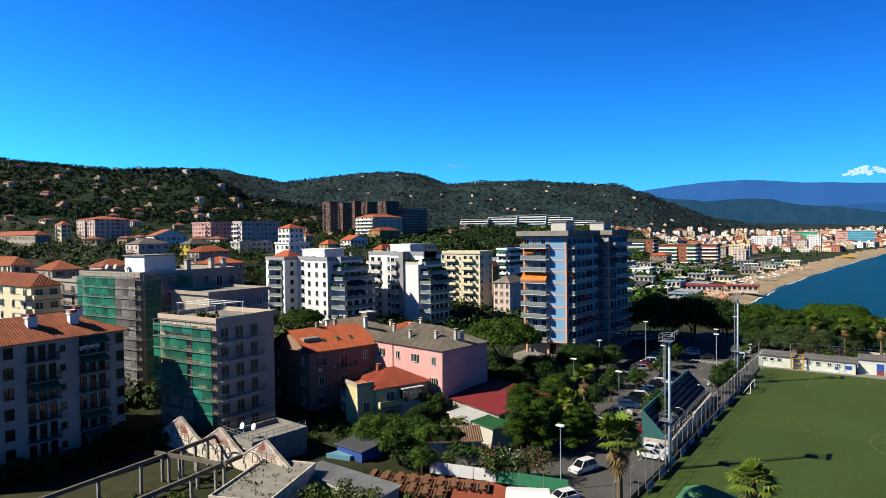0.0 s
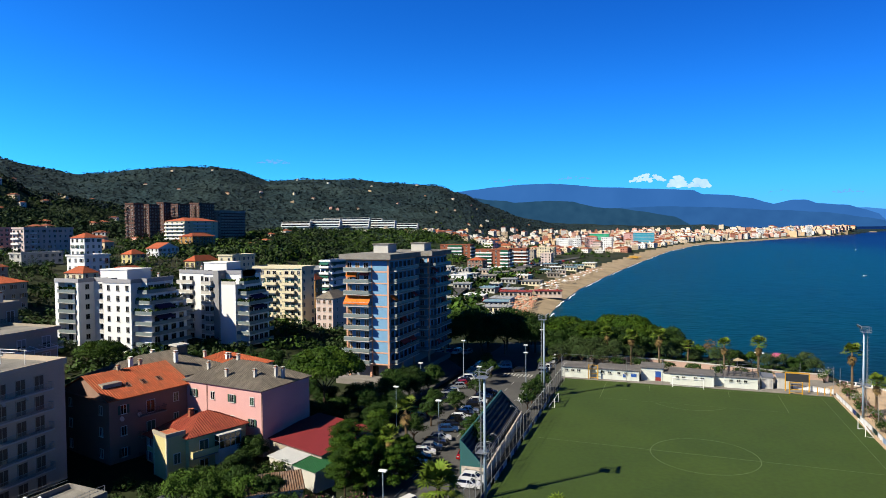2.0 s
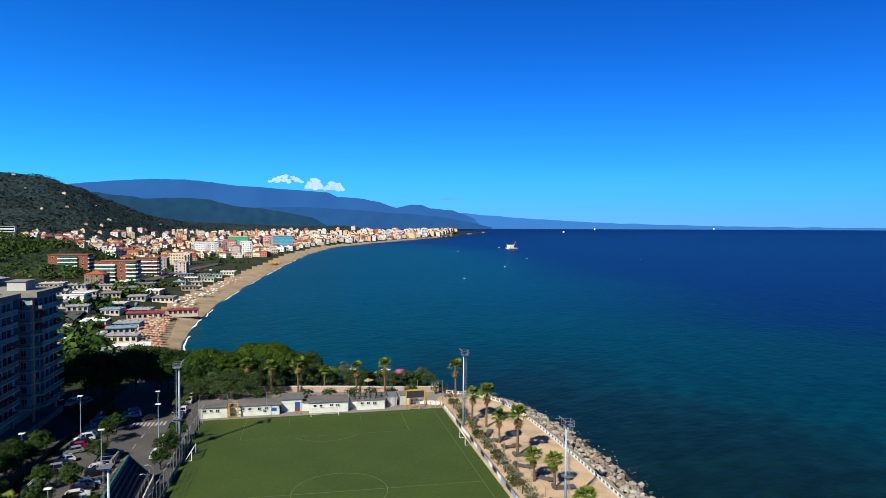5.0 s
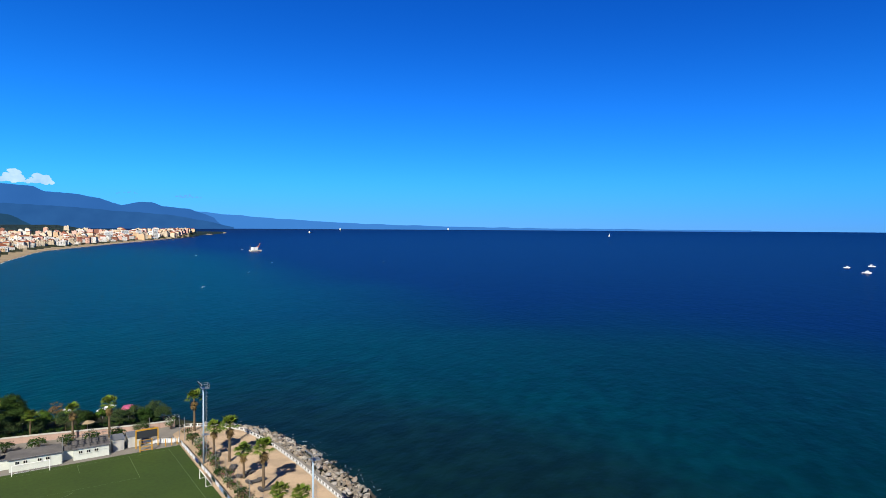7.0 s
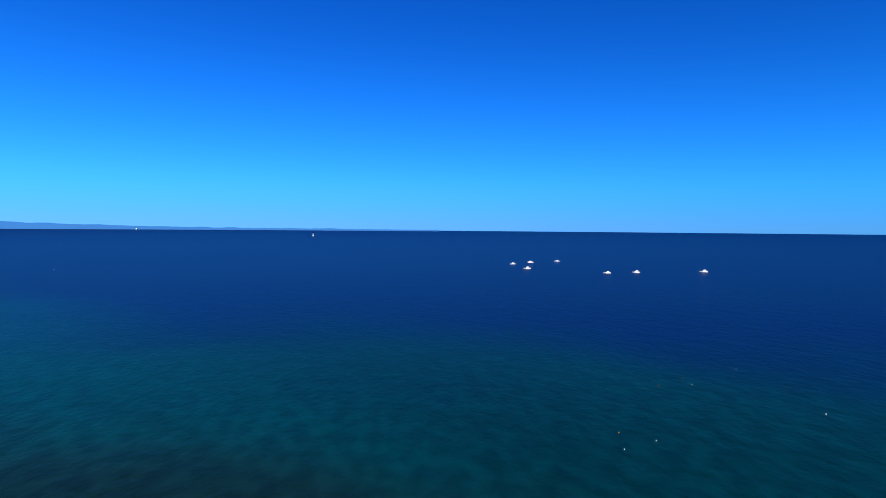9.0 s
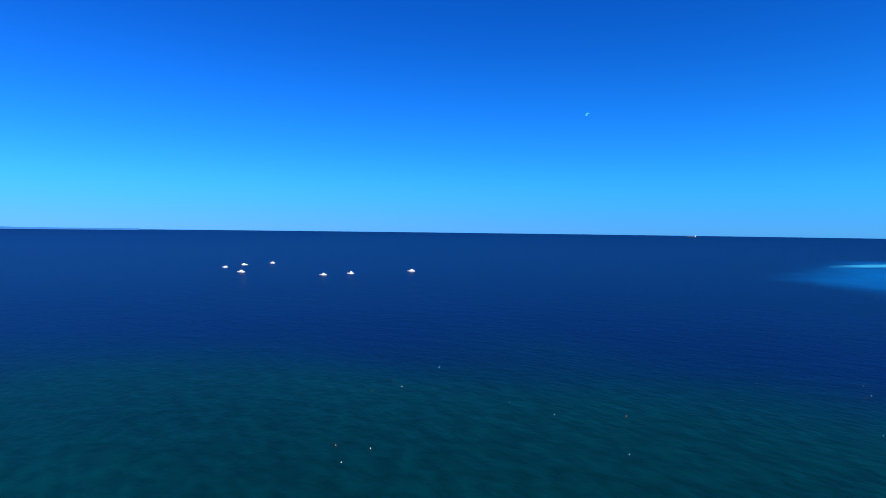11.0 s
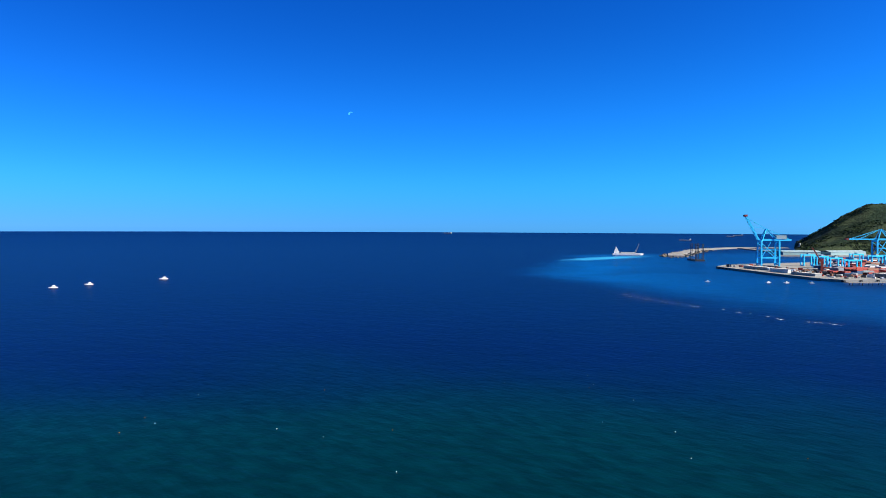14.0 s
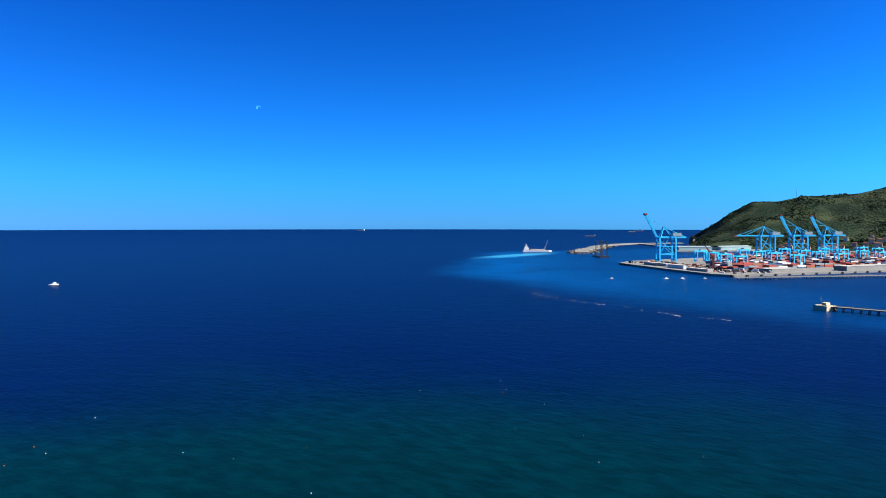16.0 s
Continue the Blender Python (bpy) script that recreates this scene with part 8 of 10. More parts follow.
for x in (-2.9, 2.9):
    for y in (-2.9, 2.9):
        s = Shape()
        s.tube((x, y, 0), (x, y, 2.8), 0.06, seg=6)
        part("pole", s, METAL, root)
# blue pool cover and garden walls
s = Shape()
s.prism([(-74.5, -56), (-70.6, -55), (-70.2, -52.4), (-73.8, -53)], 0.4, 1.7)
solid("pool_cover", s, mat("light_blue_tarpaulin", (0.18, 0.45, 0.62), rough=0.6, var=0.15), "light blue tarpaulin over a garden pool", "pool")
s = Shape()
s.prism([(-146, 46), (-118, 66), (-100, 74), (-92, 70), (-112, 52), (-122, 40)], -1, 1.9)
tagged(part("lawn", s, LAWN), "bright green clipped lawn beside the flats", "lawn", kind="structure")
s = Shape()
s.prism([(-90, -8), (-84, -8), (-62.5, 8), (-62, 50), (-75, 68), (-96, 68), (-112, 62), (-100, 52), (-90, 22)], -1, 1.02)
tagged(part("forecourt", s, ASPHALT), "dark asphalt forecourt round the tower", "road", kind="structure")
# ---- far town, seafront and backdrop ----
def walls(name, c):
    return mat(name, c, var=0.12, scale=0.02, fine=0.3, rough=0.95, spec=0.1, island=0.12, bump=0)
TOWN = [walls("town_cream", (0.98, 0.80, 0.58)), walls("town_white", (1.08, 1.04, 0.96)), walls("town_pink", (1.0, 0.60, 0.48)), walls("town_ochre", (0.95, 0.66, 0.40)), walls("town_brick", (0.62, 0.28, 0.20)), R_TERRA, FLATROOF, GLASS]

def town_block(s, rng, x, y, z, w, d, h, a, wall, tiled, cell=3.2, wins=True):
    """A block with roof and dark window openings on the faces towards the bay."""
    k, q = math.cos(a), math.sin(a)
    def P(u, v, zz):
        return (x + u * k - v * q, y + u * q + v * k, z + zz)
    c = [(-w / 2, -d / 2), (w / 2, -d / 2), (w / 2, d / 2), (-w / 2, d / 2)]
    for i in range(4):
        j = (i + 1) % 4
        s.face([P(*c[i], -4), P(*c[j], -4), P(*c[j], h), P(*c[i], h)], wall)
    if tiled:
        o = 0.5
        e = [(-w / 2 - o, -d / 2 - o), (w / 2 + o, -d / 2 - o), (w / 2 + o, d / 2 + o), (-w / 2 - o, d / 2 + o)]
        m = min(w, d) / 2
        r0, r1 = ((-w / 2 + m, 0), (w / 2 - m, 0)) if w >= d else ((0, -d / 2 + m), (0, d / 2 - m))
        up = min(w, d) * 0.22
        if w >= d:
            s.face([P(*e[0], h), P(*e[1], h), P(*r1, h + up), P(*r0, h + up)], 5)
            s.face([P(*e[2], h), P(*e[3], h), P(*r0, h + up), P(*r1, h + up)], 5)
            s.face([P(*e[1], h), P(*e[2], h), P(*r1, h + up)], 5)
            s.face([P(*e[3], h), P(*e[0], h), P(*r0, h + up)], 5)
        else:
            s.face([P(*e[1], h), P(*e[2], h), P(*r1, h + up), P(*r0, h + up)], 5)
            s.face([P(*e[3], h), P(*e[0], h), P(*r0, h + up), P(*r1, h + up)], 5)
            s.face([P(*e[0], h), P(*e[1], h), P(*r0, h + up)], 5)
            s.face([P(*e[2], h), P(*e[3], h), P(*r1, h + up)], 5)
    else:
        s.face([P(*v, h) for v in c], 6)
        b = Shape()
        u, v = rng.uniform(-w / 4, w / 4), rng.uniform(-d / 4, d / 4)
        t = [(u - 2, v - 2), (u + 2, v - 2), (u + 2, v + 2), (u - 2, v + 2)]
        for i in range(4):
            j = (i + 1) % 4
            s.face([P(*t[i], h), P(*t[j], h), P(*t[j], h + 2.4), P(*t[i], h + 2.4)], wall)
        s.face([P(*p_, h + 2.4) for p_ in t], 6)
    if wins:
        for fl in range(max(1, int(h / cell))):
            z0 = 1.0 + fl * cell
            for i in range(max(1, int(w / 3.4))):
                u = -w / 2 + (i + 0.5) * w / max(1, int(w / 3.4))
                s.face([P(u - 0.65, -d / 2 - 0.05, z0), P(u + 0.65, -d / 2 - 0.05, z0), P(u + 0.65, -d / 2 - 0.05, z0 + 1.5), P(u - 0.65, -d / 2 - 0.05, z0 + 1.5)], 7)
            for i in range(max(1, int(d / 3.4))):
                v = -d / 2 + (i + 0.5) * d / max(1, int(d / 3.4))
                s.face([P(w / 2 + 0.05, v - 0.65, z0), P(w / 2 + 0.05, v + 0.65, z0), P(w / 2 + 0.05, v + 0.65, z0 + 1.5), P(w / 2 + 0.05, v - 0.65, z0 + 1.5)], 7)

rng = random.Random(2024)
s = Shape()
for i in range(1150):
    y = 640 * (3200 / 640) ** rng.random()
    if y < 1300 and rng.random() < 0.55:
        continue
    wide = 230 if y < 1000 else 330 if y < 1300 else 800
    t = rng.random() ** 1.5
    x = coast(y) - beach(y) - 26 - t * wide - (60 if y < 900 else 0)
    if y < 900 and t < 0.1 or inside(x, y, 8):
        continue
    r = math.hypot(x - EX, y - EY)
    z = ground(x, y, False)
    if z - rise(r) > 34:
        continue
    big = rng.random() < 0.7
    w, d = (rng.uniform(10, 21), rng.uniform(10, 15)) if big else (rng.uniform(9, 14), rng.uniform(9, 13))
    h = rng.uniform(10, 18) * (0.45 + 0.7 * sstep(900, 2400, y)) if big else rng.uniform(4, 8)
    town_block(s, rng, x, y, z, w, d, h, rng.choice((0, 0.2, -0.3, -0.5)), rng.choice((0, 0, 1, 1, 2, 3, 0, 1, 1, 4)), rng.random() < 0.46, wins=r < 2600)
for i in range(110):
    y = rng.uniform(2300, 3400)
    x = coast(y) - 40 - 700 * rng.random()
    if ground(x, y, False) - rise(math.hypot(x - EX, y - EY)) > 30:
        continue
    town_block(s, rng, x, y, ground(x, y, False), rng.uniform(14, 24), 16, rng.uniform(13, 23), -0.4, rng.choice((0, 1, 0, 2, 3)), False, wins=False)
for i in range(150):
    y = rng.uniform(2900, 3300)
    x = coast(y) - 24 - 330 * rng.random() ** 1.6
    if ground(x, y, False) - rise(math.hypot(x - EX, y - EY)) > 30:
        continue
    town_block(s, rng, x, y, ground(x, y, False), rng.uniform(12, 26), 15, rng.uniform(10, 22), -0.6, rng.choice((0, 1, 0, 2, 3)), rng.random() < 0.4, wins=False)
tagged(part("far_town", s, TOWN), "dense pale and terracotta town round the bay", "town", kind="stuff")

s = Shape()
for i in range(215):
    a, k = rng.uniform(1, 70), rng.random()
    r = 480 + 2300 * k if a < 45 else 420 + 900 * k
    x, y = EX - r * math.sin(radians(a)), EY + r * math.cos(radians(a))
    if y > 3100 or r > 1500 and rng.random() < 0.4 or inside(x, y, 10) or coast(y) - x < 260 or (a < 18 and y < 900):
        continue
    z = ground(x, y)
    town_block(s, rng, x, y, z, rng.uniform(7, 12), rng.uniform(6, 9), rng.uniform(2.5, 5.5), rng.uniform(-0.5, 0.5), rng.choice((0, 0, 1, 2, 3)), rng.random() < 0.8, wins=r < 1200)
tagged(part("hillside_houses", s, TOWN), "scattered villas among hillside woods", "houses", kind="stuff")

# terraced white flats on the rise behind the tower
for i, (x, y, w, n) in enumerate(tuple((EX - r * math.sin(radians(a)), EY + r * math.cos(radians(a)), w, n) for a, r, w, n in ((33, 800, 36, 2), (30.5, 800, 38, 3), (28, 810, 40, 4), (25.6, 830, 38, 3), (23.4, 850, 34, 2), (29.4, 850, 40, 4), (26.8, 860, 40, 4)))):
    root = thing("terraced_flats", "long white terraced flats with dark balcony bands", "apartment building", (x, y, ground(x, y, False) + 7), 0.25)
    q = Shape()
    # added base closes the gap between the raised flats and the ground
    q.box(-w / 2 - 0.3, w / 2 + 0.3, -0.4, 14.3, -12, -0.35)
    part("plinth", q, W_PALE, root, "pale plinth under the raised flats")
    for k in range(n):
        q = Shape()
        q.box(-w / 2, w / 2, k * 2.2, 14, k * 3.1 - 3, k * 3.1 + 2.9)
        part("storey", q, W_WHITE if k % 2 == 0 else W_PALE, root)
        q = Shape()
        q.box(-w / 2 + 1, w / 2 - 1, k * 2.2 - 0.06, k * 2.2, k * 3.1 + 0.9, k * 3.1 + 2.4)
        part("window_band", q, GLASS, root)
        q = Shape()
        q.box(-w / 2, w / 2, k * 2.2 - 1.6, k * 2.2 - 0.1, k * 3.1 - 0.3, k * 3.1 + 0.75)
        part("balcony", q, W_WHITE, root)

def wrapped(x, y, w, d, h, m, label):
    root = thing("wrapped_building", label, "apartment building", (x, y, ground(x, y, False)))
    q = Shape()
    q.box(-w / 2, w / 2, -d / 2, d / 2, -4, h)
    part("wall", q, m, root)
    q = Shape()
    q.box(-w / 2 - 1, w / 2 + 1, -d / 2 - 1, d / 2 + 1, h, h + 1.2)
    part("roof", q, W_PALEPINK, root)
    for i in range(int(h / 3)):
        q = Shape()
        q.box(-w / 2 - 0.4, w / 2 + 0.4, -d / 2 - 0.4, -d / 2, i * 3.0, i * 3.0 + 0.4)
        part("scaffold_band", q, W_PALE, root)
wrapped(-155, 1262, 40, 14, 26, mat("bright_green_sheeting", (0.02, 0.60, 0.32), rough=0.8, var=0.2, scale=0.1), "large block wrapped in bright green sheeting")
wrapped(-66, 1280, 42, 14, 28, mat("turquoise_sheeting", (0.02, 0.48, 0.72), rough=0.8, var=0.2, scale=0.1), "large block wrapped in turquoise sheeting")
for x, y, h, w in ((496, 2760, 40, 20), (380, 2740, 32, 26), (445, 2830, 32, 18), (300, 2560, 30, 26)):
    root = thing("white_high_rise", "white high-rise above the far seafront", "apartment tower", (x, y, ground(x, y, False)))
    q = Shape()
    q.box(-w / 2, w / 2, -9, 9, -4, h)
    part("wall", q, W_WHITE, root)
    for k in range(int(h / 3.2)):
        q = Shape()
        q.box(-w / 2 + 1, w / 2 - 1, -9.08, -9, k * 3.2 + 0.9, k * 3.2 + 2.3)
        part("window_band", q, GLASS, root)

# beach establishments
def pavilion(x, y, w, d, h, top, label, rz=8):
    root = thing("beach_pavilion", label, "pavilion", (x, y, max(0.6, ground(x, y, False))), radians(rz))
    q = Shape()
    q.box(-w / 2, w / 2, -d / 2, d / 2, -1.5, h)
    part("wall", q, (W_PALE, W_BEIGE, W_CREAM, W_TAUPE)[int(x * 7 + y) % 4], root)
    q = Shape()
    q.box(-w / 2 - 0.6, w / 2 + 0.6, -d / 2 - 0.6, d / 2 + 0.6, h, h + 0.35)
    for i in range(3):
        u = -w / 2 + (i + 0.5) * w / 3
        q.box(u - 0.5, u + 0.5, -0.5, 0.5, h + 0.35, h + 1.0)
    part("roof", q, top, root)
    for i in range(max(1, int(w / 2.4))):
        u = -w / 2 + (i + 0.5) * w / max(1, int(w / 2.4))
        part("window", window_mesh(1.3, 1.4, "plain", None, SHUT_GREY), None, root, at=(u, -d / 2, h * 0.55))
REDROOF = mat("red_sheet_roof", (0.45, 0.05, 0.03), rough=0.7, var=0.15)
BLUESHEET = mat("pale_blue_awning", (0.30, 0.50, 0.62), rough=0.8, var=0.15)
rng = random.Random(31)
tops = [W_WHITE, CORR, FLATROOF, W_PALE, W_WHITE, BLUESHEET]
labels = {W_WHITE: "low beach pavilion with white flat roof", CORR: "low beach pavilion with sheet metal roof", FLATROOF: "low beach pavilion with grey roof", W_PALE: "low beach pavilion with pale roof", BLUESHEET: "low beach pavilion with pale blue awning roof"}
for row, (y0, n) in enumerate(((132, 3), (150, 4), (170, 4), (192, 4), (214, 4), (238, 4), (262, 4), (290, 6), (325, 6), (360, 6), (400, 6), (440, 5), (480, 4), (520, 4), (560, 4))):
    for i in range(n):
        x = coast(y0) - beach(y0) - 10 - i * 15 - rng.uniform(0, 4)
        if inside(x, y0, 9) or rng.random() < 0.22:
            continue
        t = rng.choice(tops)
        pavilion(x, y0 + rng.uniform(-5, 5), rng.uniform(8, 14), rng.uniform(6, 12), rng.uniform(2.6, 3.6), t, labels[t], rng.uniform(-6, 14))
pavilion(-93, 246, 18, 8, 3.2, REDROOF, "long beach pavilion with red roof")
pavilion(-77, 262, 16, 6, 2.4, REDROOF, "low terrace with red parapet")
s = Shape()
UMBS = [mat("salmon_umbrella_cloth", (0.78, 0.36, 0.22), rough=0.8, var=0.15, island=0.25), mat("cream_umbrella_cloth", (0.74, 0.60, 0.46), rough=0.8, var=0.15), WHITE_CLOTH, YELLOWPAINT]
def umbrella(x, y, mi, r=1.2):
    z = ground(x, y, False)
    k = 8
    for i in range(k):
        a, b = 6.283 * i / k, 6.283 * (i + 1) / k
        s.face([(x + r * math.cos(a), y + r * math.sin(a), z + 2.0), (x + r * math.cos(b), y + r * math.sin(b), z + 2.0), (x, y, z + 2.6)], mi)
    s.tube((x, y, z), (x, y, z + 2.0), 0.04, seg=4, mi=mi, cap=False)
for i in range(15):
    for j in range(9):
        y = 160 + i * 6.4 + rng.uniform(-1, 1)
        u = 0.32 + j * 0.075
        umbrella(coast(y) - beach(y) * (u + 0.25) - 2 + rng.uniform(-0.8, 0.8), y, rng.choice((0, 0, 0, 1, 1)), rng.uniform(1.0, 1.5))
for i in range(120):
    y = rng.uniform(290, 520)
    umbrella(coast(y) - beach(y) * rng.uniform(0.5, 1.1), y, rng.choice((0, 2, 2, 1)))
for i in range(60):
    y = rng.uniform(745, 800)
    umbrella(coast(y) - beach(y) * rng.uniform(0.45, 0.95), y, 3, 1.6)
tagged(part("beach_umbrellas", s, UMBS), "rows of salmon and cream beach umbrellas on the sand", "umbrellas", kind="stuff")
s = Shape()
PLAIN_CARS = [PAINTS[q] for q in ("white", "silver", "black", "red", "blue")]
for i in range(230):
    y = rng.uniform(150, 640)
    x = coast(y) - beach(y) - rng.choice((rng.uniform(64, 84), rng.uniform(20, 60)))
    if inside(x, y, 2):
        continue
    z, a, mi = ground(x, y, False), rng.uniform(-0.3, 0.3) + 1.4, rng.randrange(5)
    s.box(x - 2.1, x + 2.1, y - 0.85, y + 0.85, z + 0.25, z + 0.95, mi, a, (x, y))
    s.box(x - 1.1, x + 1.4, y - 0.7, y + 0.7, z + 0.95, z + 1.5, mi, a, (x, y))
tagged(part("seafront_cars", s, PLAIN_CARS), "cars parked along the seafront road", "cars", kind="stuff")
s = Shape()
pts = [(-100, 100), (-112, 150), (-126, 220), (-138, 290), (-140, 360), (-142, 460), (-140, 600), (-120, 760)]
for (ax, ay), (bx, by) in zip(pts, pts[1:]):
    d = Vector((bx - ax, by - ay)).normalized()
    n = Vector((-d.y, d.x)) * 6
    za, zb = ground(ax, ay, False) + 0.5, ground(bx, by, False) + 0.5
    s.face([(ax - n.x, ay - n.y, za), (ax + n.x, ay + n.y, za), (bx + n.x, by + n.y, zb), (bx - n.x, by - n.y, zb)])
    m = max(1, int(math.dist((ax, ay), (bx, by)) / 10))
tagged(part("road", s, ASPHALT), "asphalt seafront road behind the beach", "road", kind="structure")
# surf along the sand
s = Shape()
y = 160.0
while y < 2900:
    st = 1.5 + y * 0.006
    w = (0.25 + 0.9 * abs(noise.noise(Vector((y / 11, 0, 0))))) * (1 + y / 1100)
    w2 = (0.25 + 0.9 * abs(noise.noise(Vector(((y + st) / 11, 0, 0))))) * (1 + (y + st) / 1100)
    if noise.noise(Vector((y / 60, 7, 0))) > -0.12:
        o1, o2 = 2.5 * noise.noise(Vector((y / 22, 3, 0))), 2.5 * noise.noise(Vector(((y + st) / 22, 3, 0)))
        r1, r2 = math.hypot(coast(y) - EX, y - EY), math.hypot(coast(y + st) - EX, y + st - EY)
        s.face([(coast(y) - 0.3 + o1, y, SEA + 0.1 + rise(r1)), (coast(y) + w + o1, y, SEA + 0.1 + rise(r1)), (coast(y + st) + w2 + o2, y + st, SEA + 0.1 + rise(r2)), (coast(y + st) - 0.3 + o2, y + st, SEA + 0.1 + rise(r2))])
    y += st
FOAM = mat("sea_foam", (1.25, 1.35, 1.42), var=0.2, scale=0.3, rough=0.9, spec=0.2, bump=0)
tagged(part("surf", s, FOAM), "white surf along the beach", "surf", kind="structure")

# distance, all emissive: the far range in painted haze, clouds and the day moon
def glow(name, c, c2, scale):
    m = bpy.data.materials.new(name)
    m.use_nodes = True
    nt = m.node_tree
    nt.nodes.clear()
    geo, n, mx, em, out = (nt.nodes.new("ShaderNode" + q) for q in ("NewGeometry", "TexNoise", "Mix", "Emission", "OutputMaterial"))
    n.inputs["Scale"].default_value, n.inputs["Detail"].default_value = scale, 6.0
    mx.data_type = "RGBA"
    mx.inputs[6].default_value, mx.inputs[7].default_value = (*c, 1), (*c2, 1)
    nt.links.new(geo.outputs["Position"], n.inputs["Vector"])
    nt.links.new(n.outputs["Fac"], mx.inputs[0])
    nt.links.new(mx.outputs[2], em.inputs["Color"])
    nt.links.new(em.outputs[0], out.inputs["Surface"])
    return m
# haze of distance is put into these glowing ridge colours
RANGE = glow("far_range_haze", (0.012, 0.058, 0.185), (0.020, 0.080, 0.235), 0.004)
RANGE_LOW = glow("foothill_haze", (0.009, 0.042, 0.130), (0.016, 0.066, 0.180), 0.010)
RANGE_NEAR = glow("wooded_hill_haze", (0.005, 0.024, 0.056), (0.014, 0.046, 0.088), 0.014)
RANGE2 = glow("far_coast_haze", (0.023, 0.100, 0.285), (0.028, 0.118, 0.33), 0.003)
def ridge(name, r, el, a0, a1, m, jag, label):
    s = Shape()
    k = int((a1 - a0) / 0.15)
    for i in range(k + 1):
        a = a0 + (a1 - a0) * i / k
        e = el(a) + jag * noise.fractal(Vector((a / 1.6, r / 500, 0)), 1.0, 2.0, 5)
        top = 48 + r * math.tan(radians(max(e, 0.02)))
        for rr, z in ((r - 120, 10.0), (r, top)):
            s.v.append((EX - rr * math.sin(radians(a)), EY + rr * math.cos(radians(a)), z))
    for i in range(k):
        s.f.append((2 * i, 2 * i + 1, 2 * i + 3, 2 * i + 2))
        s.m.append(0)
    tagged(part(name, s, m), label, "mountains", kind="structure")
# glowing sheet near the sky colour stands in for the haze band
ridge("backdrop", 4820, lambda a: table(a, (-60, 0.0), (-46, 0.06), (-36, 0.14), (-30, 0.28), (-24, 0.5), (-18, 0.85), (-13, 1.3), (-8, 1.5), (30, 1.5)), -60, 30, RANGE2, 0.05, "pale sheet of painted haze over the far coast")
ridge("backdrop", 4790, lambda a: table(a, (-17, 0.0), (-15.7, 0.25), (-14.3, 0.83), (-12.5, 1.5), (-10.5, 1.65), (-9.75, 1.95), (-8.8, 1.97), (-7.4, 1.7), (-5.9, 2.2), (-4.5, 2.48), (-2.2, 2.62), (-1.5, 3.0), (0.5, 3.14), (3, 3.26), (6.3, 3.5), (8.1, 3.66), (10.6, 3.85), (13.1, 3.79), (15.6, 3.62), (17.6, 3.35), (19.5, 3.15), (24, 2.8)), -17, 24, RANGE, 0.06, "mountain range beyond the bay, blue with painted haze")
ridge("backdrop", 4740, lambda a: table(a, (-16, 0.0), (-14.3, 0.4), (-11.6, 0.9), (-6.9, 1.25), (-4.5, 1.45), (0.5, 1.7), (6, 1.7), (12, 1.7), (18, 1.6)), -16, 18, RANGE_LOW, 0.07, "foothills behind the far town, blue with painted haze")
ridge("backdrop", 4690, lambda a: table(a, (-2, 0.0), (-0.5, 0.7), (2, 1.2), (4, 1.5), (6.3, 1.75), (8.6, 2.2), (10.6, 2.36), (12.1, 2.26), (13.6, 2.2), (14.6, 2.42), (16.8, 2.6), (20, 2.6)), -2, 20, RANGE_NEAR, 0.09, "wooded hill behind the far town, green-blue with painted haze")
# clouds are emissive: their daylight is put into the colour
CLOUD = glow("cloud_glow", (0.10, 0.24, 0.46), (0.40, 0.50, 0.62), 0.012)
CLOUDTHIN = glow("thin_cloud_glow", (0.050, 0.18, 0.44), (0.075, 0.22, 0.48), 0.006)
def cloud(az, el, w, h, seed, m, label, n=22):
    rng = random.Random(seed)
    bm = bmesh.new()
    r = 4500
    for i in range(n):
        u = rng.uniform(-1, 1)
        a, e = radians(az + u * w), radians(el + rng.uniform(0, 1) * h * (1 - u * u))
        k = r * radians(h) * rng.uniform(0.10, 0.30) * (1.1 - 0.5 * u * u)
        c = Vector((EX - r * math.sin(a), EY + r * math.cos(a), 48 + r * math.tan(e)))
        bmesh.ops.create_icosphere(bm, subdivisions=2, radius=k, matrix=Matrix.Translation(c) @ Matrix.Diagonal((1.5, 1.2, 0.62, 1)))
    for v in bm.verts:
        v.co += Vector((noise.noise(v.co / 9), noise.noise(v.co / 9 + Vector((9, 0, 0))), noise.noise(v.co / 9 + Vector((0, 9, 0))))) * 8
    me = bpy.data.meshes.new("backdrop")
    bm.to_mesh(me)
    bm.free()
    me.materials.append(m)
    tagged(part("backdrop", me), label, "cloud", kind="structure")
cloud(2.2, 3.85, 1.5, 0.55, 1, CLOUD, "small white cumulus cloud", 60)
cloud(-0.2, 3.35, 0.7, 0.75, 2, CLOUD, "small white cumulus cloud", 60)
cloud(-1.9, 3.25, 0.8, 0.7, 3, CLOUD, "small white cumulus cloud", 60)
cloud(34.7, 5.75, 1.4, 0.30, 4, CLOUDTHIN, "thin wisp of cloud", 40)
cloud(14.4, 4.1, 1.0, 0.22, 5, CLOUDTHIN, "thin wisp of cloud", 24)
cloud(8.4, 4.2, 1.6, 0.22, 7, CLOUDTHIN, "thin wisp of cloud", 30)
cloud(-7.9, 2.65, 0.8, 0.16, 8, CLOUDTHIN, "thin wisp of cloud", 18)
cloud(-12.2, 2.45, 1.2, 0.2, 6, CLOUDTHIN, "thin wisp of cloud", 24)
s = Shape()
a, e, r = radians(-98.1), radians(9.9), 4700
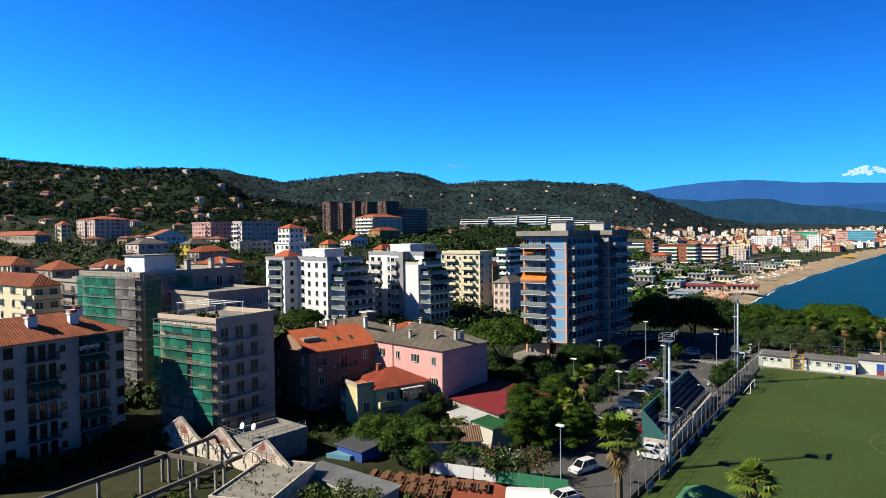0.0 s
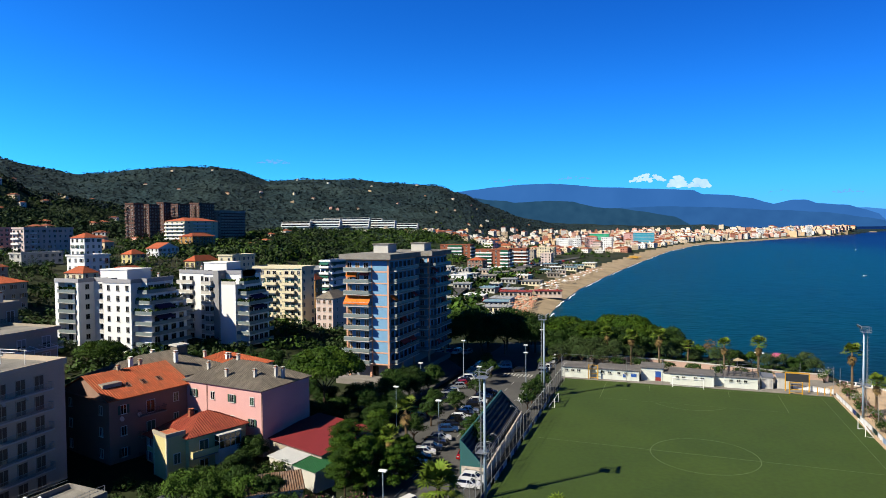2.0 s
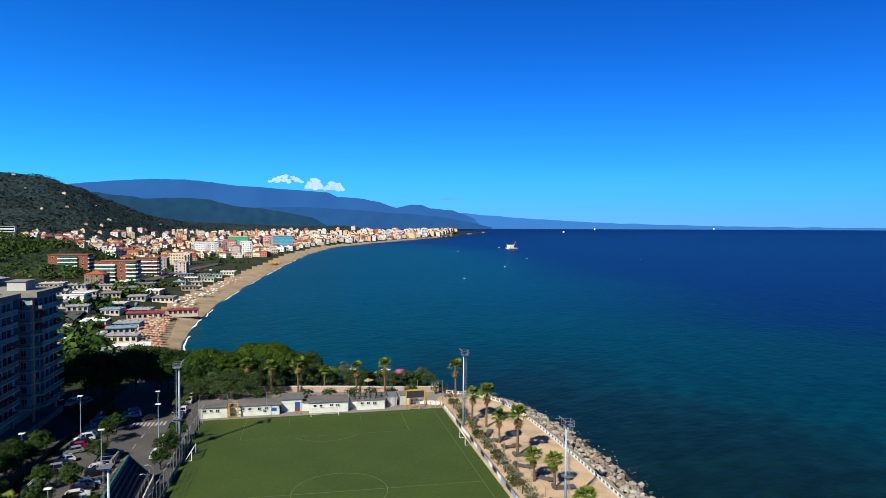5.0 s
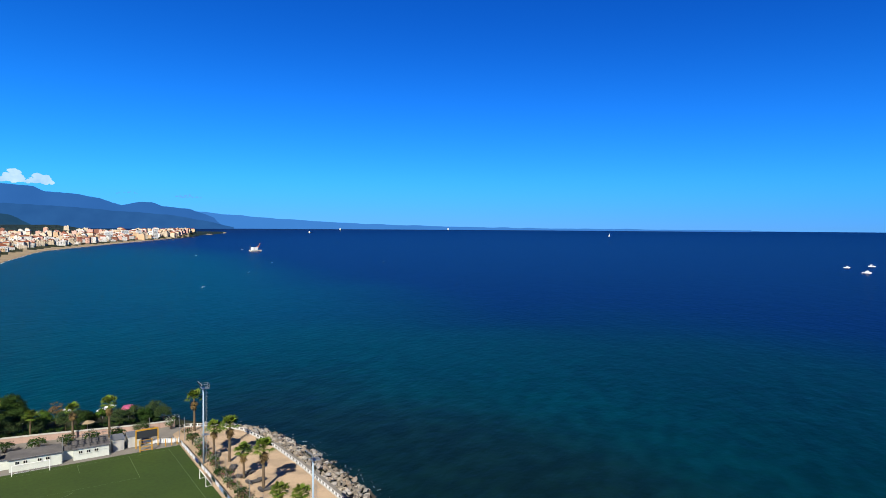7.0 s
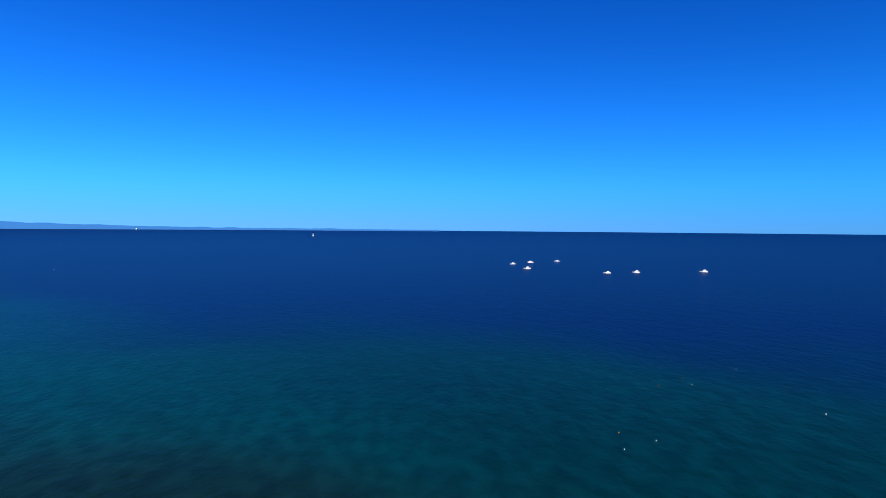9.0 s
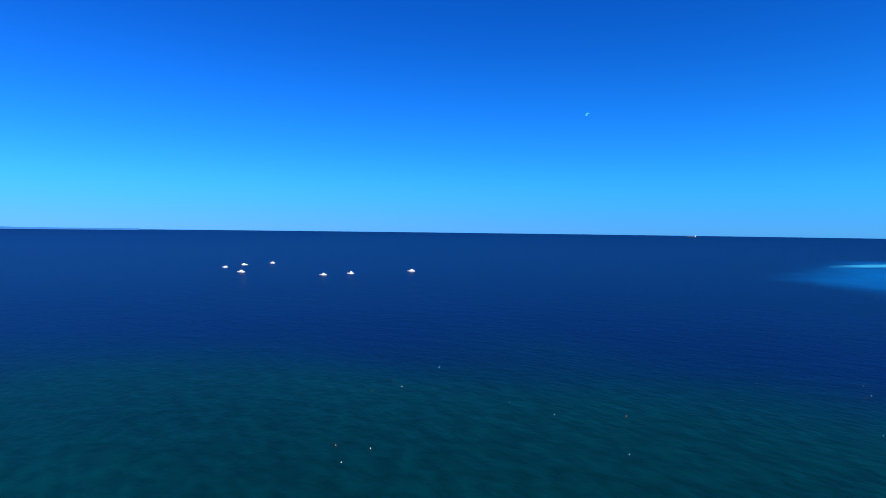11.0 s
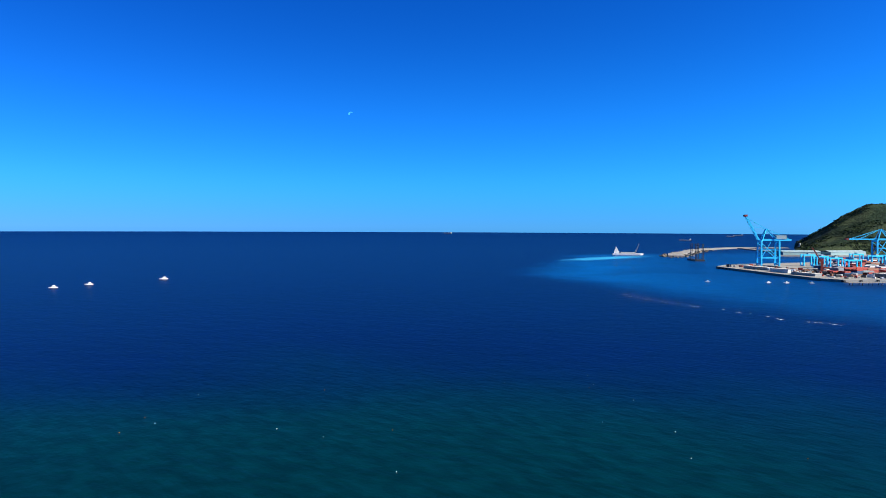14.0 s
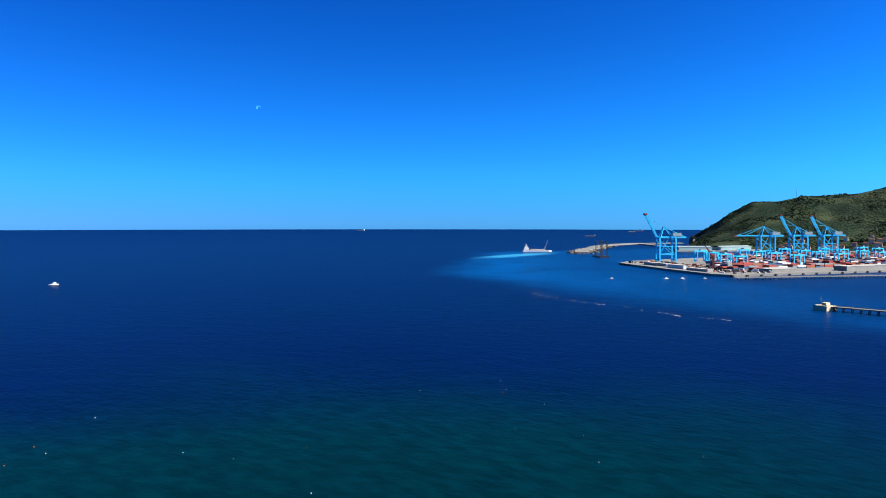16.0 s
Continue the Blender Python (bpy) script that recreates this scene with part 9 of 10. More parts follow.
c = Vector((EX - r * math.sin(a), EY + r * math.cos(a), 78 + r * math.tan(e)))
w = (Vector((EX, EY, 78)) - c).normalized()
t = w.cross(Vector((0, 0, 1))).normalized()
b = t.cross(w)
pts = []
for i in range(13):
    q = -0.5 + math.pi * i / 12
    pts.append(c + (t * math.cos(q) + b * math.sin(q)) * 17)
for i in range(1, 12):
    q = math.pi - 0.5 - math.pi * i / 12
    pts.append(c + (t * math.cos(q + 0.5) * 0.25 + b * math.sin(q - 0.0)) * 15)
s.face(pts)
# the moon's pale light is an emission colour too
tagged(part("backdrop", s, glow("day_moon_glow", (0.016, 0.19, 0.60), (0.05, 0.27, 0.66), 0.05)), "faint gibbous day moon", "moon", kind="structure")

# long grey depot roof beside the railway
root = thing("depot_shed", "long low depot shed with grey sheet roof", "shed", (-213, 205, 11), radians(-6.5))
q = Shape()
q.box(-24, 0, 0, 135, -4, 5.5)
part("wall", q, W_GREY, root)
q = Shape()
slope(q, (0.6, -0.6, 5.5), (0.6, 135.6, 5.5), (-12, -0.6, 7.2), (-12, 135.6, 7.2), 0, 2.0)
slope(q, (-24.6, 135.6, 5.5), (-24.6, -0.6, 5.5), (-12, 135.6, 7.2), (-12, -0.6, 7.2), 0, 2.0)
part("roof", q, mat("grey_sheet_roof", (0.42, 0.44, 0.46), var=0.2, scale=0.1, rough=0.7, tint=(0.30, 0.31, 0.33), tintscale=0.05), root)
for i in range(24):
    part("window", window_mesh(2.6, 1.2, "plain", None, SHUT_GREY), None, root, at=(0.02, 3 + i * 5.5, 3.6), rz=math.pi / 2)
# ---- breakwater ----
def rock_mesh(seed):
    bm = bmesh.new()
    bmesh.ops.create_icosphere(bm, subdivisions=1, radius=1.0)
    rg = random.Random(seed)
    o = Vector((seed * 3.7, seed * 1.3, 0))
    for v in bm.verts:
        v.co *= 0.72 + 0.5 * (noise.noise(v.co * 1.1 + o) + 0.35)
        v.co.z *= 0.7
        v.co = Vector((round(v.co.x * 3) / 3 * 0.5 + v.co.x * 0.5, round(v.co.y * 3) / 3 * 0.5 + v.co.y * 0.5, v.co.z))
    me = bpy.data.meshes.new("stone")
    bm.to_mesh(me)
    bm.free()
    me.materials.append(STONE)
    return me
STONE = mat("breakwater_stone", (0.46, 0.43, 0.40), var=0.3, scale=0.7, fine=4, rough=0.95, spec=0.2, rand=0.35, tint=(0.33, 0.24, 0.17), tintscale=0.25, tintamt=0.8)
WETROCK = mat("wet_dark_rock", (0.10, 0.085, 0.06), var=0.3, scale=0.6, fine=4, rough=0.45, spec=0.4, island=0.3)
ROCKS = [rock_mesh(i) for i in range(9)]
edge = [(30, 72), (40, 69.5), (47, 64.5), (52, 55), (54.4, 41), (55.4, 20), (55.2, -30), (55, -130)]
def along(t):
    """A point and the outward way on the breakwater's inner edge, t from 0 to 1."""
    ln = [math.dist(a, b) for a, b in zip(edge, edge[1:])]
    d = t * sum(ln)
    for (a, b), l in zip(zip(edge, edge[1:]), ln):
        if d <= l:
            k = d / l
            u = Vector((b[0] - a[0], b[1] - a[1])).normalized()
            return Vector((a[0] + (b[0] - a[0]) * k, a[1] + (b[1] - a[1]) * k)), Vector((-u.y, u.x))
        d -= l
    return Vector(edge[-1]), Vector((1, 0))
rng = random.Random(8)
root = thing("breakwater", "breakwater of loose pale and brown boulders", "breakwater")
for i in range(300):
    p, n = along(0.02 + 0.56 * i / 300)
    o = rng.uniform(-1.2, 6.5)
    q = p + n * o
    k = rng.uniform(0.55, 1.02)
    ob = part("stone", ROCKS[i % 9], None, root, at=(q.x, q.y, -0.9 - 0.34 * max(0, o) + rng.uniform(-0.2, 0.3)))
    ob.rotation_euler = (rng.uniform(-0.5, 0.5), rng.uniform(-0.5, 0.5), rng.uniform(0, 6.28))
    ob.scale = (k, k, k)
s = Shape()
for i in range(1500):
    p, n = along(rng.random())
    o = rng.uniform(-1.8, 7.5)
    q = p + n * o
    c = Vector((q.x, q.y, -1.1 - 0.36 * max(0, o) + rng.uniform(-0.3, 0.2)))
    k = rng.uniform(0.45, 1.0)
    me = ROCKS[i % 9]
    m = Matrix.Translation(c) @ Euler((rng.uniform(-1, 1), rng.uniform(-1, 1), rng.uniform(0, 6))).to_matrix().to_4x4() @ Matrix.Scale(k, 4)
    b = len(s.v)
    s.v.extend(tuple(m @ v.co) for v in me.vertices)
    for f in me.polygons:
        s.f.append(tuple(b + v for v in f.vertices))
        s.m.append(1 if o > 6.2 or c.z < -2.7 else 0)
tagged(part("rubble", s, [ROCKMAT, WETROCK], root), "smaller rubble between the boulders", kind="stuff")
# dark boulders under water and broken foam at their foot
s = Shape()
for i in range(150):
    p, n = along(rng.random() * 0.7)
    q = p + n * (7.3 + abs(rng.gauss(0, 1.3)))
    k = rng.uniform(0.04, 0.13)
    a = rng.uniform(0, 6.28)
    pts = [(q.x + k * 2.0 * math.cos(a + t * 1.05) * rng.uniform(0.5, 1.2), q.y + k * 1.2 * math.sin(a + t * 1.05) * rng.uniform(0.5, 1.2), SEA + 0.06) for t in range(6)]
    s.face(pts)
tagged(part("surf", s, FOAM), "broken foam at the foot of the rocks", "surf", kind="structure")
# white balustrade of the promenade
root = thing("balustrade", "low white balustrade along the promenade edge", "balustrade")
line = [(35, 66.4), (43, 62.9), (48, 54), (50.4, 40), (51.3, 20), (50.9, -130)]
post = Shape()
post.box(-0.13, 0.13, -0.13, 0.13, 0, 0.95)
pm = post.mesh("baluster", W_WHITE)
for (ax, ay), (bx, by) in zip(line, line[1:]):
    n = int(math.dist((ax, ay), (bx, by)) / 1.7)
    for i in range(n):
        if ay + (by - ay) * i / n > -60:
            part("baluster", pm, None, root, at=(ax + (bx - ax) * i / n, ay + (by - ay) * i / n, 0.0))
    q = Shape()
    q.beam((ax, ay, 0.9), (bx, by, 0.9), 0.16, 0.12)
    q.beam((ax, ay, 0.15), (bx, by, 0.15), 0.3, 0.3)
    part("rail", q, W_PALE, root)
# curved shade frames and benches of the promenade
SHADE = mat("dark_grey_shade_cloth", (0.12, 0.11, 0.11), rough=0.9, var=0.2)
for i, (x, y, a) in enumerate(((35.2, 45, 70), (36, 37, 65), (37, 27, 60), (38.6, 22, 30), (39.5, 17, 10), (40.5, 11.5, 0), (38.5, 5, -35), (40.4, -2, -50), (42.5, -7, -8), (39, -14, -40))):
    root = thing("shade_lounger", "curved dark slatted lounger on the promenade", "bench", (x, y, 0.03), radians(a), group="promenade loungers")
    q = Shape()
    pr = [(-2.2, 0.9), (-1.5, 0.45), (-0.6, 0.35), (0.6, 0.4), (1.6, 0.62), (2.3, 0.55)]
    for (ax, az), (bx, bz) in zip(pr, pr[1:]):
        q.box(ax, bx, -0.7, 0.7, min(az, bz) - 0.1, max(az, bz), 0)
    part("seat", q, SHADE, root)
    for xx in (-1.4, 1.5):
        q = Shape()
        q.box(xx - 0.1, xx + 0.1, -0.6, 0.6, 0, 0.5)
        part("leg", q, DARKMETAL, root)
# clutter of the lido behind the pitch
rng = random.Random(14)
for i in range(12):
    x, y = rng.uniform(-14, 24), rng.uniform(84, 94)
    m, nm = rng.choice(((WHITE_CLOTH, "white"), (WHITE_CLOTH, "white"), (BLUESHEET, "pale blue"), (SAND, "straw")))
    root = thing("parasol", "%s beach parasol behind the hedge" % nm, "parasol", (x, y, 0))
    q = Shape()
    for k in range(8):
        a, b = 6.283 * k / 8, 6.283 * (k + 1) / 8
        q.face([(1.7 * math.cos(a), 1.7 * math.sin(a), 2.5), (1.7 * math.cos(b), 1.7 * math.sin(b), 2.5), (0, 0, 3.2)])
    part("canopy", q, m, root)
    q = Shape()
    q.tube((0, 0, 0), (0, 0, 2.9), 0.05, seg=6)
    part("pole", q, METAL, root)
root = thing("parasol", "pink beach parasol behind the hedge", "parasol", (23, 83, 0.6))
q = Shape()
q.tube((0, 0, 2.6), (0, 0, 3.4), 2.0, 1.5, 10)
part("canopy", q, mat("pink_cloth", (0.75, 0.14, 0.32), rough=0.8, var=0.1), root)
q = Shape()
q.tube((0, 0, -1), (0, 0, 2.7), 0.06, seg=6)
part("pole", q, METAL, root)
for x, y in ((11.6, 73.6),):
    root = thing("parasol", "straw-coloured parasol above the terrace wall", "parasol", (x, y, 1.0))
    q = Shape()
    for k in range(8):
        a, b = 6.283 * k / 8, 6.283 * (k + 1) / 8
        q.face([(1.9 * math.cos(a), 1.9 * math.sin(a), 2.4), (1.9 * math.cos(b), 1.9 * math.sin(b), 2.4), (0, 0, 3.0)])
    part("canopy", q, SAND, root)
    q = Shape()
    q.tube((0, 0, -0.6), (0, 0, 2.8), 0.05, seg=6)
    part("pole", q, METAL, root)

# ---- boats ----
BOATWHITE = mat("gloss_white_hull", (1.5, 1.5, 1.5), rough=0.4, var=0.03, bump=0)
def boat(x, y, ln, rz, label, cabin=True):
    r = math.hypot(x - EX, y - EY)
    root = thing("motor_boat", label, "boat", (x, y, SEA + rise(r)), radians(rz))
    w, h = ln * 0.28, ln * 0.12
    q = Shape()
    low = [(-ln / 2, -w / 2 * 0.8), (ln * 0.2, -w / 2 * 0.8), (ln * 0.46, 0), (ln * 0.2, w / 2 * 0.8), (-ln / 2, w / 2 * 0.8)]
    top = [(-ln / 2, -w / 2), (ln * 0.22, -w / 2), (ln * 0.5, 0), (ln * 0.22, w / 2), (-ln / 2, w / 2)]
    for i in range(5):
        j = (i + 1) % 5
        q.face([(*low[i], -0.4), (*low[j], -0.4), (*top[j], h), (*top[i], h)])
    q.face([(*p_, h) for p_ in top])
    part("hull", q, BOATWHITE, root)
    if cabin:
        q = Shape()
        q.box(-ln * 0.3, ln * 0.12, -w * 0.36, w * 0.36, h, h + ln * 0.11, 0)
        q.box(-ln * 0.22, ln * 0.02, -w * 0.3, w * 0.3, h + ln * 0.11, h + ln * 0.19, 0)
        q.box(-ln * 0.31, ln * 0.125, -w * 0.365, w * 0.365, h + ln * 0.05, h + ln * 0.085, 1)
        part("cabin", q, [BOATWHITE, GLASS], root)
for x, y, ln, rz in ((1090, 352, 10, 112), (981, 279, 12, 105), (1167, 347, 11, 290), (1242, 320, 11, 108), (953, 138, 11, 100), (993, 104, 11.5, 98), (1072, 17, 13, 95)):
    boat(x, y, ln, rz, "white motor yacht at anchor on open water")
for x, y, ln, rz in ((825, -792, 9, 60), (789, -873, 9, 80), (778, -897, 9, 75), (764, -930, 9, 60)):
    boat(x, y, ln, rz, "white work boat moored before the quay")
for x, y in ((530, 848), (300, 1200), (250, 700), (480, 1491), (150, 520), (350, 900)):
    boat(x, y, 4.5 if y != 1491 else 10, 40, "small white boat on the bay", False)
rng = random.Random(5)
buoy = Shape()
for i in range(24):
    x, y = rng.uniform(150, 330), rng.uniform(-330, -60)
    buoy.tube((x, y, SEA - 0.1), (x, y, SEA + 0.25), 0.22, 0.14, seg=6, mi=i % 3)
tagged(part("buoys", buoy, [W_WHITE, ORANGE_CLOTH, W_WHITE]), "scattered white and orange mooring buoys", "buoys", kind="stuff")
def sail(x, y):
    r = math.hypot(x - EX, y - EY)
    root = thing("sailing_boat", "tiny distant sailing boat with white sail", "boat", (x, y, SEA + rise(r)))
    q = Shape()
    q.box(-6, 6, -1.5, 1.5, -0.3, 1.4)
    part("hull", q, W_WHITE, root)
    q = Shape()
    q.prism([(-4, -0.1), (3, -0.1), (3, 0.1), (-4, 0.1)], 2, 2.4)
    q.face([(-4, 0, 2.2), (2.5, 0, 2.2), (2.5, 0, 18)])
    q.face([(2.5, 0, 18), (6, 0, 2.2), (2.8, 0, 2.2)])
    part("sail", q, W_WHITE, root)
sail(2843, 2372)
for x, y, ln in ((1546, 3640, 34), (1946, 4050, 44), (2705, 3800, 40), (4500, -1480, 60), (3075, -2456, 64), (3420, -3060, 46), (3500, -3190, 60)):
    r = math.hypot(x - EX, y - EY)
    root = thing("cargo_ship", "distant cargo ship near the horizon", "ship", (x, y, SEA + rise(r)), 0.9)
    q = Shape()
    q.box(-ln / 2, ln / 2, -5, 5, -0.5, 4.5)
    part("hull", q, W_PALE, root)
    q = Shape()
    q.box(-ln / 2, -ln / 3, -4, 4, 4.5, 10)
    part("bridge", q, W_WHITE, root)
root = thing("work_platform", "white crane barge anchored in the bay", "barge", (474, 1373, SEA), 0.3)
q = Shape()
q.box(-13, 13, -7, 7, -0.5, 3)
part("hull", q, W_PALE, root)
q = Shape()
q.box(-9, 4, -5, 5, 3, 10)
part("deck_house", q, W_WHITE, root)
q = Shape()
q.beam((4, 0, 3), (13, 0, 19), 0.9)
q.beam((6, 0, 3), (5, 0, 12), 0.9)
part("jib", q, ORANGE_CLOTH, root)
for x in (-11, 11):
    q = Shape()
    q.beam((x, 5, 0), (x, 5, 13), 0.9)
    part("leg", q, METAL, root)

# dredger with its silt plume, and the jack-up barge
root = thing("dredger", "white dredger with raised crane", "ship", (1721, -1222, SEA), radians(-113))
q = Shape()
L = 92
low, top = [(-L / 2, -7), (L * 0.4, -7), (L / 2, 0), (L * 0.4, 7), (-L / 2, 7)], [(-L / 2, -8), (L * 0.42, -8), (L * 0.53, 0), (L * 0.42, 8), (-L / 2, 8)]
for i in range(5):
    j = (i + 1) % 5
    q.face([(*low[i], -0.5), (*low[j], -0.5), (*top[j], 5.5), (*top[i], 5.5)])
q.face([(*p_, 5.5) for p_ in top])
part("hull", q, W_WHITE, root)
for x0, x1, z0, z1 in ((-42, -26, 5.5, 13), (-40, -30, 13, 19), (-37, -33, 19, 25)):
    q = Shape()
    q.box(x0, x1, -6, 6, z0, z1)
    part("bridge", q, W_WHITE, root)
q = Shape()
q.beam((24, 0, 5), (34, 0, 36), 1.6)
q.beam((24, 0, 5), (24, 0, 14), 2.4)
q.beam((24, 0, 14), (34, 0, 36), 0.5)
part("crane", q, METAL, root)
q = Shape()
q.box(-20, 22, -5, 5, 5.5, 9)
part("hopper", q, W_PALE, root)
root = thing("jack_up_barge", "dark jack-up barge with four lattice legs", "barge", (1385, -1209, SEA), radians(-20))
q = Shape()
q.box(-32, 32, -12, 12, -0.5, 4)
part("hull", q, DARKMETAL, root)
for x in (-26, 12):
    for y in (-8, 8):
        q = Shape()
        for i, j in ((-1.6, -1.6), (1.6, -1.6), (1.6, 1.6), (-1.6, 1.6)):
            q.beam((x + i, y + j, 0), (x + i, y + j, 44), 0.7)
        for z in range(4, 44, 5):
            q.beam((x - 1.6, y - 1.6, z), (x + 1.6, y - 1.6, z + 5), 0.4)
            q.beam((x - 1.6, y - 1.6, z), (x + 1.6, y - 1.6, z), 0.4)
        part("leg", q, DARKMETAL, root)
q = Shape()
q.beam((-26, 0, 40), (12, 0, 40), 1.6)
part("bridge", q, DARKMETAL, root)

# ---- container port ----
QUAY = mat("pale_quay_concrete", (0.44, 0.43, 0.41), var=0.2, scale=0.05, fine=0.6, rough=0.95, spec=0.2)
CRANEBLUE = mat("light_blue_crane_paint", (0.03, 0.95, 1.65), rough=0.5, var=0.12, scale=0.1, bump=0)
s = Shape()
s.prism([(1110, -1044), (923, -1004), (800, -986), (770, -1000), (752, -1190), (738, -1353), (705, -1800), (690, -2300), (1260, -2300), (1210, -1500), (1165, -1120)], SEA - 3, SEA + 4)
tagged(part("quay", s, QUAY), "pale concrete container quay", "quay", kind="structure")
s = Shape()
for i in range(26):
    t = i / 25
    x, y = (1095 + (770 - 1095) * t, -1040 + 44 * t - 0) if i < 14 else (770 - 30 * (i - 14) / 11, -1000 - 340 * (i - 14) / 11)
    s.box(x - 2.5, x + 2.5, y - 2, y + 2, SEA - 1, SEA + 3.0)
tagged(part("fenders", s, TYRE), "dark rubber fenders along the quay face", "fenders", kind="stuff")

def sts_crane(x, y, up, label, k=1.0, rz=66):
    """Ship-to-shore gantry crane; up: whether its boom is raised."""
    root = thing("gantry_crane", label, "crane", (x, y, SEA + 4), radians(rz), group="quay cranes")
    g, h = 18.0 * k, 52.0 * k
    for sx in (-1, 1):
        for sy in (-1, 1):
            q = Shape()
            q.beam((sx * g, sy * 13, 0), (sx * g, sy * 11, h), 3.02, 3.02)
            part("leg", q, CRANEBLUE, root)
        q = Shape()
        q.beam((sx * g, -13, 4), (sx * g, 13, 4), 2.55, 3.48)
        q.beam((sx * g, -11, h - 1), (sx * g, 11, h - 1), 2.55, 3.48)
        part("sill_beam", q, CRANEBLUE, root)
    for sy in (-1, 1):
        q = Shape()
        q.beam((-g, sy * 12, 17), (g, sy * 12, 17), 2.09, 2.55)
        q.beam((-g, sy * 12, 17), (g, sy * 11.3, h - 4), 1.39, 1.39)
        q.beam((g, sy * 12, 17), (0, sy * 11.6, h - 2), 1.12, 1.12)
        q.beam((-g, sy * 12, 34), (g, sy * 12, 34), 1.12, 1.28)
        part("portal_brace", q, CRANEBLUE, root)
        q = Shape()
        q.beam((-g - 26, sy * 4, h + 3), (g + 3, sy * 4, h + 3), 1.86, 4.18)
        part("girder", q, CRANEBLUE, root)
        q = Shape()
        q.beam((g - 2, sy * 8, h), (g - 12, sy * 2, h + 27), 1.86, 1.86)
        q.beam((-g, sy * 8, h), (g - 12, sy * 2, h + 27), 1.51, 1.51)
        part("apex_frame", q, CRANEBLUE, root)
        tip = Vector((g + 3 + 27, sy * 4, h + 3 + 52)) if up else Vector((g + 62, sy * 4, h + 3))
        hinge = Vector((g + 3, sy * 4, h + 3))
        q = Shape()
        q.beam(hinge, tip, 1.5, 3.2)
        part("boom", q, CRANEBLUE, root)
        q = Shape()
        q.beam((g - 12, sy * 2, h + 27), hinge + (tip - hinge) * 0.55, 0.5)
        q.beam((g - 12, sy * 2, h + 27), hinge + (tip - hinge) * 0.92, 0.5)
        q.beam((g - 12, sy * 2, h + 27), (-g - 24, sy * 4, h + 4), 0.58)
        part("stay", q, CRANEBLUE, root)
    q = Shape()
    for i in range(9):
        p = hinge + (tip - hinge) * (i / 8)
        q.beam((p.x, -4, p.z), (p.x, 4, p.z), 0.93)
    part("boom_tie", q, CRANEBLUE, root)
    q = Shape()
    q.box(tip.x - 3, tip.x + 3, -5, 5, tip.z - 2, tip.z + 2)
    part("boom_tip", q, REDROOF, root, "red boom tip")
    q = Shape()
    q.box(-g - 16, -g + 4, -5.5, 5.5, h + 5, h + 13)
    part("machinery_house", q, PALECYAN, root, "pale machinery house")
    q = Shape()
    q.box(g - 6, g - 2, -2, 2, h - 4, h)
    part("cab", q, W_WHITE, root)
PALECYAN = mat("pale_cyan_panels", (0.50, 0.68, 0.74), rough=0.6, var=0.1)
sts_crane(1105, -1172, True, "light blue quay crane with raised boom at the quay head")
sts_crane(1148, -1545, False, "light blue quay crane with lowered boom", 1.0)
sts_crane(1134, -1648, True, "light blue quay crane with raised boom", 1.0)
sts_crane(1122, -1748, True, "light blue quay crane with raised boom", 1.0)
def yard_crane(x, y):
    root = thing("yard_crane", "light blue rubber-tyred yard crane over the stacks", "crane", (x, y, SEA + 4), radians(80), group="yard cranes")
    for sx in (-12, 12):
        for sy in (-5, 5):
            q = Shape()
            q.beam((sx, sy, 0), (sx, sy, 22), 2.09)
            part("leg", q, CRANEBLUE, root)
        q = Shape()
        q.beam((sx, -6, 1), (sx, 6, 1), 1.62, 2.32)
        part("sill_beam", q, CRANEBLUE, root)
    for sy in (-5, 5):
        q = Shape()
        q.beam((-13.5, sy, 23), (13.5, sy, 23), 1.86, 2.78)
        part("girder", q, CRANEBLUE, root)
    q = Shape()
    q.box(-4, 2, -4, 4, 24, 27)
    part("trolley", q, PALECYAN, root)
rng = random.Random(6)
for i in range(20):
    yard_crane(880 + (i % 4) * 70 + rng.uniform(-8, 8), -1150 - i * 36)
s = Shape()
BOXES = [mat("container_red", (0.58, 0.08, 0.05), rough=0.7, var=0.15, island=0.2, bump=0), mat("container_white", (1.0, 1.0, 1.0), rough=0.7, var=0.1, island=0.1, bump=0), mat("container_blue", (0.05, 0.14, 0.30), rough=0.7, var=0.15, island=0.2, bump=0), mat("container_rust", (0.44, 0.20, 0.12), rough=0.7, var=0.15, island=0.2, bump=0), mat("container_grey", (0.36, 0.40, 0.42), rough=0.7, var=0.15, island=0.15, bump=0)]
for bx in range(10):
    for by in range(34):
        for i in range(2):
            x, y = 790 + bx * 42 + i * 13, -1085 - by * 26
            if x > 1150 or y > -1075 - 1.03 * (x - 861) or x < 815 - 0.42 * (-1180 - y) * (y < -1180) * 0.2 or rng.random() < 0.08 or y < -1980:
                continue
            n = rng.choice((2, 3, 3, 4, 5))
            for k in range(n):
                s.box(x, x + 12.2, y, y + rng.choice((12, 24)), SEA + 4 + k * 2.6, SEA + 6.55 + k * 2.6, rng.choice((0, 0, 0, 1, 2, 3, 3, 4, 4)))
tagged(part("container_stacks", s, BOXES), "stacks of red, white and blue shipping containers", "containers", kind="stuff")
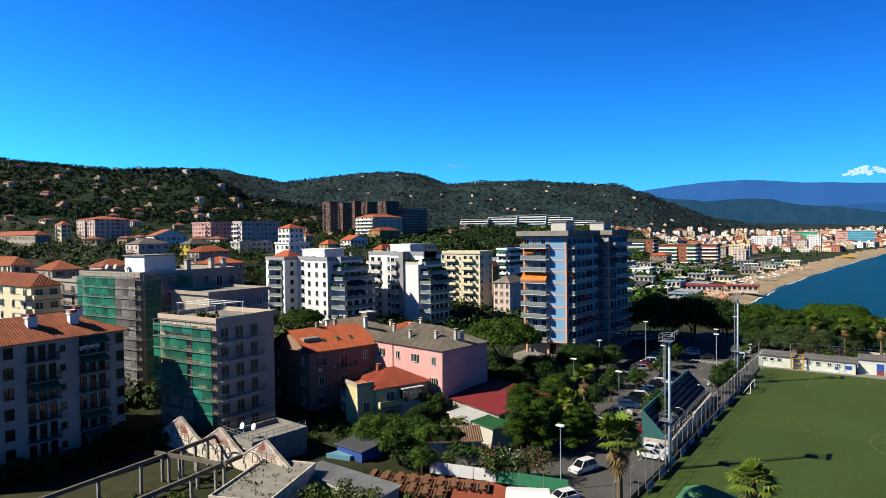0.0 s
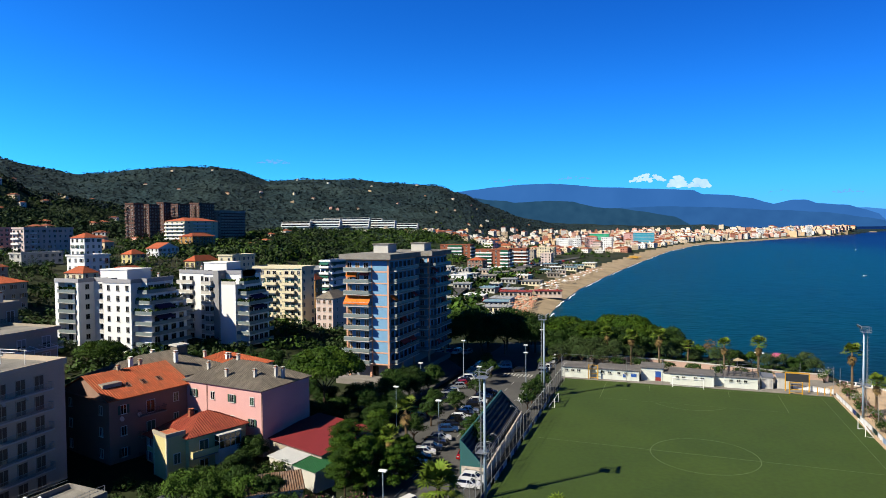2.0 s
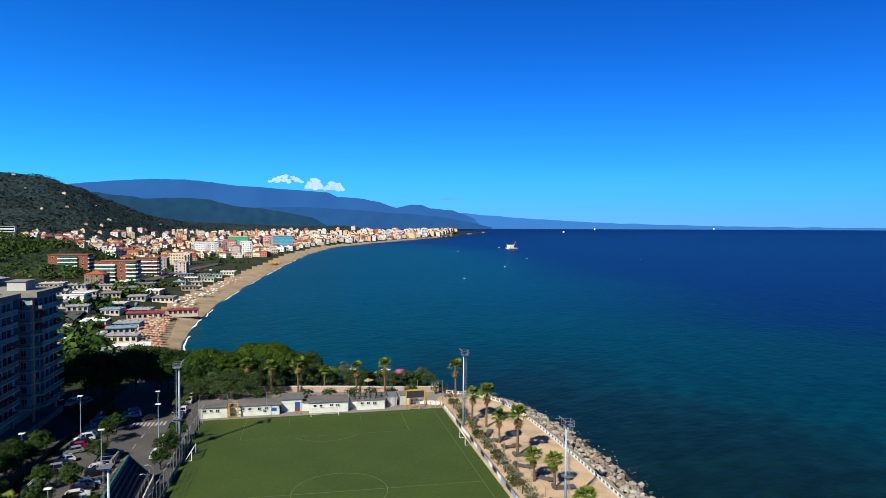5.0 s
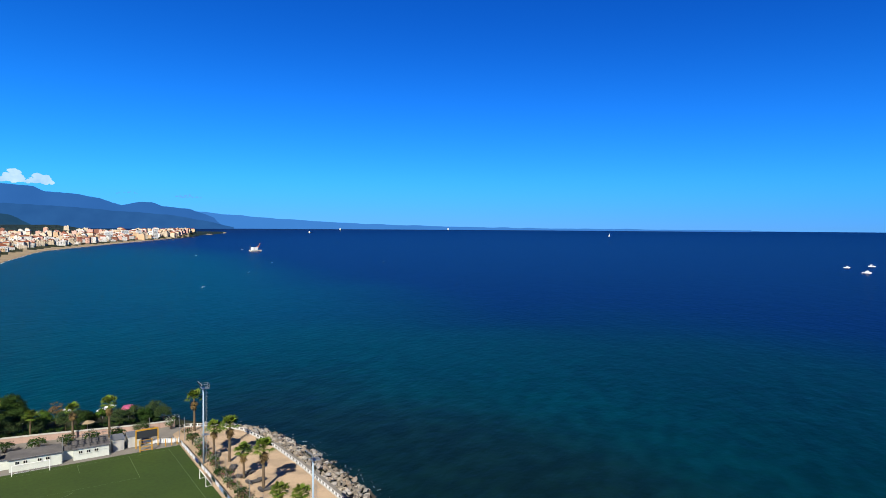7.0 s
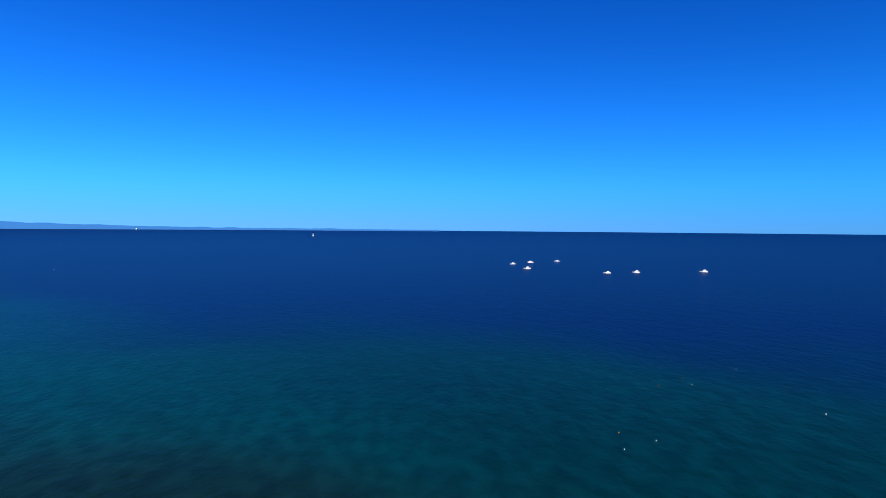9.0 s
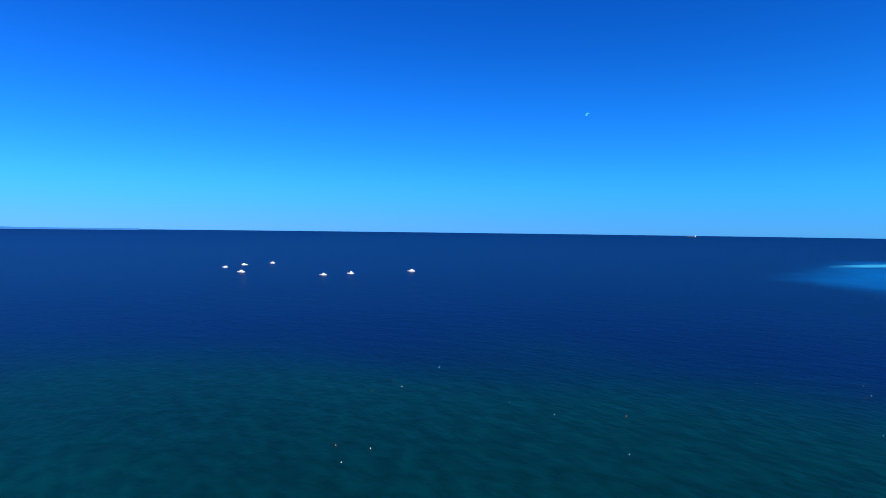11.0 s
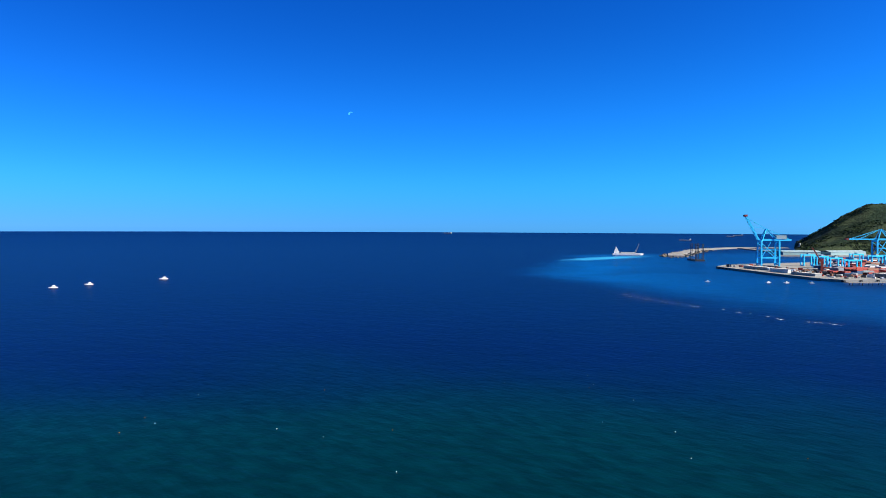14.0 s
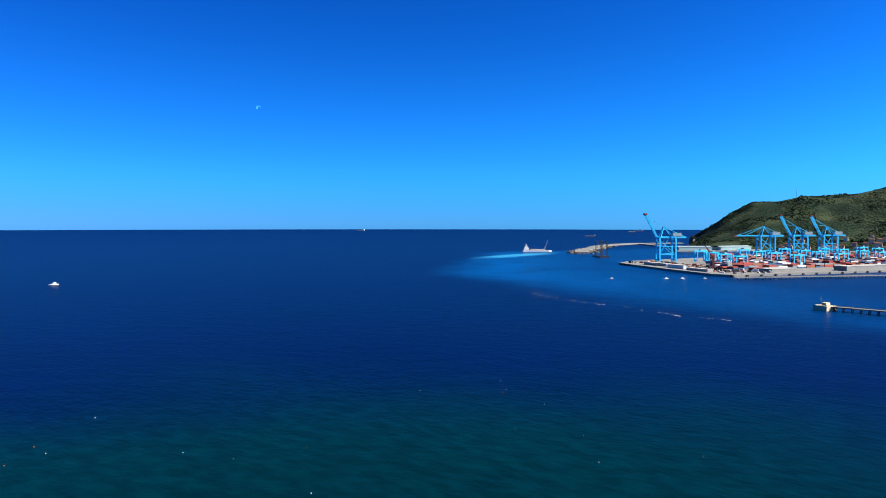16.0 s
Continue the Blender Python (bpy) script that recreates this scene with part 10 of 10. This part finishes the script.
# clutter on the quay head: sheds, reach stackers and a red harbour crane
for x, y, w, d, h, m, lb in ((1010, -1060, 60, 16, 5, W_PALE, "low pale quay shed"), (930, -1040, 40, 18, 6, W_WHITE, "low white quay shed"), (860, -1020, 50, 14, 4, CORR, "low sheet metal quay shed"), (790, -1130, 30, 60, 6, QUAY, "pale concrete quay building"), (760, -1320, 24, 120, 8, QUAY, "long pale quay wall building")):
    root = thing("quay_shed", lb + " on the terminal", "shed", (x, y, SEA + 4))
    q = Shape()
    q.box(-w / 2, w / 2, -d / 2, d / 2, 0, h)
    part("wall", q, m, root)
    q = Shape()
    q.box(-w / 2 - 0.5, w / 2 + 0.5, -d / 2 - 0.5, d / 2 + 0.5, h, h + 0.6)
    part("roof", q, W_PALE, root)
s = Shape()
for i in range(150):
    t, back = rng.random(), rng.uniform(8, 95)
    x, y = 1100 - 320 * t - 0.2 * back, -1052 + 48 * t - back
    k = rng.uniform(1.5, 5)
    s.box(x - k, x + k, y - 1.6, y + 1.6, SEA + 4, SEA + rng.uniform(5.5, 9.5), rng.choice((0, 1, 2, 2, 3, 4)), rng.uniform(0, 3), (x, y))
tagged(part("quay_clutter", s, [BOXES[0], BOXES[1], DARKMETAL, BOXES[3], BOXES[4]]), "trucks, trailers and loose gear on the quay head", "quay gear", kind="stuff")
for x, y, ln, rz in ((1548, -1705, 110, 70), (1524, -1850, 150, 94)):
    root = thing("dock_warehouse", "long low dock warehouse with pale green sheet roof", "warehouse", (x, y, SEA + 3), radians(rz))
    q = Shape()
    q.box(-ln / 2, ln / 2, -18, 18, 0, 11)
    part("wall", q, mat("pale_green_cladding", (0.42, 0.66, 0.68), rough=0.7, var=0.12, scale=0.05, bump=0), root)
    q = Shape()
    slope(q, (-ln / 2 - 1, -19, 11), (ln / 2 + 1, -19, 11), (-ln / 2 - 1, 0, 15), (ln / 2 + 1, 0, 15), 0, 6.0)
    slope(q, (ln / 2 + 1, 19, 11), (-ln / 2 - 1, 19, 11), (ln / 2 + 1, 0, 15), (-ln / 2 - 1, 0, 15), 0, 6.0)
    part("roof", q, PALECYAN, root)
root = thing("harbour_crane", "red mobile harbour crane with lattice jib", "crane", (880, -1075, SEA + 4), 1.0)
q = Shape()
q.box(-6, 6, -5, 5, 0, 5)
part("chassis", q, DARKMETAL, root)
q = Shape()
q.beam((0, 0, 5), (0, 0, 26), 3.4)
part("tower", q, REDROOF, root)
q = Shape()
q.beam((0, 1, 20), (16, 1, 46), 1.2)
q.beam((0, -1, 20), (16, -1, 46), 1.2)
q.beam((0, 0, 26), (16, 0, 46), 0.4)
part("jib", q, REDROOF, root)
# breakwater moles and jetties
s = Shape()
for pts, w, z in (([(1563, -1280), (1700, -1380), (1834, -1528), (1960, -1640), (2091, -1810), (2160, -1950), (2194, -2046), (2150, -2250)], 44, 5), ([(2194, -2046), (1857, -1888), (1620, -1893), (1500, -1960)], 26, 4), ([(1575, -1640), (1520, -1790), (1530, -1940)], 64, 4)):
    for a, b in zip(pts, pts[1:]):
        s.beam((*a, SEA + z / 2 - 1), (*b, SEA + z / 2 - 1), w, z + 2)
tagged(part("mole", s, QUAY), "long curved harbour mole with pale quay walls", "breakwater", kind="structure")
s = Shape()
for i in range(500):
    t = rng.random()
    x, y = 1563 + 530 * t + rng.uniform(-34, 34), -1280 - 520 * t ** 1.1 + rng.uniform(-34, 34)
    k = rng.uniform(2, 5)
    s.box(x - k, x + k, y - k, y + k, SEA - 1, SEA + rng.uniform(1, 4), 0, rng.uniform(0, 1.5), (x, y))
tagged(part("mole_armour", s, ROCKMAT), "rock armour of the harbour mole", "breakwater", kind="stuff")
def jetty(ax, ay, bx, by, w, z, n, label):
    root = thing("jetty", label, "jetty", (ax, ay, SEA))
    q = Shape()
    q.beam((0, 0, z), (bx - ax, by - ay, z), w, 1.0)
    part("deck", q, CONCRETE, root)
    pl = Shape()
    pl.tube((0, 0, -2), (0, 0, z - 0.4), 0.55, seg=7)
    pmh = pl.mesh("support_column", DARKMETAL)
    d = Vector((bx - ax, by - ay)).normalized()
    nn = Vector((-d.y, d.x)) * (w * 0.36)
    for i in range(n):
        for sg in (-1, 1):
            p = Vector((bx - ax, by - ay)) * ((i + 0.5) / n) + nn * sg
            part("support_column", pmh, None, root, at=(p.x, p.y, 0))
    q = Shape()
    for sg in (-1, 1):
        q.beam((nn.x * 1.3 * sg, nn.y * 1.3 * sg, z + 1.4), (bx - ax + nn.x * 1.3 * sg, by - ay + nn.y * 1.3 * sg, z + 1.4), 0.15)
    part("pipe_rail", q, METAL, root)
    return root
j = jetty(436, -752, 250, -812, 8, 4.2, 26, "concrete jetty on dark piles")
q = Shape()
q.box(-9, 6, -7, 8, -1, 5.2)
part("pier_head", q, W_CREAM, j, "pale cream pier head block")
q = Shape()
q.box(-5, 0, -3, 3, 5.2, 8.2)
part("hut", q, W_CREAM, j)
q = Shape()
q.beam((3, 0, 5), (3, 0, 14), 0.3)
part("mast", q, METAL, j)
jetty(727, -956, 640, -1300, 10, 4.0, 24, "long dark pipe jetty before the container quay")
# headland behind the port
def headland(x, y, r):
    az = math.degrees(math.atan2(EX - x, y - EY))
    if az > 0:
        az -= 360
    e = table(-az, (134.6, -2.2), (135.5, -1.36), (136.6, -0.55), (138.3, 0.75), (139.9, 1.57), (142, 1.63), (143.5, 2.09), (145.4, 2.01), (146.5, 2.11), (148.9, 2.51), (153, 3.0), (160, 2.4), (168, 0.5), (172, -1.5))
    rd = 3150
    top = 86.5 + rd * math.tan(radians(e))
    foot = 2500 + 300 * sstep(137, 135, -az)
    z = SEA + rise(r) + (top - SEA) * sstep(foot - 60, rd, r) * (1 - 0.6 * sstep(rd + 60, rd + 700, r))
    if top < 3:
        z = SEA - 6
    return z + 12 * noise.fractal(Vector((x / 150, y / 150, 5)), 1.0, 2.0, 4) * sstep(foot, foot + 200, r) * (1 if top > 20 else 0) + (1.5 if r > foot else 0)
hl = polar([2380 + 30 * i for i in range(50)], [-172 + 0.3 * i for i in range(126)], headland)
HEADLAND = mat("headland_scrub", (0.034, 0.064, 0.038), var=0.5, scale=0.02, fine=0.12, rough=1.0, spec=0.05, tint=(0.10, 0.135, 0.07), tintscale=0.008, tintamt=0.9, bump=1.0, bumpscale=8.0)
HEADTREES = mat("headland_trees", (0.030, 0.060, 0.034), var=0.4, scale=0.03, fine=0.2, rough=1.0, spec=0.05, island=0.4, tint=(0.06, 0.095, 0.045), tintscale=0.012, tintamt=0.7, bump=0)
tagged(part("headland", hl, HEADLAND, smooth=True), "steep wooded headland behind the port", "headland", kind="structure")
s = Shape()
rng = random.Random(12)
for i in range(5200):
    r, a = rng.uniform(2520, 3250), -rng.uniform(135.6, 156)
    x, y = EX - r * math.sin(radians(a)), EY + r * math.cos(radians(a))
    z = headland(x, y, r)
    if z < SEA + rise(r) + 4 or noise.noise(Vector((x / 130, y / 130, 0))) < -0.02:
        continue
    g = rng.uniform(3, 7)
    leafball(s, rng, (x, y, z), g, g * 0.8, 9, 2.8, rng.choice((0, 0, 1)))
tagged(part("headland_wood", s, [HEADTREES, LEAF_OLIVE]), "scrub and pines over the headland", "woodland", kind="stuff")
s = Shape()
for i in range(26):
    r, a = rng.uniform(2430, 2620), -rng.uniform(142, 150)
    x, y = EX - r * math.sin(radians(a)), EY + r * math.cos(radians(a))
    town_block(s, rng, x, y, headland(x, y, r), rng.uniform(12, 26), 12, rng.uniform(8, 18), 0.5, rng.choice((0, 1, 2, 3)), True, wins=True)
tagged(part("harbour_town", s, TOWN), "small town under the headland", "town", kind="stuff")
root = thing("lighthouse", "small white lighthouse under the headland", "lighthouse", (2045, -2215, SEA + 3))
q = Shape()
q.tube((0, 0, 0), (0, 0, 22), 4.0, 3.0, 10)
part("tower", q, W_WHITE, root)
q = Shape()
q.tube((0, 0, 22), (0, 0, 28), 2.2, 2.2, 10)
part("lantern", q, GLASS, root)
root = thing("radio_mast", "thin radio mast on the headland ridge", "mast", (1885, -2640, 190))
q = Shape()
q.beam((0, 0, -20), (0, 0, 48), 1.6)
part("pole", q, METAL, root)
# foam trail of the silt boundary
s = Shape()
trail = [(760, -560), (712, -561), (637, -559), (604, -564), (560, -574), (507, -581), (471, -581), (400, -612)]
for (ax, ay), (bx, by) in zip(trail, trail[1:]):
    n = int(math.dist((ax, ay), (bx, by)) / 4)
    for i in range(n):
        t = i / n
        if noise.noise(Vector(((ax + (bx - ax) * t) / 14, 2, 0))) < 0.05:
            continue
        x, y = ax + (bx - ax) * t + rng.uniform(-1, 1), ay + (by - ay) * t + 4 * math.sin(t * 9 + ax) + rng.uniform(-1, 1)
        w = rng.uniform(0.25, 0.8)
        s.face([(x - 2, y - w, SEA + 0.08), (x + 2, y - w * 0.6, SEA + 0.08), (x + 2.4, y + w, SEA + 0.08), (x - 1.6, y + w * 0.5, SEA + 0.08)])
tagged(part("surf", s, FOAM), "broken foam line along the silt edge", "surf", kind="structure")
dismiss(KINDS)
dismiss(CARS)
